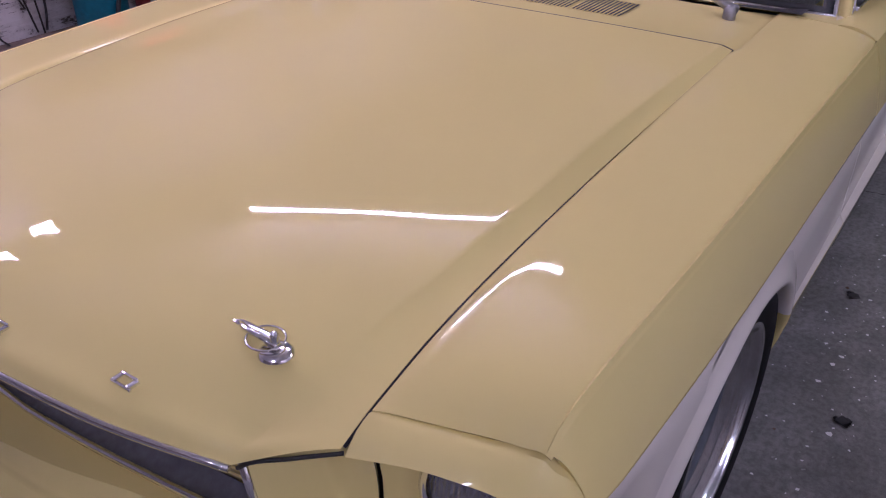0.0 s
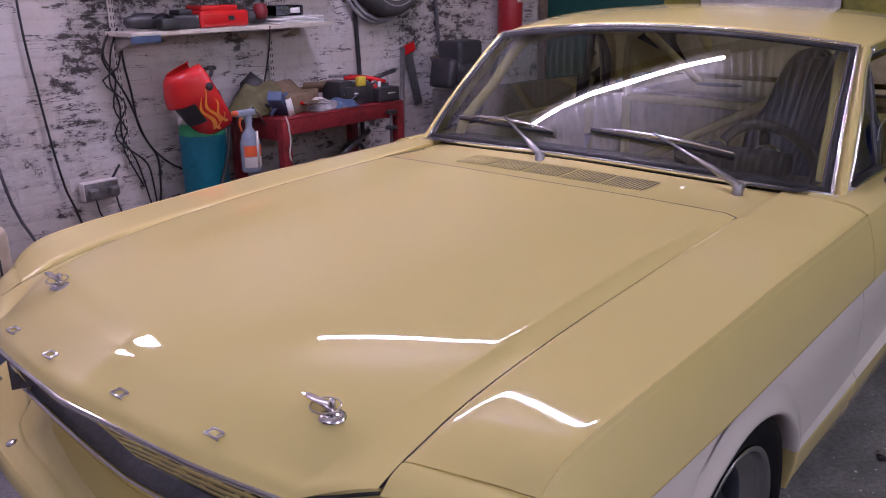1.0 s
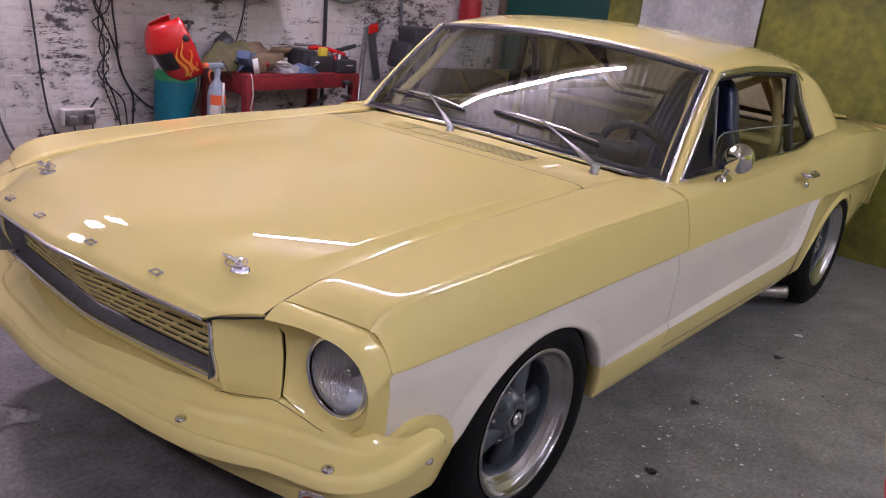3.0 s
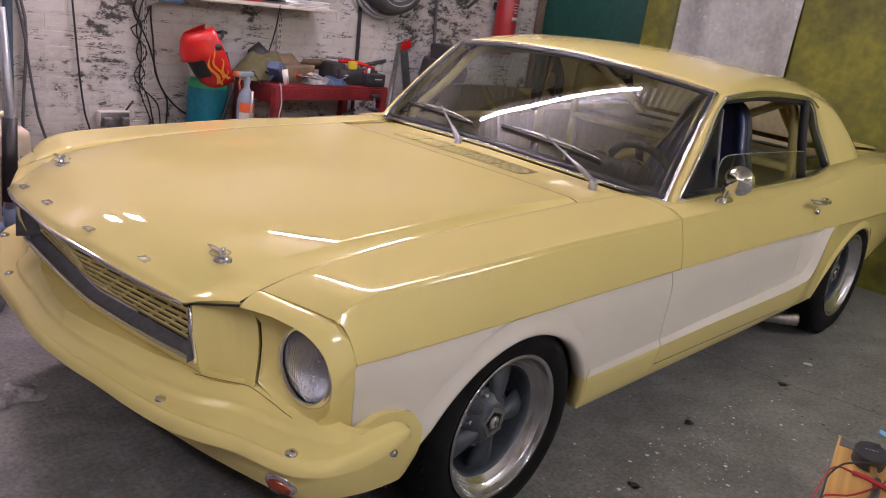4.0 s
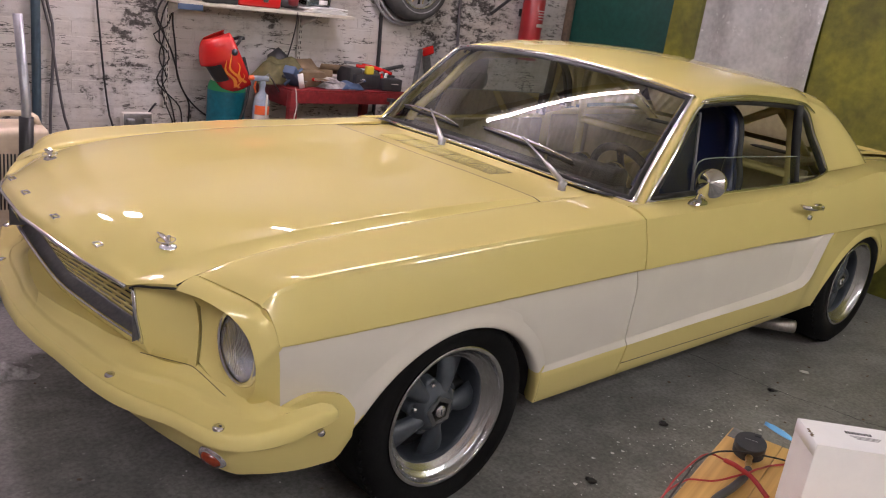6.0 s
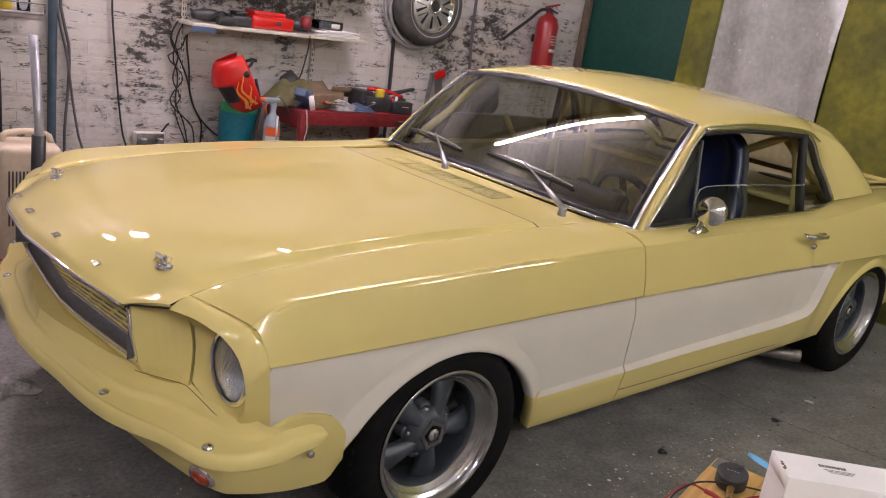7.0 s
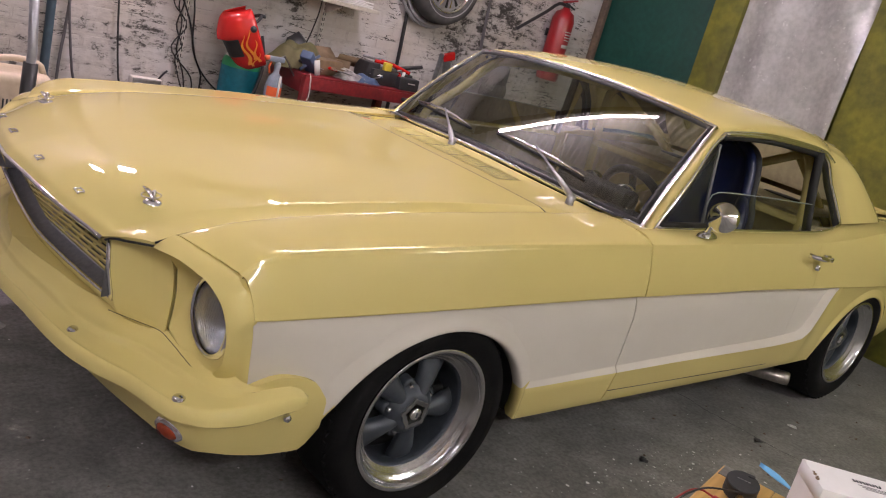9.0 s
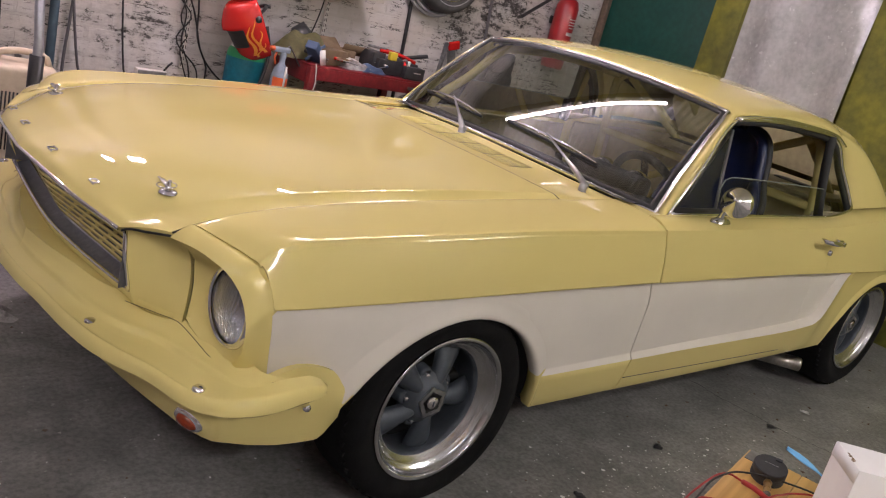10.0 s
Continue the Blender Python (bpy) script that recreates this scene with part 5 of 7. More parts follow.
    # spots and flakes, thick where the soot is
    for scale, stretch, start, width, depth in ((15, 1.9, 1.60, 0.09, 0.88), (34, 1.3, 1.63, 0.09, 0.85)):
        fleck = nt.nodes.new("ShaderNodeMath")
        fleck.operation = "MULTIPLY_ADD"
        fleck.inputs[1].default_value = 0.9
        nt.links.new(total, fleck.inputs[0])
        nt.links.new(noise_tex(scale, 8, 0.70, (1, 1, stretch)).outputs["Fac"], fleck.inputs[2])
        fleckmask = ramp(fleck.outputs[0], start - amount, start + width - amount, (0, 0, 0, 1), (depth, depth, depth, 1))
        soot = mix("MIX", fleckmask.outputs["Color"], soot, tuple(c * 0.45 for c in grime) + (1,))
    # dark cracks that wander along the courses
    crack = noise_tex(2.6, 6, 0.62, (1, 1, 7.5))
    band = nt.nodes.new("ShaderNodeMath")
    band.operation = "COMPARE"
    band.inputs[1].default_value, band.inputs[2].default_value = 0.5, 0.0115
    nt.links.new(crack.outputs["Fac"], band.inputs[0])
    open_at = ramp(noise_tex(5.5, 3, 0.6).outputs["Fac"], 0.50, 0.58, (0, 0, 0, 1), (0.9, 0.9, 0.9, 1))
    both = nt.nodes.new("ShaderNodeMath")
    both.operation = "MULTIPLY"
    nt.links.new(band.outputs[0], both.inputs[0])
    nt.links.new(open_at.outputs["Color"], both.inputs[1])
    soot = mix("MIX", both.outputs[0], soot, tuple(c * 0.5 for c in grime) + (1,))
    pits = noise_tex(46, 5, 0.8, (1, 1, 1.6))
    pitmask = ramp(pits.outputs["Fac"], 0.64, 0.71, (0, 0, 0, 1), (1, 1, 1, 1))
    out = mix("MIX", pitmask.outputs["Color"], soot, tuple(c * 0.7 for c in grime) + (1,))
    nt.links.new(out, b.inputs["Base Color"])
    bp = nt.nodes.new("ShaderNodeBump")
    bp.inputs["Strength"].default_value, bp.inputs["Distance"].default_value = bump, 0.006
    nt.links.new(small.outputs["Fac"], bp.inputs["Height"])
    bp2 = nt.nodes.new("ShaderNodeBump")
    bp2.inputs["Strength"].default_value, bp2.inputs["Distance"].default_value = 0.5, 0.003
    nt.links.new(pits.outputs["Fac"], bp2.inputs["Height"])
    nt.links.new(bp.outputs["Normal"], bp2.inputs["Normal"])
    nt.links.new(bp2.outputs["Normal"], b.inputs["Normal"])
    return m


M_BRICK = grimy_masonry("whitewashed_brick", (0.63, 0.605, 0.595), (0.075, 0.064, 0.057), 0.095)
M_MORTAR = grimy_masonry("whitewashed_mortar", (0.60, 0.575, 0.56), (0.072, 0.062, 0.055), 0.125)

# for the unseen front wall, dark so that less light bounces into the shadows
M_UNSEENWALL = grimy_masonry("dark_unseen_brick", (0.26, 0.22, 0.20), (0.05, 0.043, 0.04), 0.09)


def concrete(name):
    m = bpy.data.materials.new(name)
    m.use_nodes = True
    nt = m.node_tree
    b = nt.nodes["Principled BSDF"]
    geo = nt.nodes.new("ShaderNodeNewGeometry")
    ns = []
    for sc, de in ((0.9, 6), (7, 6), (60, 4)):
        n = nt.nodes.new("ShaderNodeTexNoise")
        n.inputs["Scale"].default_value, n.inputs["Detail"].default_value, n.inputs["Roughness"].default_value = sc, de, 0.7
        nt.links.new(geo.outputs["Position"], n.inputs["Vector"])
        ns.append(n)
    r = nt.nodes.new("ShaderNodeValToRGB")
    r.color_ramp.elements[0].position, r.color_ramp.elements[1].position = 0.36, 0.66
    r.color_ramp.elements[0].color, r.color_ramp.elements[1].color = (0.165, 0.161, 0.151, 1), (0.345, 0.335, 0.313, 1)
    nt.links.new(ns[0].outputs["Fac"], r.inputs["Fac"])
    r2 = nt.nodes.new("ShaderNodeValToRGB")
    r2.color_ramp.elements[0].position, r2.color_ramp.elements[1].position = 0.34, 0.62
    r2.color_ramp.elements[0].color, r2.color_ramp.elements[1].color = (0.55, 0.55, 0.55, 1), (1, 1, 1, 1)
    nt.links.new(ns[1].outputs["Fac"], r2.inputs["Fac"])
    mx = nt.nodes.new("ShaderNodeMix")
    mx.data_type, mx.blend_type = "RGBA", "MULTIPLY"
    mx.inputs[0].default_value = 0.75
    nt.links.new(r.outputs["Color"], mx.inputs[6])
    nt.links.new(r2.outputs["Color"], mx.inputs[7])
    # fine grit
    r4 = nt.nodes.new("ShaderNodeValToRGB")
    r4.color_ramp.elements[0].position, r4.color_ramp.elements[1].position = 0.36, 0.60
    r4.color_ramp.elements[0].color, r4.color_ramp.elements[1].color = (0.45, 0.45, 0.45, 1), (1.0, 1.0, 1.0, 1)
    nt.links.new(ns[2].outputs["Fac"], r4.inputs["Fac"])
    grit = nt.nodes.new("ShaderNodeMix")
    grit.data_type, grit.blend_type = "RGBA", "MULTIPLY"
    grit.inputs[0].default_value = 0.7
    nt.links.new(mx.outputs[2], grit.inputs[6])
    nt.links.new(r4.outputs["Color"], grit.inputs[7])
    mx = grit
    # pale flecks of old paint
    v = nt.nodes.new("ShaderNodeTexNoise")
    v.inputs["Scale"].default_value, v.inputs["Detail"].default_value = 42, 2
    nt.links.new(geo.outputs["Position"], v.inputs["Vector"])
    r3 = nt.nodes.new("ShaderNodeValToRGB")
    r3.color_ramp.elements[0].position, r3.color_ramp.elements[1].position = 0.70, 0.74
    nt.links.new(v.outputs["Fac"], r3.inputs["Fac"])
    mx2 = nt.nodes.new("ShaderNodeMix")
    mx2.data_type = "RGBA"
    mx2.inputs[7].default_value = (0.30, 0.29, 0.27, 1)
    nt.links.new(r3.outputs["Color"], mx2.inputs[0])
    nt.links.new(mx.outputs[2], mx2.inputs[6])
    nt.links.new(mx2.outputs[2], b.inputs["Base Color"])
    rr = nt.nodes.new("ShaderNodeMapRange")
    rr.inputs[3].default_value, rr.inputs[4].default_value = 0.38, 0.75
    nt.links.new(ns[1].outputs["Fac"], rr.inputs[0])
    nt.links.new(rr.outputs[0], b.inputs["Roughness"])
    bp = nt.nodes.new("ShaderNodeBump")
    bp.inputs["Strength"].default_value, bp.inputs["Distance"].default_value = 0.35, 0.003
    nt.links.new(ns[2].outputs["Fac"], bp.inputs["Height"])
    nt.links.new(bp.outputs["Normal"], b.inputs["Normal"])
    return m


M_CONCRETE = concrete("worn_concrete")
def streaked(name, light, dark):
    """Planed softwood with long darker growth lines along its length."""
    m = material(name, light, 0.4, coat=0.3)
    nt = m.node_tree
    b = nt.nodes["Principled BSDF"]
    tc = nt.nodes.new("ShaderNodeTexCoord")
    mp = nt.nodes.new("ShaderNodeMapping")
    mp.inputs["Scale"].default_value = (1.5, 34, 20)
    n = nt.nodes.new("ShaderNodeTexNoise")
    n.inputs["Scale"].default_value, n.inputs["Detail"].default_value, n.inputs["Distortion"].default_value = 1.6, 5, 0.6
    r = nt.nodes.new("ShaderNodeValToRGB")
    r.color_ramp.elements[0].position, r.color_ramp.elements[1].position = 0.42, 0.72
    r.color_ramp.elements[0].color, r.color_ramp.elements[1].color = (*light, 1), (*dark, 1)
    nt.links.new(tc.outputs["Object"], mp.inputs["Vector"])
    nt.links.new(mp.outputs[0], n.inputs["Vector"])
    nt.links.new(n.outputs["Fac"], r.inputs["Fac"])
    nt.links.new(r.outputs["Color"], b.inputs["Base Color"])
    return m


M_GREEN = material("dark_green_painted_sheet", (0.006, 0.055, 0.042), 0.5, var=(0.010, 0.072, 0.055), var_scale=2.5, grain=0.35, grain_scale=25, bump=0.1)
M_OLIVE = material("olive_painted_board", (0.22, 0.21, 0.022), 0.6, var=(0.13, 0.125, 0.02), var_scale=2.6, var_amount=0.8, grain=0.5, grain_scale=16, bump=0.25)
M_PLASTIC_SHEET = material("milky_plastic_sheet", (0.56, 0.555, 0.55), 0.22, var=(0.38, 0.375, 0.37), var_scale=3, grain=0.3, spec=0.7)


def crinkled(m):
    """Sharp little folds and pale spots for old plastic film."""
    nt = m.node_tree
    b = nt.nodes["Principled BSDF"]
    geo = nt.nodes.new("ShaderNodeNewGeometry")
    fold = nt.nodes.new("ShaderNodeTexNoise")
    fold.inputs["Scale"].default_value, fold.inputs["Detail"].default_value, fold.inputs["Distortion"].default_value = 4.5, 7, 1.8
    fold.noise_type = "RIDGED_MULTIFRACTAL"
    bp = nt.nodes.new("ShaderNodeBump")
    bp.inputs["Strength"].default_value, bp.inputs["Distance"].default_value = 0.55, 0.012
    spot = nt.nodes.new("ShaderNodeTexNoise")
    spot.inputs["Scale"].default_value, spot.inputs["Detail"].default_value = 26, 4
    r = nt.nodes.new("ShaderNodeValToRGB")
    r.color_ramp.elements[0].position, r.color_ramp.elements[1].position = 0.66, 0.70
    mx = nt.nodes.new("ShaderNodeMix")
    mx.data_type = "RGBA"
    mx.inputs[7].default_value = (0.66, 0.66, 0.65, 1)
    for n in (fold, spot):
        nt.links.new(geo.outputs["Position"], n.inputs["Vector"])
    nt.links.new(fold.outputs["Fac"], bp.inputs["Height"])
    nt.links.new(bp.outputs["Normal"], b.inputs["Normal"])
    nt.links.new(spot.outputs["Fac"], r.inputs["Fac"])
    nt.links.new(r.outputs["Color"], mx.inputs[0])
    nt.links.new(b.inputs["Base Color"].links[0].from_socket, mx.inputs[6])
    nt.links.new(mx.outputs[2], b.inputs["Base Color"])


crinkled(M_PLASTIC_SHEET)
M_REDPAINT = material("worn_red_paint", (0.23, 0.018, 0.022), 0.5, var=(0.13, 0.012, 0.014), var_scale=6, var_amount=0.7, grain=0.5, grain_scale=50, bump=0.15)
M_RED = material("bright_red_gloss", (0.58, 0.014, 0.012), 0.22, coat=0.6, var=(0.50, 0.012, 0.012), var_scale=5)
M_REDEXT = material("extinguisher_red", (0.34, 0.012, 0.016), 0.35, coat=0.3, var=(0.28, 0.01, 0.014), var_scale=5)
M_FLAME = material("flame_orange", (0.85, 0.33, 0.02), 0.3, coat=0.5, var=(0.80, 0.20, 0.02), var_scale=20)
M_TEAL = material("teal_cylinder_paint", (0.0035, 0.115, 0.165), 0.45, var=(0.007, 0.145, 0.20), var_scale=6, grain=0.4, grain_scale=40)
M_GREENTOP = material("green_cylinder_paint", (0.02, 0.22, 0.07), 0.45, var=(0.03, 0.26, 0.09), var_scale=8)
M_OFFWHITE = material("off_white_plastic", (0.62, 0.59, 0.54), 0.5, var=(0.52, 0.49, 0.45), var_scale=8, grain=0.3)
M_BEIGE = material("beige_plastic", (0.60, 0.50, 0.36), 0.45, var=(0.50, 0.41, 0.30), var_scale=4, grain=0.25)
M_PAPER = material("white_paper", (0.80, 0.785, 0.77), 0.7, var=(0.73, 0.715, 0.70), var_scale=9)
M_RAG = material("dirty_rag_cloth", (0.42, 0.40, 0.39), 0.85, var=(0.20, 0.185, 0.18), var_scale=22, var_amount=0.8, grain=0.5, grain_scale=90, bump=0.3)
M_CARDBOARD = material("brown_cardboard", (0.22, 0.15, 0.085), 0.8, var=(0.16, 0.11, 0.065), var_scale=8, grain=0.4)
M_OLIVECLOTH = material("olive_cloth", (0.13, 0.115, 0.045), 0.85, var=(0.09, 0.08, 0.035), var_scale=9, grain=0.5)
M_BLUEPLASTIC = material("dull_blue_plastic", (0.07, 0.11, 0.20), 0.5, var=(0.05, 0.08, 0.15), var_scale=8)
M_GAUGE = material("dull_black_rubber", (0.022, 0.023, 0.025), 0.55, var=(0.035, 0.036, 0.038), var_scale=40, grain=0.3, grain_scale=200)
M_BLUEPAPER = material("blue_glove_paper", (0.16, 0.42, 0.72), 0.6, var=(0.13, 0.36, 0.64), var_scale=14)
M_STEEL = material("dull_steel", (0.30, 0.30, 0.31), 0.42, 0.8, var=(0.20, 0.195, 0.19), var_scale=10, grain=0.5, grain_scale=50)
M_GALV = material("galvanised_sheet", (0.62, 0.62, 0.64), 0.38, 0.75, var=(0.45, 0.45, 0.47), var_scale=5, grain=0.4, grain_scale=30)
M_CEIL = material("pale_corrugated_sheet", (0.86, 0.85, 0.84), 0.13, 0.34, var=(0.77, 0.76, 0.75), var_scale=3, grain=0.4, grain_scale=20)
M_PIPE = material("slate_blue_pipe", (0.05, 0.085, 0.115), 0.5, var=(0.04, 0.065, 0.09), var_scale=8, grain=0.3)
M_CABLE = material("black_cable", (0.014, 0.013, 0.014), 0.5, var=(0.022, 0.02, 0.02), var_scale=15)
M_GREYCABLE = material("grey_cable", (0.12, 0.11, 0.12), 0.5, var=(0.09, 0.085, 0.09), var_scale=15)
M_WOOD = streaked("varnished_pine", (0.76, 0.48, 0.15), (0.55, 0.30, 0.08))
M_RAWWOOD = material("weathered_wood", (0.17, 0.12, 0.085), 0.75, var=(0.11, 0.08, 0.06), var_scale=7, grain=0.5, grain_scale=40, bump=0.3)
M_SHELF = material("cream_shelf_board", (0.55, 0.51, 0.43), 0.55, var=(0.44, 0.40, 0.34), var_scale=6, grain=0.35)
M_DARKITEM = material("dark_tool_plastic", (0.022, 0.022, 0.025), 0.5, var=(0.04, 0.038, 0.04), var_scale=14, grain=0.3)
M_CLEAR = glass_material("clear_plastic", (0.80, 0.84, 0.88), 0.08)
M_ORANGE = material("orange_label", (0.75, 0.13, 0.03), 0.45, var=(0.65, 0.11, 0.03), var_scale=12)
M_REDWIRE = material("red_wire", (0.40, 0.02, 0.02), 0.4, var=(0.33, 0.018, 0.018), var_scale=20)
M_BLUEGREY = material("blue_grey_jack_paint", (0.16, 0.22, 0.34), 0.45, var=(0.12, 0.17, 0.27), var_scale=9, grain=0.3)
M_GREYTUBE = material("satin_alloy_tube", (0.48, 0.49, 0.53), 0.35, 0.6, var=(0.40, 0.41, 0.45), var_scale=12, grain=0.3)
M_YELLOWTAG = material("yellow_plastic", (0.65, 0.50, 0.03), 0.45, var=(0.55, 0.42, 0.03), var_scale=14)


# ---------------------------------------------------------------- fixed things on the brick wall
WY = ROOM_Y1 - 0.012   # face of the bricks


def upright(x, z0, z1):
    u = thing("shelf_upright", "white slotted steel shelf upright on brick wall", "shelf upright", (x, WY, z0), group="shelf uprights")
    h = z1 - z0
    part("channel", box(0.026, 0.012, h, (0, -0.006, h / 2), 0.002, 1), M_OFFWHITE, u)
    me = None
    for k in range(int(h / 0.032)):
        for dx in (-0.006, 0.006):
            if me is None:
                bm = box(0.004, 0.002, 0.018)
                sl = part("slot", bm, M_SEAL, u, smooth=False)
                me = sl.data
            else:
                sl = new("slot", me)
                sl.parent = u
            sl.location = (dx, -0.0125, 0.02 + k * 0.032)
    return u


upright(0.515, 0.60, 1.80)
upright(1.365, 0.86, 1.80)


def shelf(x0, x1, z, depth, label):
    s = thing("wall_shelf", label, "shelf", ((x0 + x1) / 2, WY, z), group="wall shelves")
    part("board", box(x1 - x0, depth, 0.02, (0, -depth / 2 - 0.014, -0.01), 0.003), M_SHELF, s)
    for bx in (0.515, 1.365):
        rows = [[Vector((bx - (x0 + x1) / 2, -0.016 - (depth - 0.06) * a, -0.024 - (0.06 * (1 - a) + 0.012) * b)) for b in (0, 1)] for a in [i / 6 for i in range(7)]]
        part("bracket", solid(grid(rows), 0.006), M_OFFWHITE, s)
    return s


SHELF_Z = 1.205
shelf(0.47, 1.60, SHELF_Z, 0.22, "cream shelf board crowded with tools")
shelf(0.42, 1.68, 1.475, 0.20, "cream upper shelf board on steel brackets")
tagged(part("shelf_end_cap", box(0.14, 0.003, 0.03, (0.53, WY - 0.24, SHELF_Z - 0.03), 0.001), M_BLUEPLASTIC, None), "torn blue tape strip hanging off shelf edge", "tape")


def cable(name, pts, r, mat, label, steps=24):
    ob = link_mesh(name, tube(pts, r, 6, smooth_steps=steps), mat)
    return tagged(ob, label, "cable", group="cables on the wall")


CY = WY - 0.012
cable("cable", [(0.11, CY, 2.3), (0.121, CY, 1.276), (0.146, CY, 0.985), (0.199, CY, 0.571), (0.257, CY, 0.374), (0.28, CY, 0.1)], 0.0055, M_CABLE, "black cable hanging down the brick wall")
cable("cable", [(-0.13, CY, 2.3), (-0.134, CY, 1.239), (-0.084, CY, 0.96), (-0.091, CY, 0.753), (-0.102, CY, 0.57), (-0.10, CY, 0.1)], 0.008, M_GREYCABLE, "thick grey cable hanging down the wall")
cable("cable", [(-0.17, CY - 0.01, 2.3), (-0.155, CY - 0.01, 1.24), (-0.10, CY - 0.01, 0.96), (-0.07, CY - 0.01, 0.75), (-0.026, CY - 0.01, 0.513), (0.044, CY - 0.01, 0.343), (0.1, CY - 0.01, 0.1)], 0.007, M_GREYCABLE, "thick grey cable crossing another on wall")
cable("cable", [(-0.44, CY, 2.3), (-0.436, CY, 1.195), (-0.41, CY, 0.8), (-0.405, CY, 0.54), (-0.39, CY, 0.1)], 0.0065, M_CABLE, "black cable beside blue pipe on wall")
cable("cable", [(0.50, CY, 1.215), (0.455, CY - 0.02, 1.16), (0.444, CY, 1.10), (0.50, CY, 0.99), (0.545, CY, 0.90), (0.60, CY, 0.73), (0.66, CY, 0.60), (0.655, CY, 0.48), (0.64, CY, 0.40)], 0.005, M_CABLE, "black lead looping from shelf to sockets")
cable("cable", [(0.53, CY, 1.215), (0.53, CY - 0.02, 1.10), (0.56, CY, 0.95), (0.575, CY, 0.80), (0.623, CY, 0.687), (0.70, CY, 0.60), (0.796, CY, 0.534)], 0.005, M_CABLE, "black lead hanging from crowded shelf")
for k, (dx, sag, end) in enumerate(((0.0, 0.05, 0.62), (0.03, 0.09, 0.58), (-0.03, 0.03, 0.72))):
    cable("cable", [(0.51 + dx, CY - 0.03, 1.21), (0.465 + dx, CY - 0.03, 1.14 - sag), (0.46 - dx, CY - 0.01, 1.0), (0.50 + dx, CY, 0.88), (0.49 - dx, CY, 0.76), (0.55 + dx * 2, CY, end), (0.60 + dx, CY, end - 0.22)], 0.004, M_CABLE, "thin black lead in a tangle by shelf upright")
cable("cable", [(0.46, CY, 0.62), (0.43, CY - 0.02, 0.60), (0.42, CY, 0.57)], 0.006, M_CABLE, "short black cable stub over sockets")
cable("cable", [(1.19, WY - 0.235, 1.20), (1.205, WY - 0.2, 1.10), (1.182, WY - 0.16, 0.905), (1.15, WY - 0.12, 0.80)], 0.004, M_CABLE, "thin black lead hanging off shelf edge")
cable("hose", [(1.95, CY, 1.75), (1.955, CY, 1.40), (1.975, CY, 1.20), (1.992, CY, 0.85), (2.0, CY, 0.5)], 0.013, M_CABLE, "black rubber hose hanging beside spare wheel")
cable("conduit", [(2.66, CY, 2.3), (2.66, CY, 1.45), (2.70, CY, 1.0), (2.741, CY, 0.6)], 0.011, M_GREYCABLE, "grey conduit running down the wall")
for x0, x1, r in ((-0.175, -0.172, 0.022), (-0.485, -0.50, 0.026)):
    tagged(link_mesh("wall_pipe", tube([(x0, WY - 0.03, 2.4), (x0, WY - 0.03, 1.2), (x1, WY - 0.03, 0.55), (x1, WY - 0.03, 0.0)], r, 12), M_PIPE), "slate-blue painted pipe standing against brick wall", "pipe", group="wall pipes")

# sockets
sk = thing("socket_box", "grey metal double socket box with plugs", "socket", (0.345, WY, 0.53))
part("back_box", box(0.165, 0.045, 0.085, (0, -0.023, 0), 0.006), M_OFFWHITE, sk)
part("face_plate", box(0.155, 0.006, 0.077, (0, -0.048, 0), 0.003), M_STEEL, sk)
for x in (-0.05, 0.045):
    p = part("plug", box(0.042, 0.035, 0.042, (x, -0.07, -0.004), 0.008, 3), M_STEEL, sk, "grey mains plug")
    part("lead", tube([(x, -0.085, -0.03), (x + 0.01, -0.085, -0.09), (x + 0.06, -0.05, -0.14)], 0.004, 6, smooth_steps=8), M_CABLE, p)

# bench box low on the wall behind the car
bx = thing("low_chest", "dark low chest with wooden lid by wall", "chest", (0.55, WY - 0.20, 0.0))
part("body", box(0.62, 0.34, 0.36, (0, 0, 0.18), 0.01), M_DARKITEM, bx)
part("lid", box(0.66, 0.38, 0.03, (0, 0, 0.375), 0.006), M_RAWWOOD, bx)


# ---------------------------------------------------------------- things on the shelf
def on_shelf(name, label, cat, x, y=WY - 0.13, z=SHELF_Z):
    return thing(name, label, cat, (x, y, z + 0.0005))


t = on_shelf("power_tool", "black cordless drill lying on shelf", "power tool", 0.60)
part("body", tube([(-0.09, 0, 0.035), (-0.03, 0, 0.04), (0.05, 0, 0.04), (0.09, -0.01, 0.03)], [0.022, 0.034, 0.034, 0.02], 12, smooth_steps=10), M_DARKITEM, t)
part("grip", box(0.045, 0.10, 0.035, (0.05, -0.05, 0.025), 0.012, 3), M_DARKITEM, t)
part("battery", box(0.09, 0.05, 0.05, (0.06, -0.085, 0.026), 0.008), M_BLACK, t)
t = on_shelf("power_tool", "black battery charger on shelf with lead", "charger", 0.77)
part("body", box(0.13, 0.13, 0.06, (0, 0, 0.03), 0.014, 3), M_DARKITEM, t)
part("slot_block", box(0.07, 0.08, 0.025, (0.01, 0, 0.07), 0.008, 2), M_BLACK, t)
part("lead", tube([(-0.06, -0.04, 0.05), (-0.12, -0.06, 0.07), (-0.16, -0.04, 0.05)], 0.004, 6, smooth_steps=8), M_CABLE, t)
t = on_shelf("tool_case", "red plastic tool case on shelf", "tool case", 0.965)
part("shell", box(0.27, 0.15, 0.075, (0, 0, 0.0375), 0.02, 3), M_RED, t)
part("shell_lid", box(0.20, 0.13, 0.03, (-0.02, 0, 0.083), 0.012, 3), M_RED, t)
part("latch", box(0.03, 0.006, 0.02, (0.03, -0.078, 0.04), 0.002), M_BLACK, t)
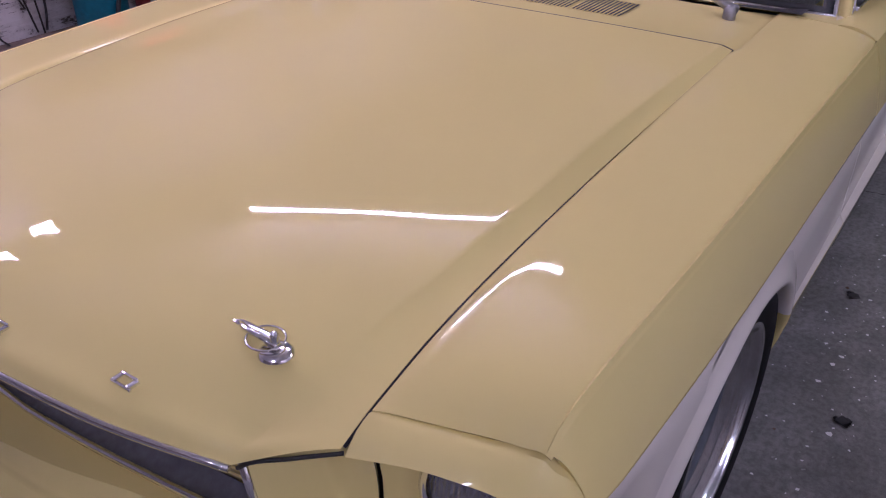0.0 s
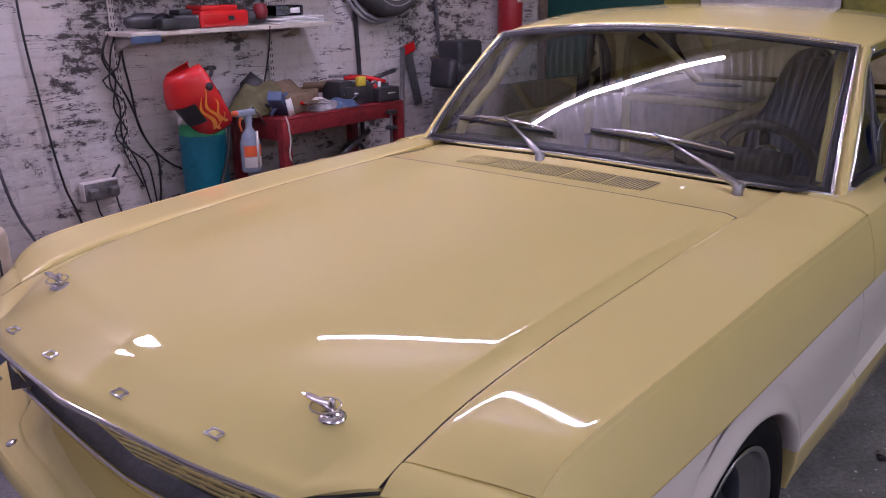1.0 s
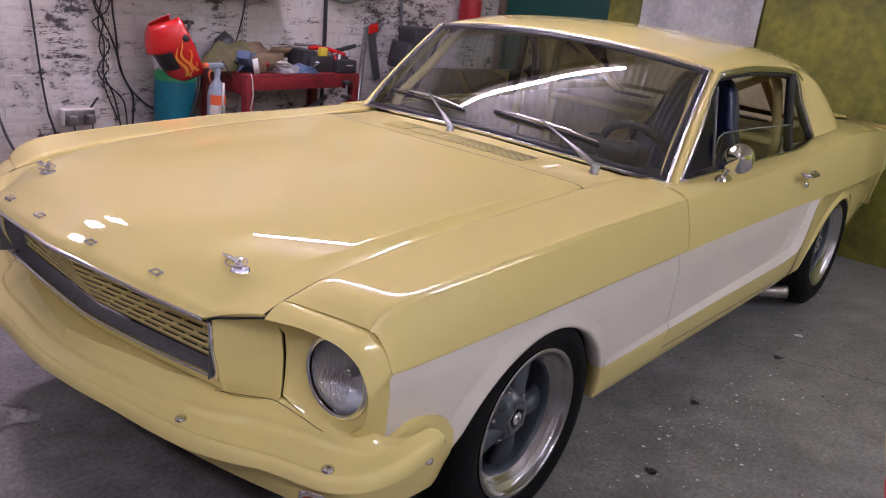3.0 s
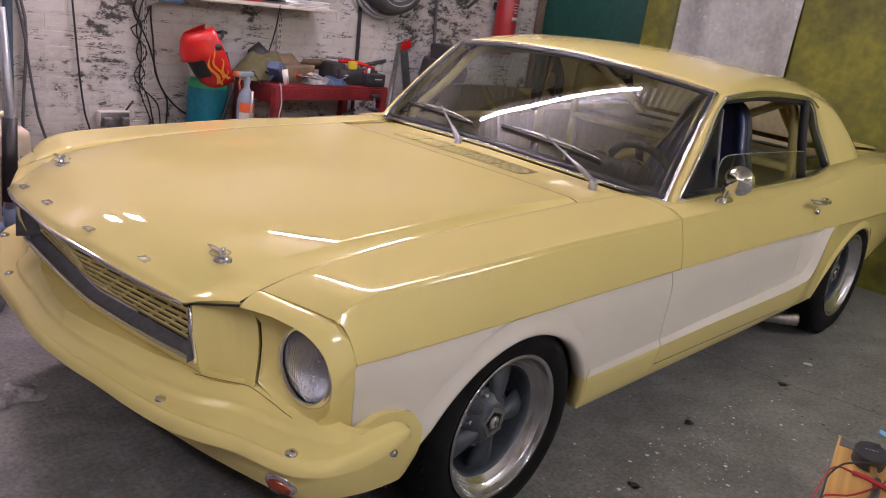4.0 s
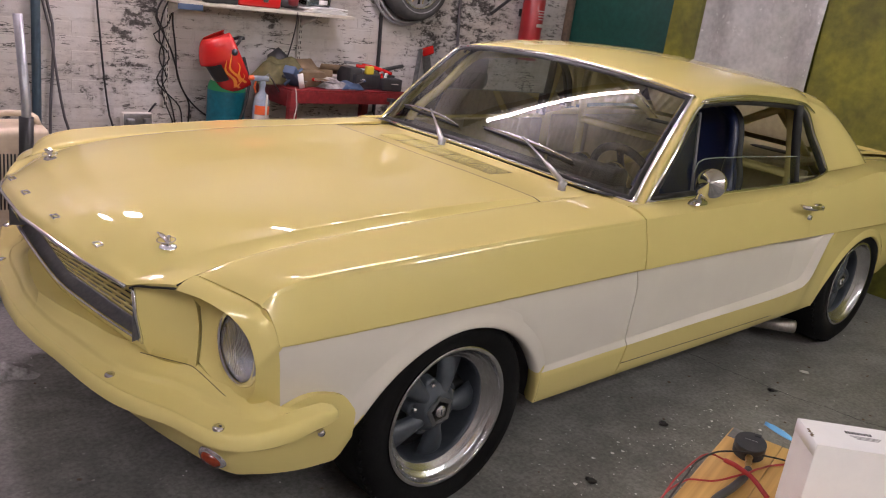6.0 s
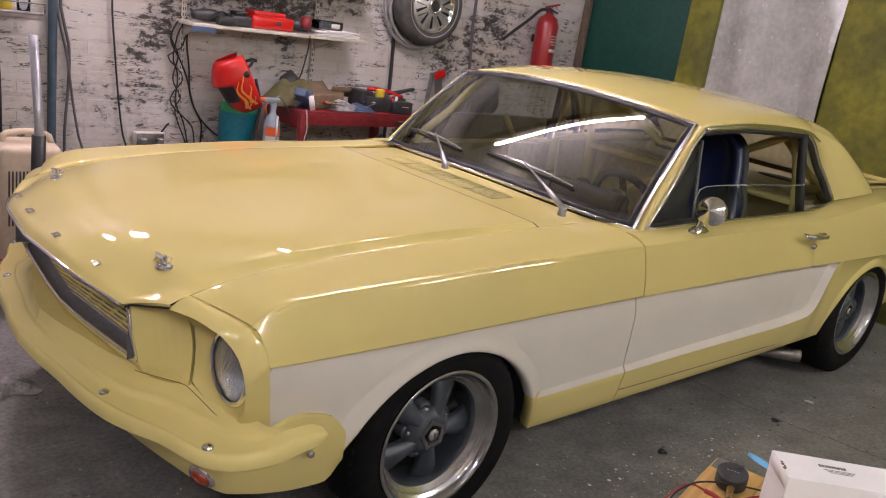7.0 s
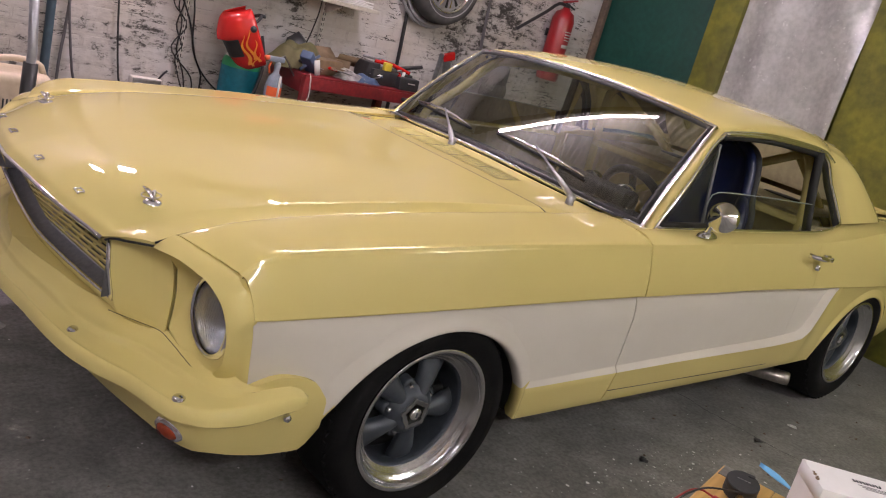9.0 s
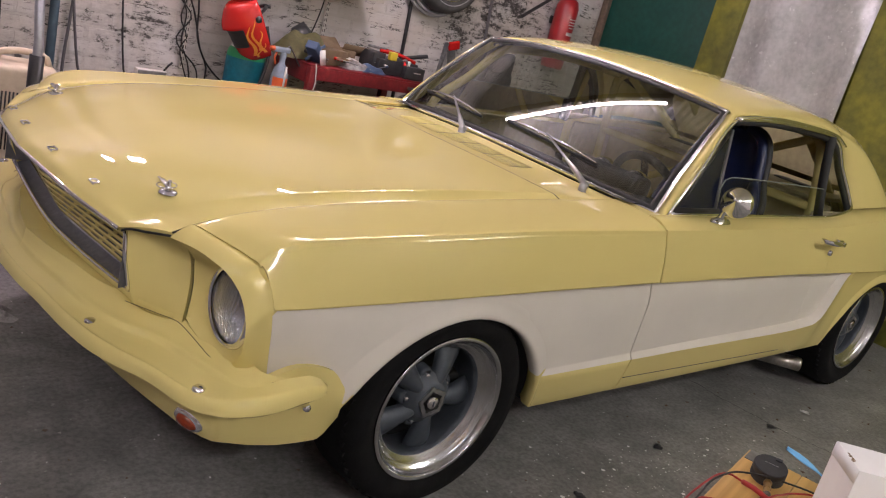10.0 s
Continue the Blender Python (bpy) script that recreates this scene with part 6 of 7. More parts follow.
t = on_shelf("power_tool", "black and red angle grinder on shelf", "power tool", 1.17)
part("body", tube([(-0.05, 0, 0.04), (0.0, 0, 0.04), (0.07, 0, 0.035)], [0.026, 0.034, 0.026], 12), M_DARKITEM, t)
part("head", lathe([(0, 0.1), (0.03, 0.095), (0.035, 0.06), (0.03, 0.03), (0, 0.02)], sides=16, at=(0.03, -0.03, 0.0)), M_REDPAINT, t)
t = on_shelf("paper_stack", "untidy stack of white paper and card", "paper", 1.40)
for k, (dx, a) in enumerate(((0, 0), (0.015, 6), (-0.02, -5), (0.03, 9))):
    part("sheet", box(0.30 - 0.02 * k, 0.19, 0.007, (dx, 0, 0.0045 + 0.0085 * k), 0.001, 1, rot=Matrix.Rotation(radians(a), 4, "Z")), M_PAPER, t)
t = on_shelf("parts_box", "clear plastic parts box on papers", "storage box", 1.36, z=SHELF_Z + 0.036)
part("tray", solid(box(0.17, 0.12, 0.05, (0, 0, 0.025), 0.008), 0.002), M_CLEAR, t)
part("contents", box(0.15, 0.10, 0.025, (0, 0, 0.016), 0.004), M_STEEL, t)
part("tag", box(0.06, 0.001, 0.025, (0.03, -0.0612, 0.025)), M_PAPER, t)

# ---------------------------------------------------------------- gas cylinder and welding helmet
cyl = thing("gas_cylinder", "teal gas cylinder with green shoulder, welding lead", "gas cylinder", (0.80, 2.03, 0.0))
part("body", lathe([(0, 0), (0.095, 0.0), (0.105, 0.012), (0.106, 0.735)], sides=40), M_TEAL, cyl)
part("shoulder", lathe([(0.106, 0.735), (0.105, 0.75), (0.100, 0.77), (0.090, 0.785)], sides=40), M_GREENTOP, cyl)
part("collar_label", lathe([(0.0905, 0.7855), (0.076, 0.815), (0.055, 0.842), (0.035, 0.85)], sides=40), M_OFFWHITE, cyl, "white hazard label collar")
part("valve", lathe([(0.034, 0.845), (0.028, 0.87), (0.02, 0.90), (0, 0.905)], sides=20), M_BRASS, cyl)
part("hazard_mark", box(0.024, 0.001, 0.024, (0.02, -0.083, 0.812), 0, rot=Matrix.Rotation(radians(45), 4, "Y")), M_GREENTOP, cyl)
part("lead", tube([(0.06, -0.06, 0.93), (0.085, -0.085, 0.80), (0.05, -0.118, 0.65), (-0.02, -0.125, 0.45), (-0.04, -0.12, 0.2)], 0.009, 8, smooth_steps=16), M_CABLE, cyl)


def helmet():
    h = thing("welding_helmet", "red welding helmet with orange flames hung up", "helmet", (0.779, 1.955, 0.918), rz=0)
    h.scale = (0.93, 0.93, 0.93)
    rot = Matrix.Rotation(radians(-104), 4, "Z") @ Matrix.Rotation(radians(27), 4, "X")   # its face looks towards -x and a little down
    reach = curve_fn([0.0, 0.06, 0.16, 0.30, 0.50, 0.57, 0.60, 0.66, 0.80, 0.93, 1.0], [0.085, 0.108, 0.132, 0.146, 0.156, 0.162, 0.187, 0.184, 0.166, 0.140, 0.112])
    breadth = curve_fn([0.0, 0.10, 0.30, 0.60, 0.85, 0.95, 1.0], [0.050, 0.085, 0.112, 0.124, 0.116, 0.100, 0.070])

    def shell_point(a, k):
        """a: -1..1 round the face, k: 0 chin..1 crown; local -y is the face."""
        ang = a * radians(108)
        c = math.cos(ang)
        deep = reach(k) if c > 0 else 0.118
        if c > 0:
            deep = lerp(0.118 * min(1, 0.55 + k), reach(k), c ** 0.7)
        return Vector((math.sin(ang) * breadth(k), -c * deep, lerp(-0.178, 0.160, k) + 0.012 * (1 - abs(a)) * k))
    rows = [[rot @ shell_point(-1 + 2 * i / 32, j / 40) for j in range(41)] for i in range(33)]
    part("shell", solid(orient(grid(rows), rot @ Vector((0, -1, 0))), 0.004), M_RED, h)
    vis = [[rot @ (shell_point(-0.50 + 1.0 * i / 10, 0.27 + 0.30 * j / 6) * 1.012) for j in range(7)] for i in range(11)]
    part("visor", orient(grid(vis), rot @ Vector((0, -1, 0))), M_BLACK, h, "dark visor window")
    for sgn in (-1, 1):
        c = rot @ Vector((0.12 * sgn, 0.01, 0.055))
        part("knob", lathe([(0, 0.016), (0.016, 0.014), (0.02, 0.0), (0.02, -0.01)], sides=18), M_BLACK, h).matrix_basis = Matrix.Translation(c) @ rot @ Matrix.Rotation(radians(90 * sgn), 4, "Y")
        for q, (a0, k0, a1, k1, w) in enumerate(((0.52, 0.10, 0.62, 0.62, 0.020), (0.66, 0.18, 0.72, 0.70, 0.016), (0.80, 0.12, 0.80, 0.52, 0.018), (0.60, 0.06, 0.90, 0.30, 0.014))):
            rows = []
            for i in range(13):
                f = i / 12
                a, k = lerp(a0, a1, f) + 0.06 * math.sin(f * 7 + q), lerp(k0, k1, f)
                wd = w * (1 - f) ** 0.7 / 0.12
                rows.append([rot @ (shell_point(sgn * (a + wd * (g - 0.5) * 0.6), k) * 1.012) for g in (0, 0.5, 1)])
            part("flame", orient(grid(rows), rot @ Vector((sgn, -0.3, 0))), M_FLAME, h, "orange flame stripe")
    band = tube([rot @ Vector((0.10 * math.sin(t), 0.005 + 0.085 * math.cos(t), 0.075 + 0.02 * math.cos(t))) for t in [math.pi * (-0.5 + k / 12) for k in range(13)]], 0.010, 6)
    part("headband", band, M_BLACK, h)
    part("headband_knob", lathe([(0, 0.02), (0.022, 0.018), (0.026, 0), (0, -0.004)], sides=18, at=rot @ Vector((0, 0.095, 0.085))), M_BLACK, h)
    return h


helmet()


# ---------------------------------------------------------------- red work table and what is on it
TZ = 0.79
tab = thing("work_table", "worn red steel work table by brick wall", "table", (1.478, 1.97, 0.0))
part("tabletop", box(0.83, 0.40, 0.012, (0, 0, TZ - 0.006), 0.003), M_REDPAINT, tab)
part("apron", box(0.83, 0.012, 0.068, (0, -0.196, TZ - 0.046), 0.002), M_REDPAINT, tab)
part("apron", box(0.83, 0.012, 0.068, (0, 0.19, TZ - 0.055), 0.002), M_REDPAINT, tab)
for sx in (-0.409, 0.409):
    part("end_apron", box(0.012, 0.37, 0.095, (sx, 0, TZ - 0.06), 0.002), M_REDPAINT, tab)
    for sy in (-0.18, 0.18):
        part("leg", box(0.05, 0.045, TZ - 0.012, (sx * 0.96, sy, (TZ - 0.012) / 2), 0.004), M_REDPAINT, tab)
part("lower_shelf", box(0.80, 0.36, 0.015, (0, 0, 0.33), 0.003), M_STEEL, tab)
lm = thing("clamp", "black bar clamp hanging on red table", "clamp", (1.78, 1.755, 0.60))
part("jaw", box(0.05, 0.05, 0.02, (0, 0, 0.14), 0.004), M_DARKITEM, lm)
part("screw", tube([(0, 0, 0.14), (0, 0, -0.06)], 0.008, 8), M_STEEL, lm)
part("foot_plate", lathe([(0, 0.07), (0.03, 0.065), (0.034, 0.05), (0.012, 0.045)], sides=16), M_DARKITEM, lm)


def clutter(name, label, cat, at, pieces):
    th = thing(name, label, cat, at)
    for nm, bm, mat in pieces:
        part(nm, bm, mat, th)
    return th


def rz(a):
    return Matrix.Rotation(radians(a), 4, "Z")


def cloth(sx, sy, h, seed):
    rng = random.Random(seed)
    ph = [rng.uniform(0, 6) for _ in range(4)]
    rows = []
    for i in range(19):
        a = -1 + 2 * i / 18
        rows.append([Vector((a * sx + 0.012 * math.sin(5 * b + ph[1]), b * sy + 0.012 * math.sin(4 * a + ph[0]), max(0.003, h * (1 - abs(a) ** 2.2) * (1 - abs(b) ** 2.2) * (0.8 + 0.25 * math.sin(6 * a + ph[2]) * math.cos(5 * b + ph[3]))))) for b in [-1 + 2 * j / 18 for j in range(19)]])
    return orient(grid(rows), (0, 0, 1))


clutter("canvas_bag", "crumpled olive canvas bag on red table", "bag", (1.13, 2.02, TZ + 0.001), [("bag", cloth(0.19, 0.12, 0.165, 3), M_OLIVECLOTH)])
clutter("cardboard_box", "torn brown cardboard box on red table", "box", (1.25, 1.93, TZ + 0.001), [("carton", solid(box(0.20, 0.14, 0.085, (0, 0, 0.0425), 0.003, rot=rz(18)), 0.003), M_CARDBOARD), ("flap", box(0.16, 0.10, 0.004, (0.06, 0.08, 0.105), 0, rot=rz(18) @ Matrix.Rotation(radians(40), 4, "X")), M_CARDBOARD)])
clutter("black_wedge", "black plastic wedge leaning behind canvas bag", "tool", (1.17, 2.12, TZ + 0.001), [("wedge", lathe([(0.0, 0.19), (0.07, 0.14), (0.075, 0.0), (0, 0)], sides=4), M_DARKITEM)])
clutter("blue_tray", "dull blue plastic tray among tools", "tray", (1.12, 1.86, TZ + 0.001), [("tray", solid(box(0.15, 0.07, 0.05, (0, 0, 0.06), 0.006, rot=rz(35) @ Matrix.Rotation(radians(35), 4, "Y")), 0.004), M_BLUEPLASTIC), ("handle", tube([(-0.05, 0, 0.01), (0.07, 0.02, 0.10)], 0.009, 8), M_BLUEPLASTIC)])
clutter("label_card", "white label card leaning on blue tray", "card", (1.14, 1.80, TZ + 0.001), [("card", box(0.035, 0.004, 0.085, (0, 0, 0.042), 0, rot=Matrix.Rotation(radians(-14), 4, "Y")), M_PAPER)])
clutter("rag", "grey rag and paper heap on table", "rag", (1.42, 1.88, TZ + 0.001), [("cloth", cloth(0.12, 0.08, 0.05, 8), M_RAG)])
clutter("rag", "crumpled blue-grey rag on red table", "rag", (1.52, 1.86, TZ + 0.001), [("cloth", cloth(0.09, 0.07, 0.045, 11), M_BLUEPLASTIC)])
clutter("cardboard_box", "small brown carton with open flaps", "box", (1.42, 2.06, TZ + 0.001), [("carton", solid(box(0.16, 0.12, 0.085, (0, 0, 0.0425), 0.003, rot=rz(-15)), 0.003), M_CARDBOARD), ("flap", box(0.17, 0.08, 0.004, (0.07, -0.06, 0.09), 0, rot=rz(-15) @ Matrix.Rotation(radians(-50), 4, "X")), M_CARDBOARD)])
clutter("tool_tray", "black open tool tray with red pliers", "tool tray", (1.70, 1.93, TZ + 0.001),
        [("tray", solid(box(0.30, 0.20, 0.09, (0, 0, 0.045), 0.004), 0.004), M_DARKITEM), ("end_block", box(0.09, 0.14, 0.12, (-0.13, 0.0, 0.06), 0.006), M_DARKITEM),
         ("handle_grip", tube([(-0.10, -0.02, 0.13), (0.02, -0.06, 0.125), (0.12, -0.10, 0.10)], 0.011, 8, smooth_steps=8), M_RED), ("handle_grip", tube([(-0.02, 0.03, 0.13), (0.06, -0.04, 0.12), (0.04, -0.11, 0.07)], 0.011, 8, smooth_steps=8), M_RED),
         ("bar", tube([(0.05, -0.05, 0.11), (0.22, -0.08, 0.15)], 0.012, 8), M_DARKITEM), ("bar", tube([(-0.14, 0.05, 0.14), (0.05, 0.05, 0.13)], 0.008, 8), M_STEEL),
         ("tape_measure", box(0.055, 0.03, 0.05, (-0.05, -0.09, 0.115), 0.008), M_YELLOWTAG), ("wrench", tube([(0.02, -0.10, 0.10), (0.16, -0.04, 0.12)], 0.007, 6), M_STEEL), ("tag", box(0.02, 0.003, 0.06, (0.07, -0.105, 0.075), 0, rot=Matrix.Rotation(radians(8), 4, "Y")), M_PAPER)])
rng = random.Random(14)
for k in range(16):
    x, y, a = rng.uniform(1.12, 1.60), rng.uniform(1.79, 1.93), rng.uniform(0, 180)
    if k < 7:
        clutter("paper_scrap", "torn scrap of paper or card among tools", "paper", (x, y, TZ + 0.03 + 0.004 * k), [("scrap", cloth(rng.uniform(0.02, 0.045), rng.uniform(0.015, 0.03), 0.014, k), (M_PAPER, M_OFFWHITE, M_CARDBOARD)[k % 3])])
    else:
        h = rng.uniform(0.012, 0.05)
        clutter("hand_tool", "worn hand tool lying in the clutter", "tool", (x, y, TZ + h), [("shaft", tube([(-0.05, 0, 0.004), (0.05, 0.01, 0.012)], 0.0035, 6), M_STEEL), ("grip", tube([(0.04, 0.008, 0.011), (0.10, 0.016, 0.016)], [0.007, 0.010], 8), (M_DARKITEM, M_RED, M_YELLOWTAG, M_BLUEPLASTIC)[k % 4])]).rotation_euler = (0, 0, radians(a))
clutter("black_case", "flat black plastic case at table end", "case", (1.80, 1.82, TZ + 0.001), [("shell", box(0.14, 0.09, 0.075, (0, 0, 0.0375), 0.008, 2, rot=rz(-6)), M_DARKITEM), ("print_line", box(0.05, 0.001, 0.006, (0.01, -0.0465, 0.045), 0, rot=rz(-6)), M_OFFWHITE)])
clutter("cord", "frayed pale cord hanging from table corner", "cord", (1.09, 1.768, TZ - 0.001), [("strand", tube([(0, 0.01, 0.01), (0.0, -0.008, -0.03), (0.008, -0.008, -0.10), (-0.004, -0.008, -0.17), (0.006, -0.008, -0.20)], 0.004, 6, smooth_steps=14), M_OFFWHITE)])
# under the table
clutter("scrap_heap", "dark tangle of tools and hoses under table", "tools", (1.52, 1.98, 0.3385),
        [("case", box(0.26, 0.20, 0.12, (-0.20, 0, 0.06), 0.015, 3), M_BLUEPLASTIC), ("tin", lathe([(0, 0), (0.07, 0), (0.07, 0.14), (0.06, 0.14)], sides=20, at=(0.05, 0.05, 0)), M_STEEL),
         ("hose_coil", tube([(0.2 + 0.10 * math.cos(t), 0.02, 0.12 + 0.10 * math.sin(t)) for t in [2 * math.pi * k / 24 for k in range(24)]], 0.012, 8, closed=True), M_CABLE), ("bar", tube([(-0.1, -0.1, 0.14), (0.2, -0.12, 0.30)], 0.014, 8), M_STEEL), ("sheet", box(0.30, 0.10, 0.01, (0.05, -0.10, 0.16), 0.002, rot=rz(8)), M_PAPER)])

# spray bottle hooked on the end of the table
M_FROSTED = material("frosted_plastic", (0.30, 0.35, 0.43), 0.25, var=(0.20, 0.23, 0.28), var_scale=14, grain=0.3)
sb = thing("spray_bottle", "clear spray bottle with orange label, hung on table", "spray bottle", (0.885, 1.79, 0.572))
part("bottle", lathe([(0, 0), (0.042, 0.0), (0.046, 0.01), (0.046, 0.13), (0.036, 0.17), (0.016, 0.20), (0.015, 0.235)], sides=24), M_FROSTED, sb)
part("dip_tube", tube([(0.004, -0.05, 0.02), (0.004, -0.05, 0.19)], 0.006, 8), M_OFFWHITE, sb)
part("liquid", lathe([(0, 0.003), (0.043, 0.004), (0.044, 0.13), (0.034, 0.16), (0, 0.165)], sides=24), M_OFFWHITE, sb)
for nm, lo, hi, mt in (("sticker", 0.075, 0.125, M_ORANGE), ("price_sticker", 0.025, 0.073, M_OFFWHITE)):
    rows = [[Vector((0.0472 * math.cos(a), 0.0472 * math.sin(a), z)) for z in (lo, hi)] for a in [radians(-165 + 12 * i) for i in range(11)]]
    part(nm, orient(grid(rows), (0, -1, 0)), mt, sb)
part("cap", lathe([(0.018, 0.225), (0.018, 0.25), (0.012, 0.26)], sides=16), M_FROSTED, sb)
part("trigger_head", box(0.10, 0.026, 0.03, (-0.015, 0, 0.27), 0.008, 2), M_FROSTED, sb)
part("nozzle", lathe([(0, -0.085), (0.013, -0.083), (0.014, -0.06), (0.01, -0.055)], "x", 12, (0, 0, 0.272)), M_ORANGE, sb)
part("trigger", tube([(-0.04, 0, 0.26), (-0.05, 0, 0.225), (-0.04, 0, 0.19)], 0.006, 6), M_ORANGE, sb)
part("hook_strap", tube([(0.0, 0, 0.275), (0.05, 0.03, 0.29), (0.10, 0.06, 0.25), (0.16, 0.08, 0.185)], 0.004, 6), M_STEEL, sb)

# spare wheel with a chromed hub cap on the wall
M_DUSTYTYRE = material("dusty_old_rubber", (0.050, 0.048, 0.046), 0.8, var=(0.085, 0.082, 0.078), var_scale=9, grain=0.4, bump=0.25)
M_ASH = material("ash_grey_plastic", (0.30, 0.295, 0.30), 0.5, var=(0.22, 0.215, 0.22), var_scale=10, grain=0.3)
spw = thing("spare_wheel", "old dusty tyre with slotted chrome hub cap on wall", "wheel", (2.165, WY - 0.10, 1.467))
part("tyre", lathe([(0.172, -0.035), (0.185, -0.058), (0.215, -0.068), (0.245, -0.055), (0.258, -0.025), (0.262, 0.03), (0.245, 0.075), (0.172, 0.07)], "y", 56), M_DUSTYTYRE, spw)
part("whitewall_line", lathe([(0.198, -0.0655), (0.200, -0.0668), (0.2035, -0.0675), (0.205, -0.067)], "y", 56), M_ASH, spw)
part("rim", lathe([(0.178, -0.040), (0.180, -0.052), (0.174, -0.058), (0.166, -0.050), (0.158, -0.030), (0.0, -0.020)], "y", 56), M_CHROME, spw)
part("hub_cap", lathe([(0.160, -0.036), (0.150, -0.046), (0.062, -0.060), (0.050, -0.062)], "y", 48), M_GALV, spw, "satin vaned hub cap")
part("hub_ring", lathe([(0.052, -0.060), (0.050, -0.072), (0.043, -0.076), (0.038, -0.070), (0.036, -0.064)], "y", 36), M_CHROME, spw)
part("hub_badge", lathe([(0.037, -0.064), (0.020, -0.069), (0.0, -0.071)], "y", 28), M_DARKITEM, spw)
for k in range(10):
    t = 2 * math.pi * k / 10 + 0.2
    for side_of, wide in ((-1, 0.012), (1, 0.006)):
        bm = bmesh.new()
        ring = [(0.066, -0.4), (0.145, -0.9), (0.145, 0.9), (0.066, 0.4)]
        lo = [bm.verts.new((r, lerp(-0.0605, -0.0475, (r - 0.062) / 0.088), side_of * 0.017 + wide * w)) for r, w in ring]
        hi = [bm.verts.new((v.co.x, v.co.y - 0.002, v.co.z)) for v in lo]
        bm.faces.new(hi)
        for q in range(4):
            bm.faces.new((lo[q], lo[(q + 1) % 4], hi[(q + 1) % 4], hi[q]))
        bmesh.ops.recalc_face_normals(bm, faces=bm.faces[:])
        bmesh.ops.transform(bm, matrix=Matrix.Rotation(t, 4, "Y"), verts=bm.verts)
        part("cap_slot" if side_of < 0 else "cap_vane", bm, M_SEAL if side_of < 0 else M_CHROME, spw, smooth=False)
for dx, dy, rr in ((-0.035, 0.055, 0.285), (-0.02, 0.04, 0.272)):
    part("hose_ring", tube([(dx + rr * math.cos(t), dy, -0.006 + rr * math.sin(t)) for t in [2 * math.pi * k / 56 for k in range(56)]], 0.011, 8, closed=True), M_ASH, spw, "pale grey hose looped behind the tyre")

# fire extinguisher
fx = thing("fire_extinguisher", "red fire extinguisher hung on whitewashed wall", "fire extinguisher", (3.345, WY - 0.095, 1.005))
fx.scale = (1.12, 1.12, 1.12)
part("body", lathe([(0, 0), (0.07, 0.0), (0.075, 0.02), (0.075, 0.40), (0.06, 0.445), (0.03, 0.465), (0.022, 0.48)], sides=32), M_REDEXT, fx)
part("valve", lathe([(0.022, 0.475), (0.02, 0.505), (0, 0.51)], sides=14), M_BLACK, fx)
part("lever", box(0.13, 0.02, 0.012, (0.02, 0, 0.525), 0.003, rot=Matrix.Rotation(radians(-14), 4, "Y")), M_REDEXT, fx)
part("carry_handle", box(0.10, 0.018, 0.010, (0.03, 0, 0.495), 0.003, rot=Matrix.Rotation(radians(16), 4, "Y")), M_BLACK, fx)
part("hose", tube([(-0.01, 0, 0.49), (-0.08, -0.02, 0.495), (-0.20, -0.02, 0.42), (-0.40, 0.0, 0.27)], 0.011, 8, smooth_steps=14), M_CABLE, fx)
for k, w in enumerate((0.06, 0.05, 0.055, 0.04)):
    part("print_bar", box(w, 0.001, 0.006, (0.0, -0.0762, 0.33 - 0.018 * k)), M_OFFWHITE, fx)
part("print_block", box(0.06, 0.001, 0.022, (0.0, -0.0762, 0.235)), M_OFFWHITE, fx)
part("bracket", box(0.10, 0.012, 0.05, (0, 0.078, 0.30), 0.002), M_BLACK, fx)

# hand saw hanging beside the table
sw2 = thing("hand_saw", "old hand saw with red handle hanging", "saw", (2.42, WY - 0.012, 0.98))
part("blade", box(0.07, 0.003, 0.34, (0.03, 0, -0.15), 0.001, rot=Matrix.Rotation(radians(-16), 4, "Y")), M_STEEL, sw2)
part("grip", box(0.10, 0.02, 0.06, (0.0, 0, 0.03), 0.012, 2, rot=Matrix.Rotation(radians(-16), 4, "Y")), M_RED, sw2)
# grey machine and leaning bars further along
mc = thing("bench_machine", "dark bench grinder on a steel stand", "machine", (2.55, 1.90, 0.0))
part("stand", box(0.26, 0.24, 0.78, (0, 0, 0.39), 0.01), M_STEEL, mc)
part("motor", lathe([(0, -0.13), (0.08, -0.12), (0.085, -0.02), (0.085, 0.05), (0.08, 0.12), (0, 0.13)], "x", 24, (0, 0, 0.88)), M_DARKITEM, mc)
part("guard", box(0.07, 0.17, 0.17, (-0.16, 0, 0.88), 0.03, 3, rot=Matrix.Rotation(radians(12), 4, "Y")), M_DARKITEM, mc)
part("hood_cover", box(0.22, 0.18, 0.16, (0.02, 0.02, 0.98), 0.03, 3), M_DARKITEM, mc)
lb = tagged(link_mesh("steel_bar", tube([(2.05, 1.95, 0.0), (2.33, 2.17, 1.02)], 0.016, 8), M_STEEL), "dull steel bar leaning against brick wall", "bar")
lb = tagged(link_mesh("steel_bar", tube([(2.75, 1.85, 0.0), (2.62, 2.17, 0.95)], 0.03, 10), M_RAWWOOD), "rough wooden pole leaning on wall", "pole")

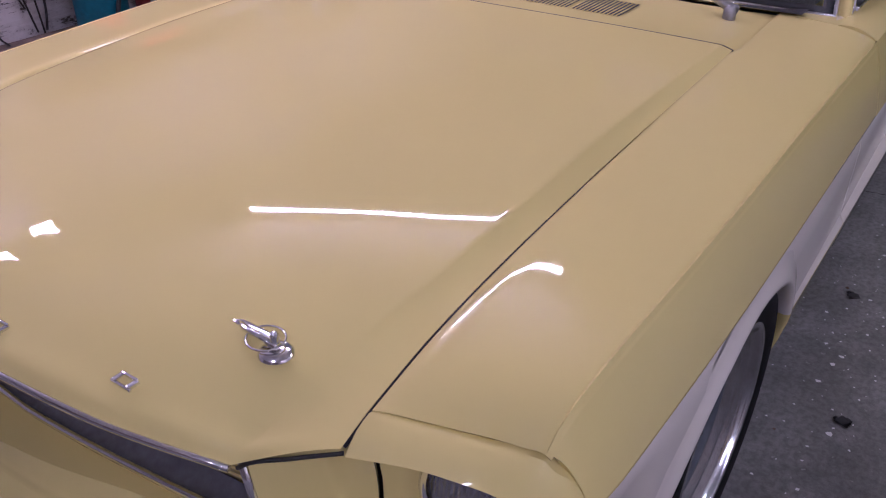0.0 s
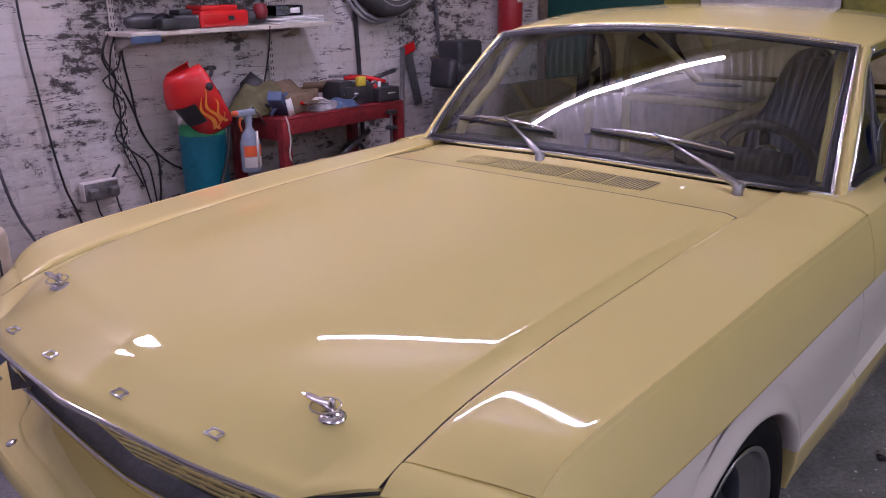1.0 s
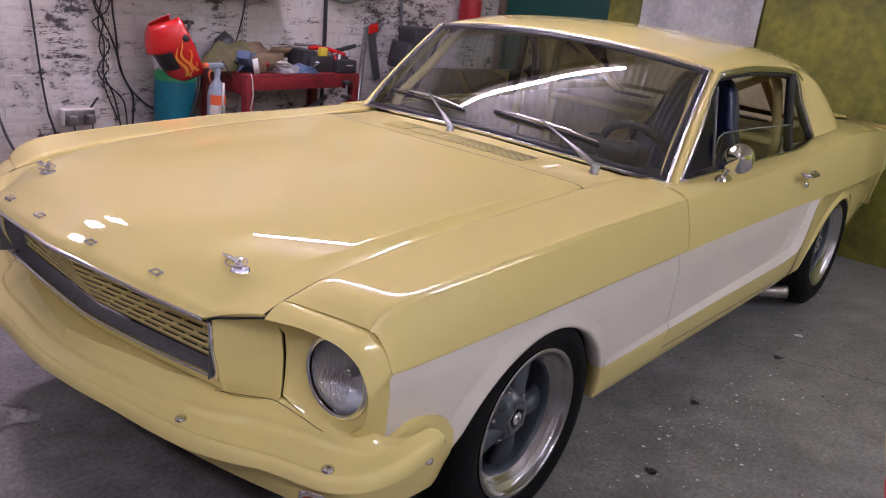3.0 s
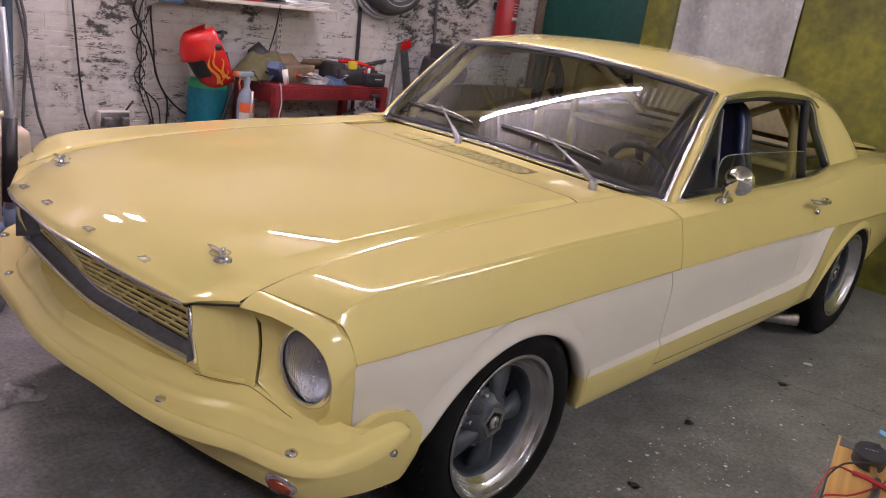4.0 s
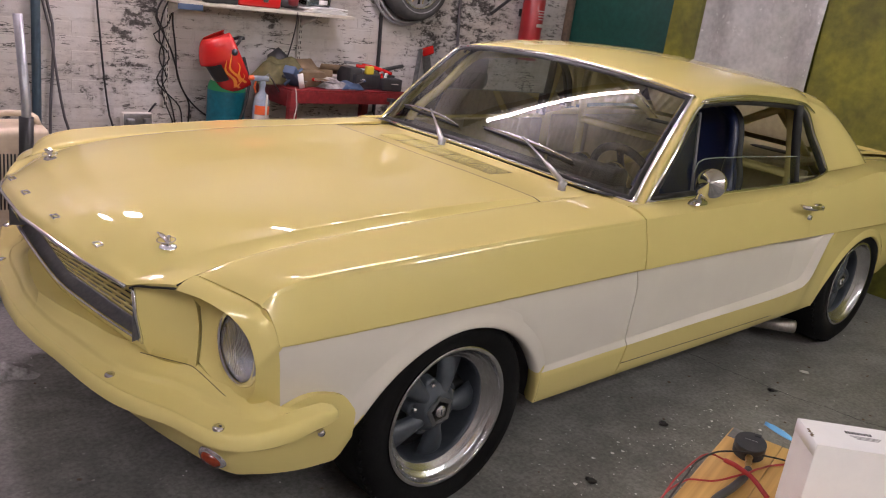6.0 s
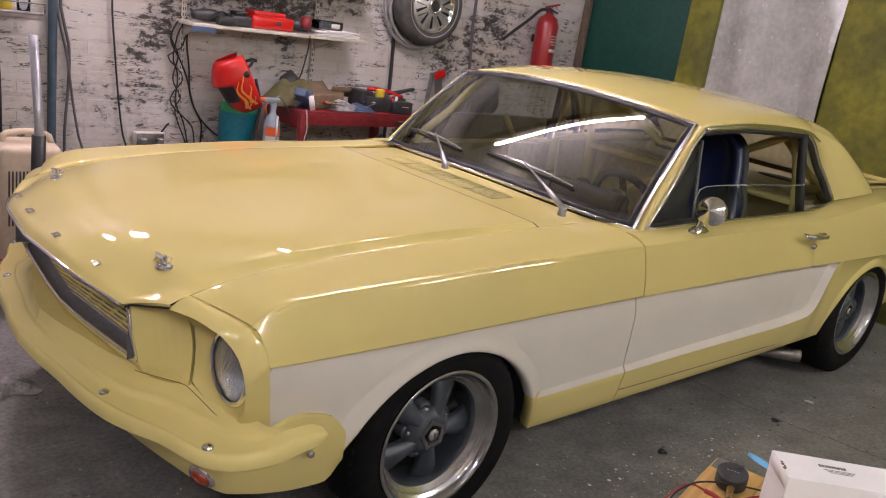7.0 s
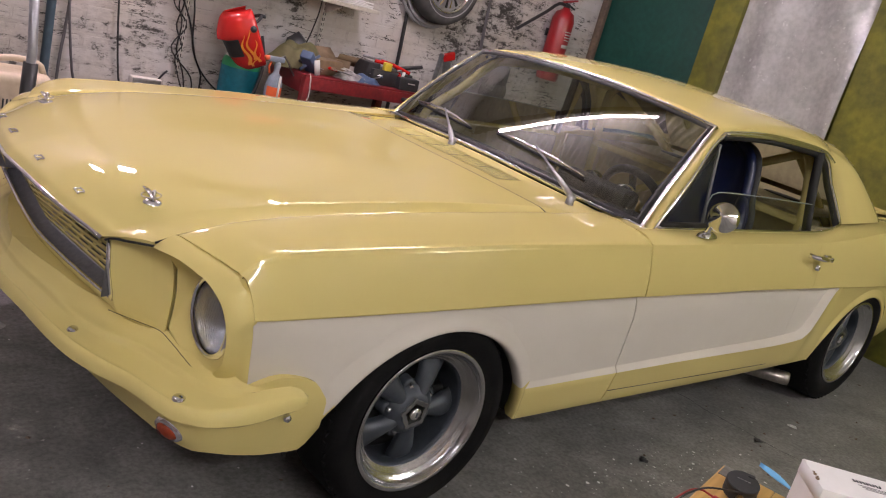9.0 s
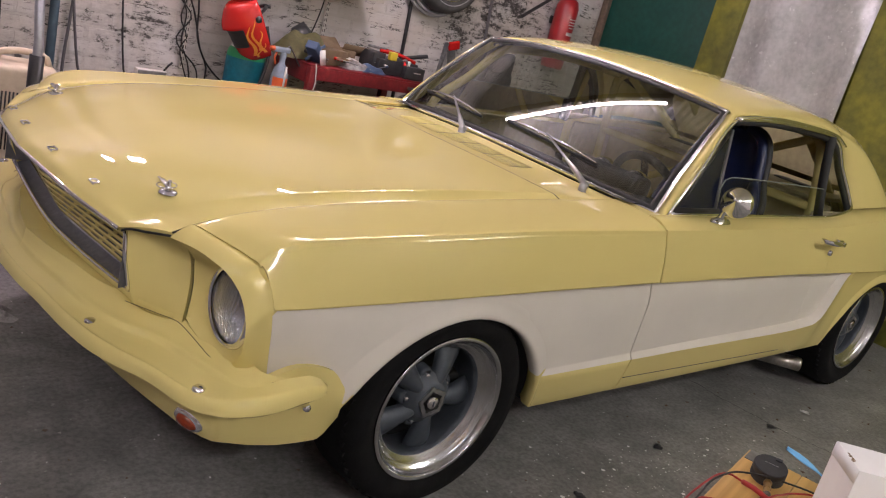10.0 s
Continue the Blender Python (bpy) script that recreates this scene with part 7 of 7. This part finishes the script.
# ---------------------------------------------------------------- heater, jack, rag
ht = thing("portable_heater", "beige plastic portable heater with carrying handle", "heater", (-0.40, 1.78, 0.0), rz=-6)
part("case", box(0.27, 0.26, 0.58, (0, 0, 0.31), 0.035, 4), M_BEIGE, ht)
for k in range(13):
    part("vent_slot", box(0.007, 0.004, 0.26, (-0.09 + 0.015 * k, -0.1305, 0.36), 0.001, 1), M_SEAL, ht)
part("handle", tube([(-0.11, 0.0, 0.59), (-0.09, 0, 0.635), (0.0, 0, 0.65), (0.09, 0, 0.635), (0.11, 0, 0.59)], 0.015, 10, smooth_steps=14), M_BEIGE, ht)
part("foot", box(0.25, 0.24, 0.02, (0, 0, 0.01), 0.004), M_BLACK, ht)
tagged(link_mesh("air_hose", tube([(-0.62, 1.75, 0.45), (-0.64, 1.72, 0.58), (-0.58, 1.70, 0.60), (-0.55, 1.70, 0.5), (-0.60, 1.68, 0.35), (-0.66, 1.7, 0.02)], 0.020, 10, smooth_steps=26), M_GREYCABLE), "grey ribbed hose curled beside heater", "hose")
dk = thing("black_case", "black plastic tool case in shadow beside heater", "case", (-0.86, 1.82, 0.0))
part("body", box(0.34, 0.40, 0.40, (0, 0, 0.20), 0.02, 2), M_DARKITEM, dk)
part("lid", box(0.35, 0.41, 0.06, (0, 0, 0.43), 0.02, 2), M_BLACK, dk)
wr = thing("wall_rack", "small wire rack with bottles on wall", "rack", (-0.42, WY, 1.16))
part("board", box(0.36, 0.13, 0.012, (0, -0.07, 0), 0.003), M_STEEL, wr)
part("rail", tube([(-0.18, -0.13, 0.0), (-0.18, -0.13, 0.05), (0.18, -0.13, 0.05), (0.18, -0.13, 0.0)], 0.004, 6), M_STEEL, wr)
for dx, mt in ((-0.08, M_CLEAR), (0.02, M_YELLOWTAG), (0.10, M_CLEAR)):
    tagged(link_mesh("small_bottle", lathe([(0, 0.0), (0.03, 0.0), (0.032, 0.06), (0.015, 0.09), (0.013, 0.11), (0, 0.11)], sides=16, at=(-0.42 + dx, WY - 0.07, 1.1665)), mt), "small plastic bottle standing on wire rack", "bottle", group="rack bottles")

jk = thing("trolley_jack", "red trolley jack with upright grey handle", "jack", (-0.47, 1.42, 0.0), rz=40)
for sy in (-0.09, 0.09):
    part("side_plate", box(0.50, 0.012, 0.10, (-0.05, sy, 0.10), 0.006, rot=Matrix.Rotation(radians(6), 4, "Y")), M_REDEXT, jk)
    for sx in (-0.28, 0.14):
        part("wheel", lathe([(0, -0.02), (0.045, -0.02), (0.05, -0.012), (0.05, 0.012), (0.045, 0.02), (0, 0.02)], "y", 20, (sx, sy * 1.25, 0.05)), M_STEEL, jk)
    for q in range(3):
        part("bolt", lathe([(0, -0.014), (0.012, -0.012), (0.014, 0.0), (0, 0.008)], "y", 6, (-0.20 + 0.14 * q, sy + (0.008 if sy > 0 else -0.008), 0.11)), M_STEEL, jk)
part("lift_arm", box(0.30, 0.10, 0.05, (-0.16, 0, 0.15), 0.01, rot=Matrix.Rotation(radians(10), 4, "Y")), M_REDEXT, jk)
part("saddle", lathe([(0, 0.0), (0.045, 0.0), (0.05, 0.02), (0.04, 0.025), (0, 0.012)], sides=20, at=(-0.30, 0, 0.185)), M_STEEL, jk)
part("yoke", box(0.11, 0.14, 0.12, (0.06, 0, 0.19), 0.02, 2), M_BLUEGREY, jk)
part("socket_arm", tube([(0.05, 0, 0.20), (0.03, 0, 0.33)], 0.028, 12), M_BLUEGREY, jk)
part("handle", tube([(0.03, 0, 0.30), (0.04, 0.0, 0.75), (0.05, 0.04, 1.12)], 0.019, 14), M_GREYTUBE, jk)
part("foam_sleeve", tube([(0.031, 0, 0.36), (0.039, 0.0, 0.70)], 0.029, 16), M_BLACK, jk, "black foam sleeve")
tagged(link_mesh("floor_rag", (lambda b: (bmesh.ops.translate(b, vec=(-0.80, 0.50, 0.001), verts=b.verts), b)[1])(cloth(0.09, 0.06, 0.045, 21)), M_RAG), "dirty white rag crumpled on concrete floor", "rag")

# ---------------------------------------------------------------- wooden bench beside the camera
bn = thing("wooden_bench", "varnished pine bench top on dark legs", "bench", (-0.017, -1.652, 0.0), rz=13)
for k in range(4):
    part("plank", box(0.62, 0.0995, 0.033, (-0.31, -0.049 - 0.1 * k, 0.6845), 0.003, 2), M_WOOD, bn)
for sx in (-0.56, -0.06):
    for sy in (-0.35, -0.05):
        part("leg", box(0.045, 0.045, 0.668, (sx, sy, 0.334), 0.004), M_RAWWOOD, bn)
part("corner_plate", box(0.046, 0.030, 0.0016, (-0.026, -0.018, 0.7018), 0.0005), M_STEEL, bn, "thin worn steel corner plate")
gg = thing("pressure_gauge", "black rubber pressure gauge with brass hose fitting", "gauge", (-0.098, -1.728, 0.7012), rz=22)
gg.scale = (0.9, 0.9, 0.9)
lean = Matrix.Translation((0, 0, 0.007)) @ Matrix.Rotation(radians(-12), 4, "Y")


def leaning(bm):
    bmesh.ops.transform(bm, matrix=lean, verts=bm.verts)
    return bm


boot = part("boot", leaning(lathe([(0, 0.0), (0.0310, 0.0), (0.0325, 0.0015), (0.0325, 0.0155), (0.0318, 0.0165), (0.0325, 0.0175), (0.0325, 0.0290), (0.0312, 0.0305), (0, 0.0305)], sides=48)), M_GAUGE, gg)
sharp(boot, 40)
part("lug", leaning(box(0.008, 0.013, 0.004, (0.024, -0.011, 0.0318), 0.0015)), M_GAUGE, gg)
for k in range(4):
    part("print_bar", leaning(box(0.0022, 0.0052, 0.0005, (0.004, -0.0105 + 0.0070 * k, 0.0307))), M_STEEL, gg)
for k, (r0, x0, x1) in enumerate(((0.0080, -0.028, -0.044), (0.0064, -0.044, -0.050), (0.0074, -0.050, -0.063), (0.0062, -0.063, -0.086))):
    fit = part("fitting", tube([(x0, -0.004 - 0.07 * (-0.028 - x0), 0.0145 + 0.05 * (x0 + 0.028)), (x1, -0.004 - 0.07 * (-0.028 - x1), 0.0145 + 0.05 * (x1 + 0.028))], r0, 6 if k in (0, 2) else 14), M_BRASS, gg, "brass hose fitting")
    sharp(fit, 30)
part("hose", tube([(-0.082, -0.009, 0.011), (-0.112, -0.006, 0.0098), (-0.167, 0.008, 0.009), (-0.232, 0.031, 0.009), (-0.298, 0.046, 0.009)], 0.0082, 10, smooth_steps=14), M_DARKITEM, gg)
for nm, pts, r, mt, lb2 in (("test_lead", [(-0.4087, -1.7421, 0.7049), (-0.2897, -1.7123, 0.7132), (-0.2404, -1.703, 0.7207), (-0.1902, -1.7077, 0.7253), (-0.1399, -1.7328, 0.7244), (-0.1018, -1.7588, 0.7188), (-0.0683, -1.7858, 0.7132), (-0.0274, -1.8351, 0.7044)], 0.0018, M_CABLE, "thin black test lead looping over bench"),
                            ("test_lead", [(-0.4366, -1.7421, 0.7049), (-0.3018, -1.7049, 0.7132), (-0.2208, -1.6975, 0.7207), (-0.1967, -1.7077, 0.7225), (-0.192, -1.7291, 0.7207)], 0.0019, M_REDWIRE, "thin red test lead looping over bench"),
                            ("test_lead", [(-0.418, -1.7328, 0.7049), (-0.3417, -1.717, 0.7067), (-0.2999, -1.717, 0.7076), (-0.259, -1.744, 0.7076), (-0.2115, -1.7719, 0.7207), (-0.1781, -1.7774, 0.7207), (-0.113, -1.7737, 0.7067), (-0.0683, -1.7867, 0.7044), (-0.0274, -1.8165, 0.7044)], 0.0019, M_REDWIRE, "red test lead lying across bench"),
                            ("test_probe", [(-0.192, -1.7291, 0.7207), (-0.1976, -1.7561, 0.7244), (-0.2032, -1.7802, 0.7244), (-0.2125, -1.8286, 0.7067)], 0.0046, M_REDWIRE, "red meter probe lying on bench")):
    tagged(link_mesh(nm, tube(pts, r, 8, smooth_steps=30), mt), lb2, "test lead", group="test leads")
wb = thing("white_carton", "white cardboard carton standing on pine bench", "box", (-0.306, -1.872, 0.7015), rz=-45)
part("carton", box(0.224, 0.080, 0.211, (0.112, -0.040, 0.1055), 0.0012, 2), M_PAPER, wb, smooth=False)
part("flap_edge", box(0.0006, 0.079, 0.020, (-0.0004, -0.040, 0.2005)), M_PAPER, wb)
rng = random.Random(14)
for k in range(6):
    part("tape_tear", box(rng.uniform(0.003, 0.007), rng.uniform(0.002, 0.005), 0.0005, (0.001 + 0.004 * rng.random(), -0.034 - 0.004 * k, 0.2112), rot=Matrix.Rotation(rng.uniform(0, 3), 4, "Z")), M_CARDBOARD, wb, "torn brown tape left on carton")
for k in range(9):
    part("print_bar", box(0.0030, 0.0072, 0.0005, (0.064 + 0.0047 * k, -0.026, 0.2112), rot=Matrix.Rotation(0.25 * math.sin(3 * k), 4, "Z")), M_DARKITEM, wb)
for k in range(3):
    part("print_line", box(0.047 - 0.007 * k, 0.0013, 0.0005, (0.090, -0.036 - 0.0039 * k, 0.2112)), M_STEEL, wb)
# a limp strip of blue paper, one end propped up
spine = path_fn([(-0.036, -1.720, 0.747), (-0.012, -1.755, 0.734), (0.000, -1.797, 0.716), (0.004, -1.835, 0.7035)])
bp_rows = []
for i in range(15):
    k = i / 14
    wide = 0.024 * min(1, 0.12 + 3.2 * k) + 0.002 * math.sin(9 * k + 1)
    bp_rows.append([spine(k) + Vector((0.78, 0.60, -0.15)) * (wide * v) + Vector((0, 0, 0.003 * math.cos(3.1 * v + 2 * k) + 0.0015 * math.sin(11 * k + 4 * v) + 0.003)) for v in [-1 + 2 * j / 10 for j in range(11)]])
bpp = solid(orient(grid(bp_rows), (0, 0, 1)), 0.0012)
tagged(link_mesh("blue_paper", bpp, M_BLUEPAPER), "folded light blue paper on pine bench", "paper")

# ---------------------------------------------------------------- shell of the garage
CX, CYM = (ROOM_X0 + ROOM_X1) / 2, (ROOM_Y0 + ROOM_Y1) / 2
floor = tagged(link_mesh("floor", box(ROOM_X1 - ROOM_X0, ROOM_Y1 - ROOM_Y0, 0.1, (CX, CYM, -0.05)), M_CONCRETE, smooth=False), "worn grey concrete floor with paint flecks", "floor", kind="structure")
side = wall("wall_side", ROOM_X1 - ROOM_X0 + 0.5, 0.25, ROOM_Z, (CX, ROOM_Y1 + 0.125, ROOM_Z / 2), M_MORTAR, "whitewashed brick wall with soot and flaking paint")
wall("wall_end", 0.25, ROOM_Y1 - ROOM_Y0, ROOM_Z, (ROOM_X1 + 0.125, CYM, ROOM_Z / 2), M_OLIVE, "end wall of painted boards")
wall("wall_front", 0.25, ROOM_Y1 - ROOM_Y0, ROOM_Z, (ROOM_X0 - 0.125, CYM, ROOM_Z / 2), M_UNSEENWALL, "unseen front wall, kept dark to cut bounced light")
# out of view; its white is chosen to throw light back on the car's side
wall("wall_near", ROOM_X1 - ROOM_X0 + 0.5, 0.25, ROOM_Z, (CX, ROOM_Y0 - 0.125, ROOM_Z / 2), M_MORTAR, "unseen near wall, white to bounce light on the car")

# corrugated metal ceiling
rows = []
RIB_TURN = radians(22)   # the sheets lie askew to the walls, square to the overhead tube
for i in range(1501):
    v = lerp(-6.6, 4.4, i / 1500)
    z = ROOM_Z - 0.034 + 0.029 * math.tanh(2.4 * math.sin(2 * math.pi * v / 0.074))
    rows.append([Vector((u * math.cos(RIB_TURN) - v * math.sin(RIB_TURN), u * math.sin(RIB_TURN) + v * math.cos(RIB_TURN), z)) for u in (-6.6, 5.4)])
ceil_bm = orient(grid(rows), (0, 0, -1))
for co, no in (((ROOM_X0 - 0.1, 0, 0), (-1, 0, 0)), ((ROOM_X1 + 0.1, 0, 0), (1, 0, 0)), ((0, ROOM_Y0 - 0.1, 0), (0, -1, 0)), ((0, ROOM_Y1 + 0.1, 0), (0, 1, 0))):
    bmesh.ops.bisect_plane(ceil_bm, geom=ceil_bm.verts[:] + ceil_bm.edges[:] + ceil_bm.faces[:], plane_co=co, plane_no=no, clear_outer=True)
ceil_bm = box(ROOM_X1 - ROOM_X0 + 0.5, ROOM_Y1 - ROOM_Y0 + 0.5, 0.06, (CX, CYM, ROOM_Z + 0.06), bm=ceil_bm)
tagged(link_mesh("ceiling", ceil_bm, M_CEIL), "pale corrugated metal ceiling", "ceiling", kind="structure")


# lamps
def tube_light(a, b, watts, tint, shade=0):
    a, b = Vector(a), Vector(b)
    t = thing("tube_light", "ceiling batten with a bright fluorescent tube", "lamp", (a + b) / 2, group="tube lights")
    d = (b - a).normalized()
    up = Vector((0, 0, 1))
    m = (a + b) / 2
    ang = math.degrees(math.atan2(d.y, d.x))
    L = (b - a).length
    body = box(L + 0.06, 0.06, 0.05, (0, 0.046 * shade, 0.05 - 0.02 * shade), 0.006)
    bmesh.ops.transform(body, matrix=Matrix.Rotation(radians(ang), 4, "Z"), verts=body.verts)
    part("batten", body, M_OFFWHITE, t)
    tb = lathe([(0, -L / 2), (0.015, -L / 2), (0.015, L / 2), (0, L / 2)], "x", 16)
    bmesh.ops.transform(tb, matrix=Matrix.Rotation(radians(ang), 4, "Z"), verts=tb.verts)
    part("tube", tb, glow("tube_glow", tint, watts), t, "glowing fluorescent tube")
    # added lip that keeps the tube's light off one side of the ceiling
    if shade:
        lip = box(L + 0.06, 0.003, 0.050, (0, shade * 0.014, 0.040), 0.001)
        bmesh.ops.transform(lip, matrix=Matrix.Rotation(radians(ang), 4, "Z"), verts=lip.verts)
        part("shade_lip", lip, M_OFFWHITE, t)
    for e in (-1, 1):
        part("hanger", tube([d * (e * L * 0.4) + up * 0.04, d * (e * L * 0.4) + up * (ROOM_Z - m.z)], 0.005, 6), M_STEEL, t)
        part("end_cap", box(0.03, 0.04, 0.05, d * (e * (L / 2 + 0.012)) + up * 0.012, 0.004, rot=Matrix.Rotation(radians(ang), 4, "Z")), M_OFFWHITE, t)
    return t


def flood(at, target, strength, tint):
    f = new("flood_light")
    tagged(f, "square LED flood light fixed high up", "lamp", "flood lights")
    f.matrix_world = look(at, target)
    part("housing", box(0.19, 0.155, 0.05, (0, 0, 0.03), 0.01), M_BLACK, f)
    part("panel", box(0.155, 0.12, 0.006, (0, 0, 0.002), 0.001), glow("flood_glow", tint, strength), f, "glowing LED panel")
    part("bracket", tube([(-0.095, 0, 0.03), (-0.095, 0, 0.12), (0.095, 0, 0.12), (0.095, 0, 0.03)], 0.006, 6), M_STEEL, f)
    return f


TUBE_Z = 2.52
PINK = (1.0, 0.89, 0.87)
ROSE = (1.0, 0.76, 0.81)
WARM = (1.0, 0.84, 0.85)
COOL = (1.0, 0.93, 0.85)
tube_light((0.74, 1.50, TUBE_Z + 0.022), (1.32, 0.06, TUBE_Z + 0.022), 310, WARM, shade=1)
tube_light((-2.1, -3.7, TUBE_Z), (-0.5, -3.7, TUBE_Z), 320, COOL)
tube_light((1.9, -3.3, TUBE_Z), (3.5, -3.3, TUBE_Z), 310, COOL)
# unseen tube, added to brighten the nose, bumper and front floor
tube_light((-2.8, -1.9, TUBE_Z), (-2.8, -0.4, TUBE_Z), 205, PINK)
flood((-0.62, ROOM_Y1 - 0.16, 2.35), (-2.0, 0.2, 0.0), 345, ROSE)
flood((-0.17, ROOM_Y1 - 0.16, 2.30), (-1.6, 0.2, 0.0), 345, ROSE)

# unseen beam, added to darken the ceiling behind the main tube
beam = box(0.09, 2.4, 0.10, (0, 0, 0), 0.004)
bmesh.ops.transform(beam, matrix=pose(1.03 + 0.105, 0.78 + 0.042, ROOM_Z - 0.06, 0, 0, 22), verts=beam.verts)
tagged(link_mesh("shade_beam", beam, M_RAWWOOD), "unseen timber beam added to shade the tube's far side", "beam", kind="structure")

# end wall panels
tagged(link_mesh("green_panel", box(0.03, 0.955, ROOM_Z, (ROOM_X1 - 0.015, 1.7155, ROOM_Z / 2), 0.003), M_GREEN), "dark green painted sheet on end wall", "panel", kind="structure")
tagged(link_mesh("timber_post", box(0.04, 0.055, ROOM_Z, (ROOM_X1 - 0.055, ROOM_Y1 - 0.040, ROOM_Z / 2), 0.004), M_RAWWOOD), "bare timber post in wall corner", "post", kind="structure")
tagged(link_mesh("olive_post", box(0.07, 0.232, ROOM_Z, (ROOM_X1 - 0.035, 1.120, ROOM_Z / 2), 0.004), M_OLIVE), "olive-green painted post", "post", kind="structure")
rng = random.Random(5)
ps = [(rng.uniform(3, 9), rng.uniform(-3, 3), rng.uniform(0, 6), rng.uniform(0.004, 0.012)) for _ in range(9)]
rows = []
for i in range(61):
    y = lerp(1.003, 0.150, i / 60)
    rows.append([Vector((ROOM_X1 - 0.03 + sum(a * math.sin(ky * y * 3 + kz * z * 1.6 + p) for ky, kz, p, a in ps) * 0.6, y, z)) for z in [ROOM_Z * j / 70 for j in range(71)]])
tagged(link_mesh("plastic_sheet", orient(grid(rows), (-1, 0, 0)), M_PLASTIC_SHEET), "wrinkled milky plastic sheeting", "sheeting", kind="structure")
tagged(link_mesh("olive_board", box(0.03, 2.6, ROOM_Z, (ROOM_X1 - 0.015, -1.152, ROOM_Z / 2), 0.003), M_OLIVE), "olive-green painted board wall", "board", kind="structure")

# floor joint and litter
rng = random.Random(31)
joint = path_fn([(1.80, -0.20, 0), (1.823, -0.383, 0), (1.85, -0.759, 0), (1.867, -0.924, 0), (1.926, -1.185, 0), (2.02, -1.50, 0), (2.20, -2.0, 0)])
bm = bmesh.new()
prev = None
for i in range(111):
    p = joint(i / 110) + Vector((rng.uniform(-0.005, 0.005) + 0.006 * math.sin(i * 0.35), 0, 0))
    w = rng.uniform(0.0008, 0.0032)
    pair = [bm.verts.new((p.x - w, p.y, 0.0012)), bm.verts.new((p.x + w, p.y + 0.001, 0.0012))]
    if prev:
        bm.faces.new((prev[0], prev[1], pair[1], pair[0]))
    prev = pair
tagged(link_mesh("floor_joint", orient(bm, (0, 0, 1)), M_SEAL, smooth=False), "thin dark crack in the concrete floor", "crack", kind="structure")
rng = random.Random(9)
bm = bmesh.new()
for k in range(520):
    cx, cy = (rng.gauss(0.95, 0.40), rng.gauss(-1.02, 0.13)) if k < 210 else (rng.uniform(-1.6, 3.6), rng.uniform(-2.2, 2.0))
    r = rng.uniform(0.0013, 0.0046) * (2.1 if rng.random() < 0.14 else 1)
    a0, m = rng.uniform(0, 6), rng.randint(4, 6)
    bm.faces.new([bm.verts.new((cx + r * rng.uniform(0.5, 1.2) * math.cos(a0 + 2 * math.pi * q / m), cy + r * rng.uniform(0.5, 1.2) * math.sin(a0 + 2 * math.pi * q / m), 0.0015 + rng.uniform(0, 0.0015))) for q in range(m)])
tagged(link_mesh("paint_flecks", bm, M_PAPER, smooth=False), "pale paint flecks scattered on the concrete", "flecks", kind="stuff")
bm = bmesh.new()
for k in range(160):
    cx, cy = rng.uniform(-1.4, 3.4), rng.uniform(-1.9, 1.9)
    r = rng.uniform(0.003, 0.009)
    a0 = rng.uniform(0, 6)
    vs = [bm.verts.new((cx + r * rng.uniform(0.4, 1.4) * math.cos(a0 + 2 * math.pi * q / 5), cy + r * rng.uniform(0.4, 1.4) * math.sin(a0 + 2 * math.pi * q / 5), 0.001)) for q in range(5)]
    top = bm.verts.new((cx, cy, rng.uniform(0.003, 0.007)))
    for q in range(5):
        bm.faces.new((vs[q], vs[(q + 1) % 5], top))
tagged(link_mesh("grit", bm, M_RAWWOOD, smooth=False), "dark grit and chips on the floor", "grit", kind="stuff")
for x, y, a in ((1.12, -0.90, 20), (0.55, -1.0, 70), (2.20, -0.95, 110), (1.85, -0.97, 150)):
    lf = cloth(0.011, 0.006, 0.005, int(a))
    bmesh.ops.transform(lf, matrix=pose(x, y, 0.001, 0, 0, a), verts=lf.verts)
    tagged(link_mesh("dry_leaf", lf, M_DARKITEM if a != 110 else M_PAPER), "dry curled leaf scrap on concrete", "leaf", group="floor scraps")

# ---------------------------------------------------------------- bricks of the side wall
rng = random.Random(2)
variants = []
for v in range(8):
    b = box(0.2205, 0.018, 0.0705, (0, 0, 0), 0.0)
    bmesh.ops.bevel(b, geom=b.edges[:], offset=0.0075, segments=2, affect="EDGES")
    for q in b.verts:
        q.co += Vector((rng.uniform(-1, 1) * 0.0022, rng.uniform(-1, 1) * 0.0012, rng.uniform(-1, 1) * 0.0022))
    me = bpy.data.meshes.new("brick")
    b.to_mesh(me)
    b.free()
    me.materials.append(M_BRICK)
    variants.append(me)
rest = bmesh.new()
count = 0
for row in range(int(ROOM_Z / 0.0745)):
    z = 0.037 + row * 0.0745
    for col in range(-20, 20):
        x = col * 0.2245 + (0.112 if row % 2 else 0)
        if not ROOM_X0 + 0.15 < x < ROOM_X1 - 0.2:
            continue
        m = Matrix.Translation((x + rng.uniform(-0.002, 0.002), ROOM_Y1 + 0.0068 + rng.uniform(-0.0012, 0.0008), z + rng.uniform(-0.0025, 0.0025))) @ Matrix.Rotation(rng.uniform(-0.02, 0.02), 4, "Y")
        me = variants[rng.randrange(8)]
        if -0.75 < x < 3.0 and 0.52 < z < 1.72 and count < 300:
            o = new("brick", me)
            o.parent = side
            o.matrix_world = m
            count += 1
        elif x > -2.2:
            k = len(rest.verts)
            rest.from_mesh(me)
            rest.verts.ensure_lookup_table()
            for q in rest.verts[k:]:
                q.co = m @ q.co
brest = link_mesh("brick_field", rest, M_BRICK, side, smooth=False)
tagged(brest, "whitewashed bricks of the side wall", kind="stuff")
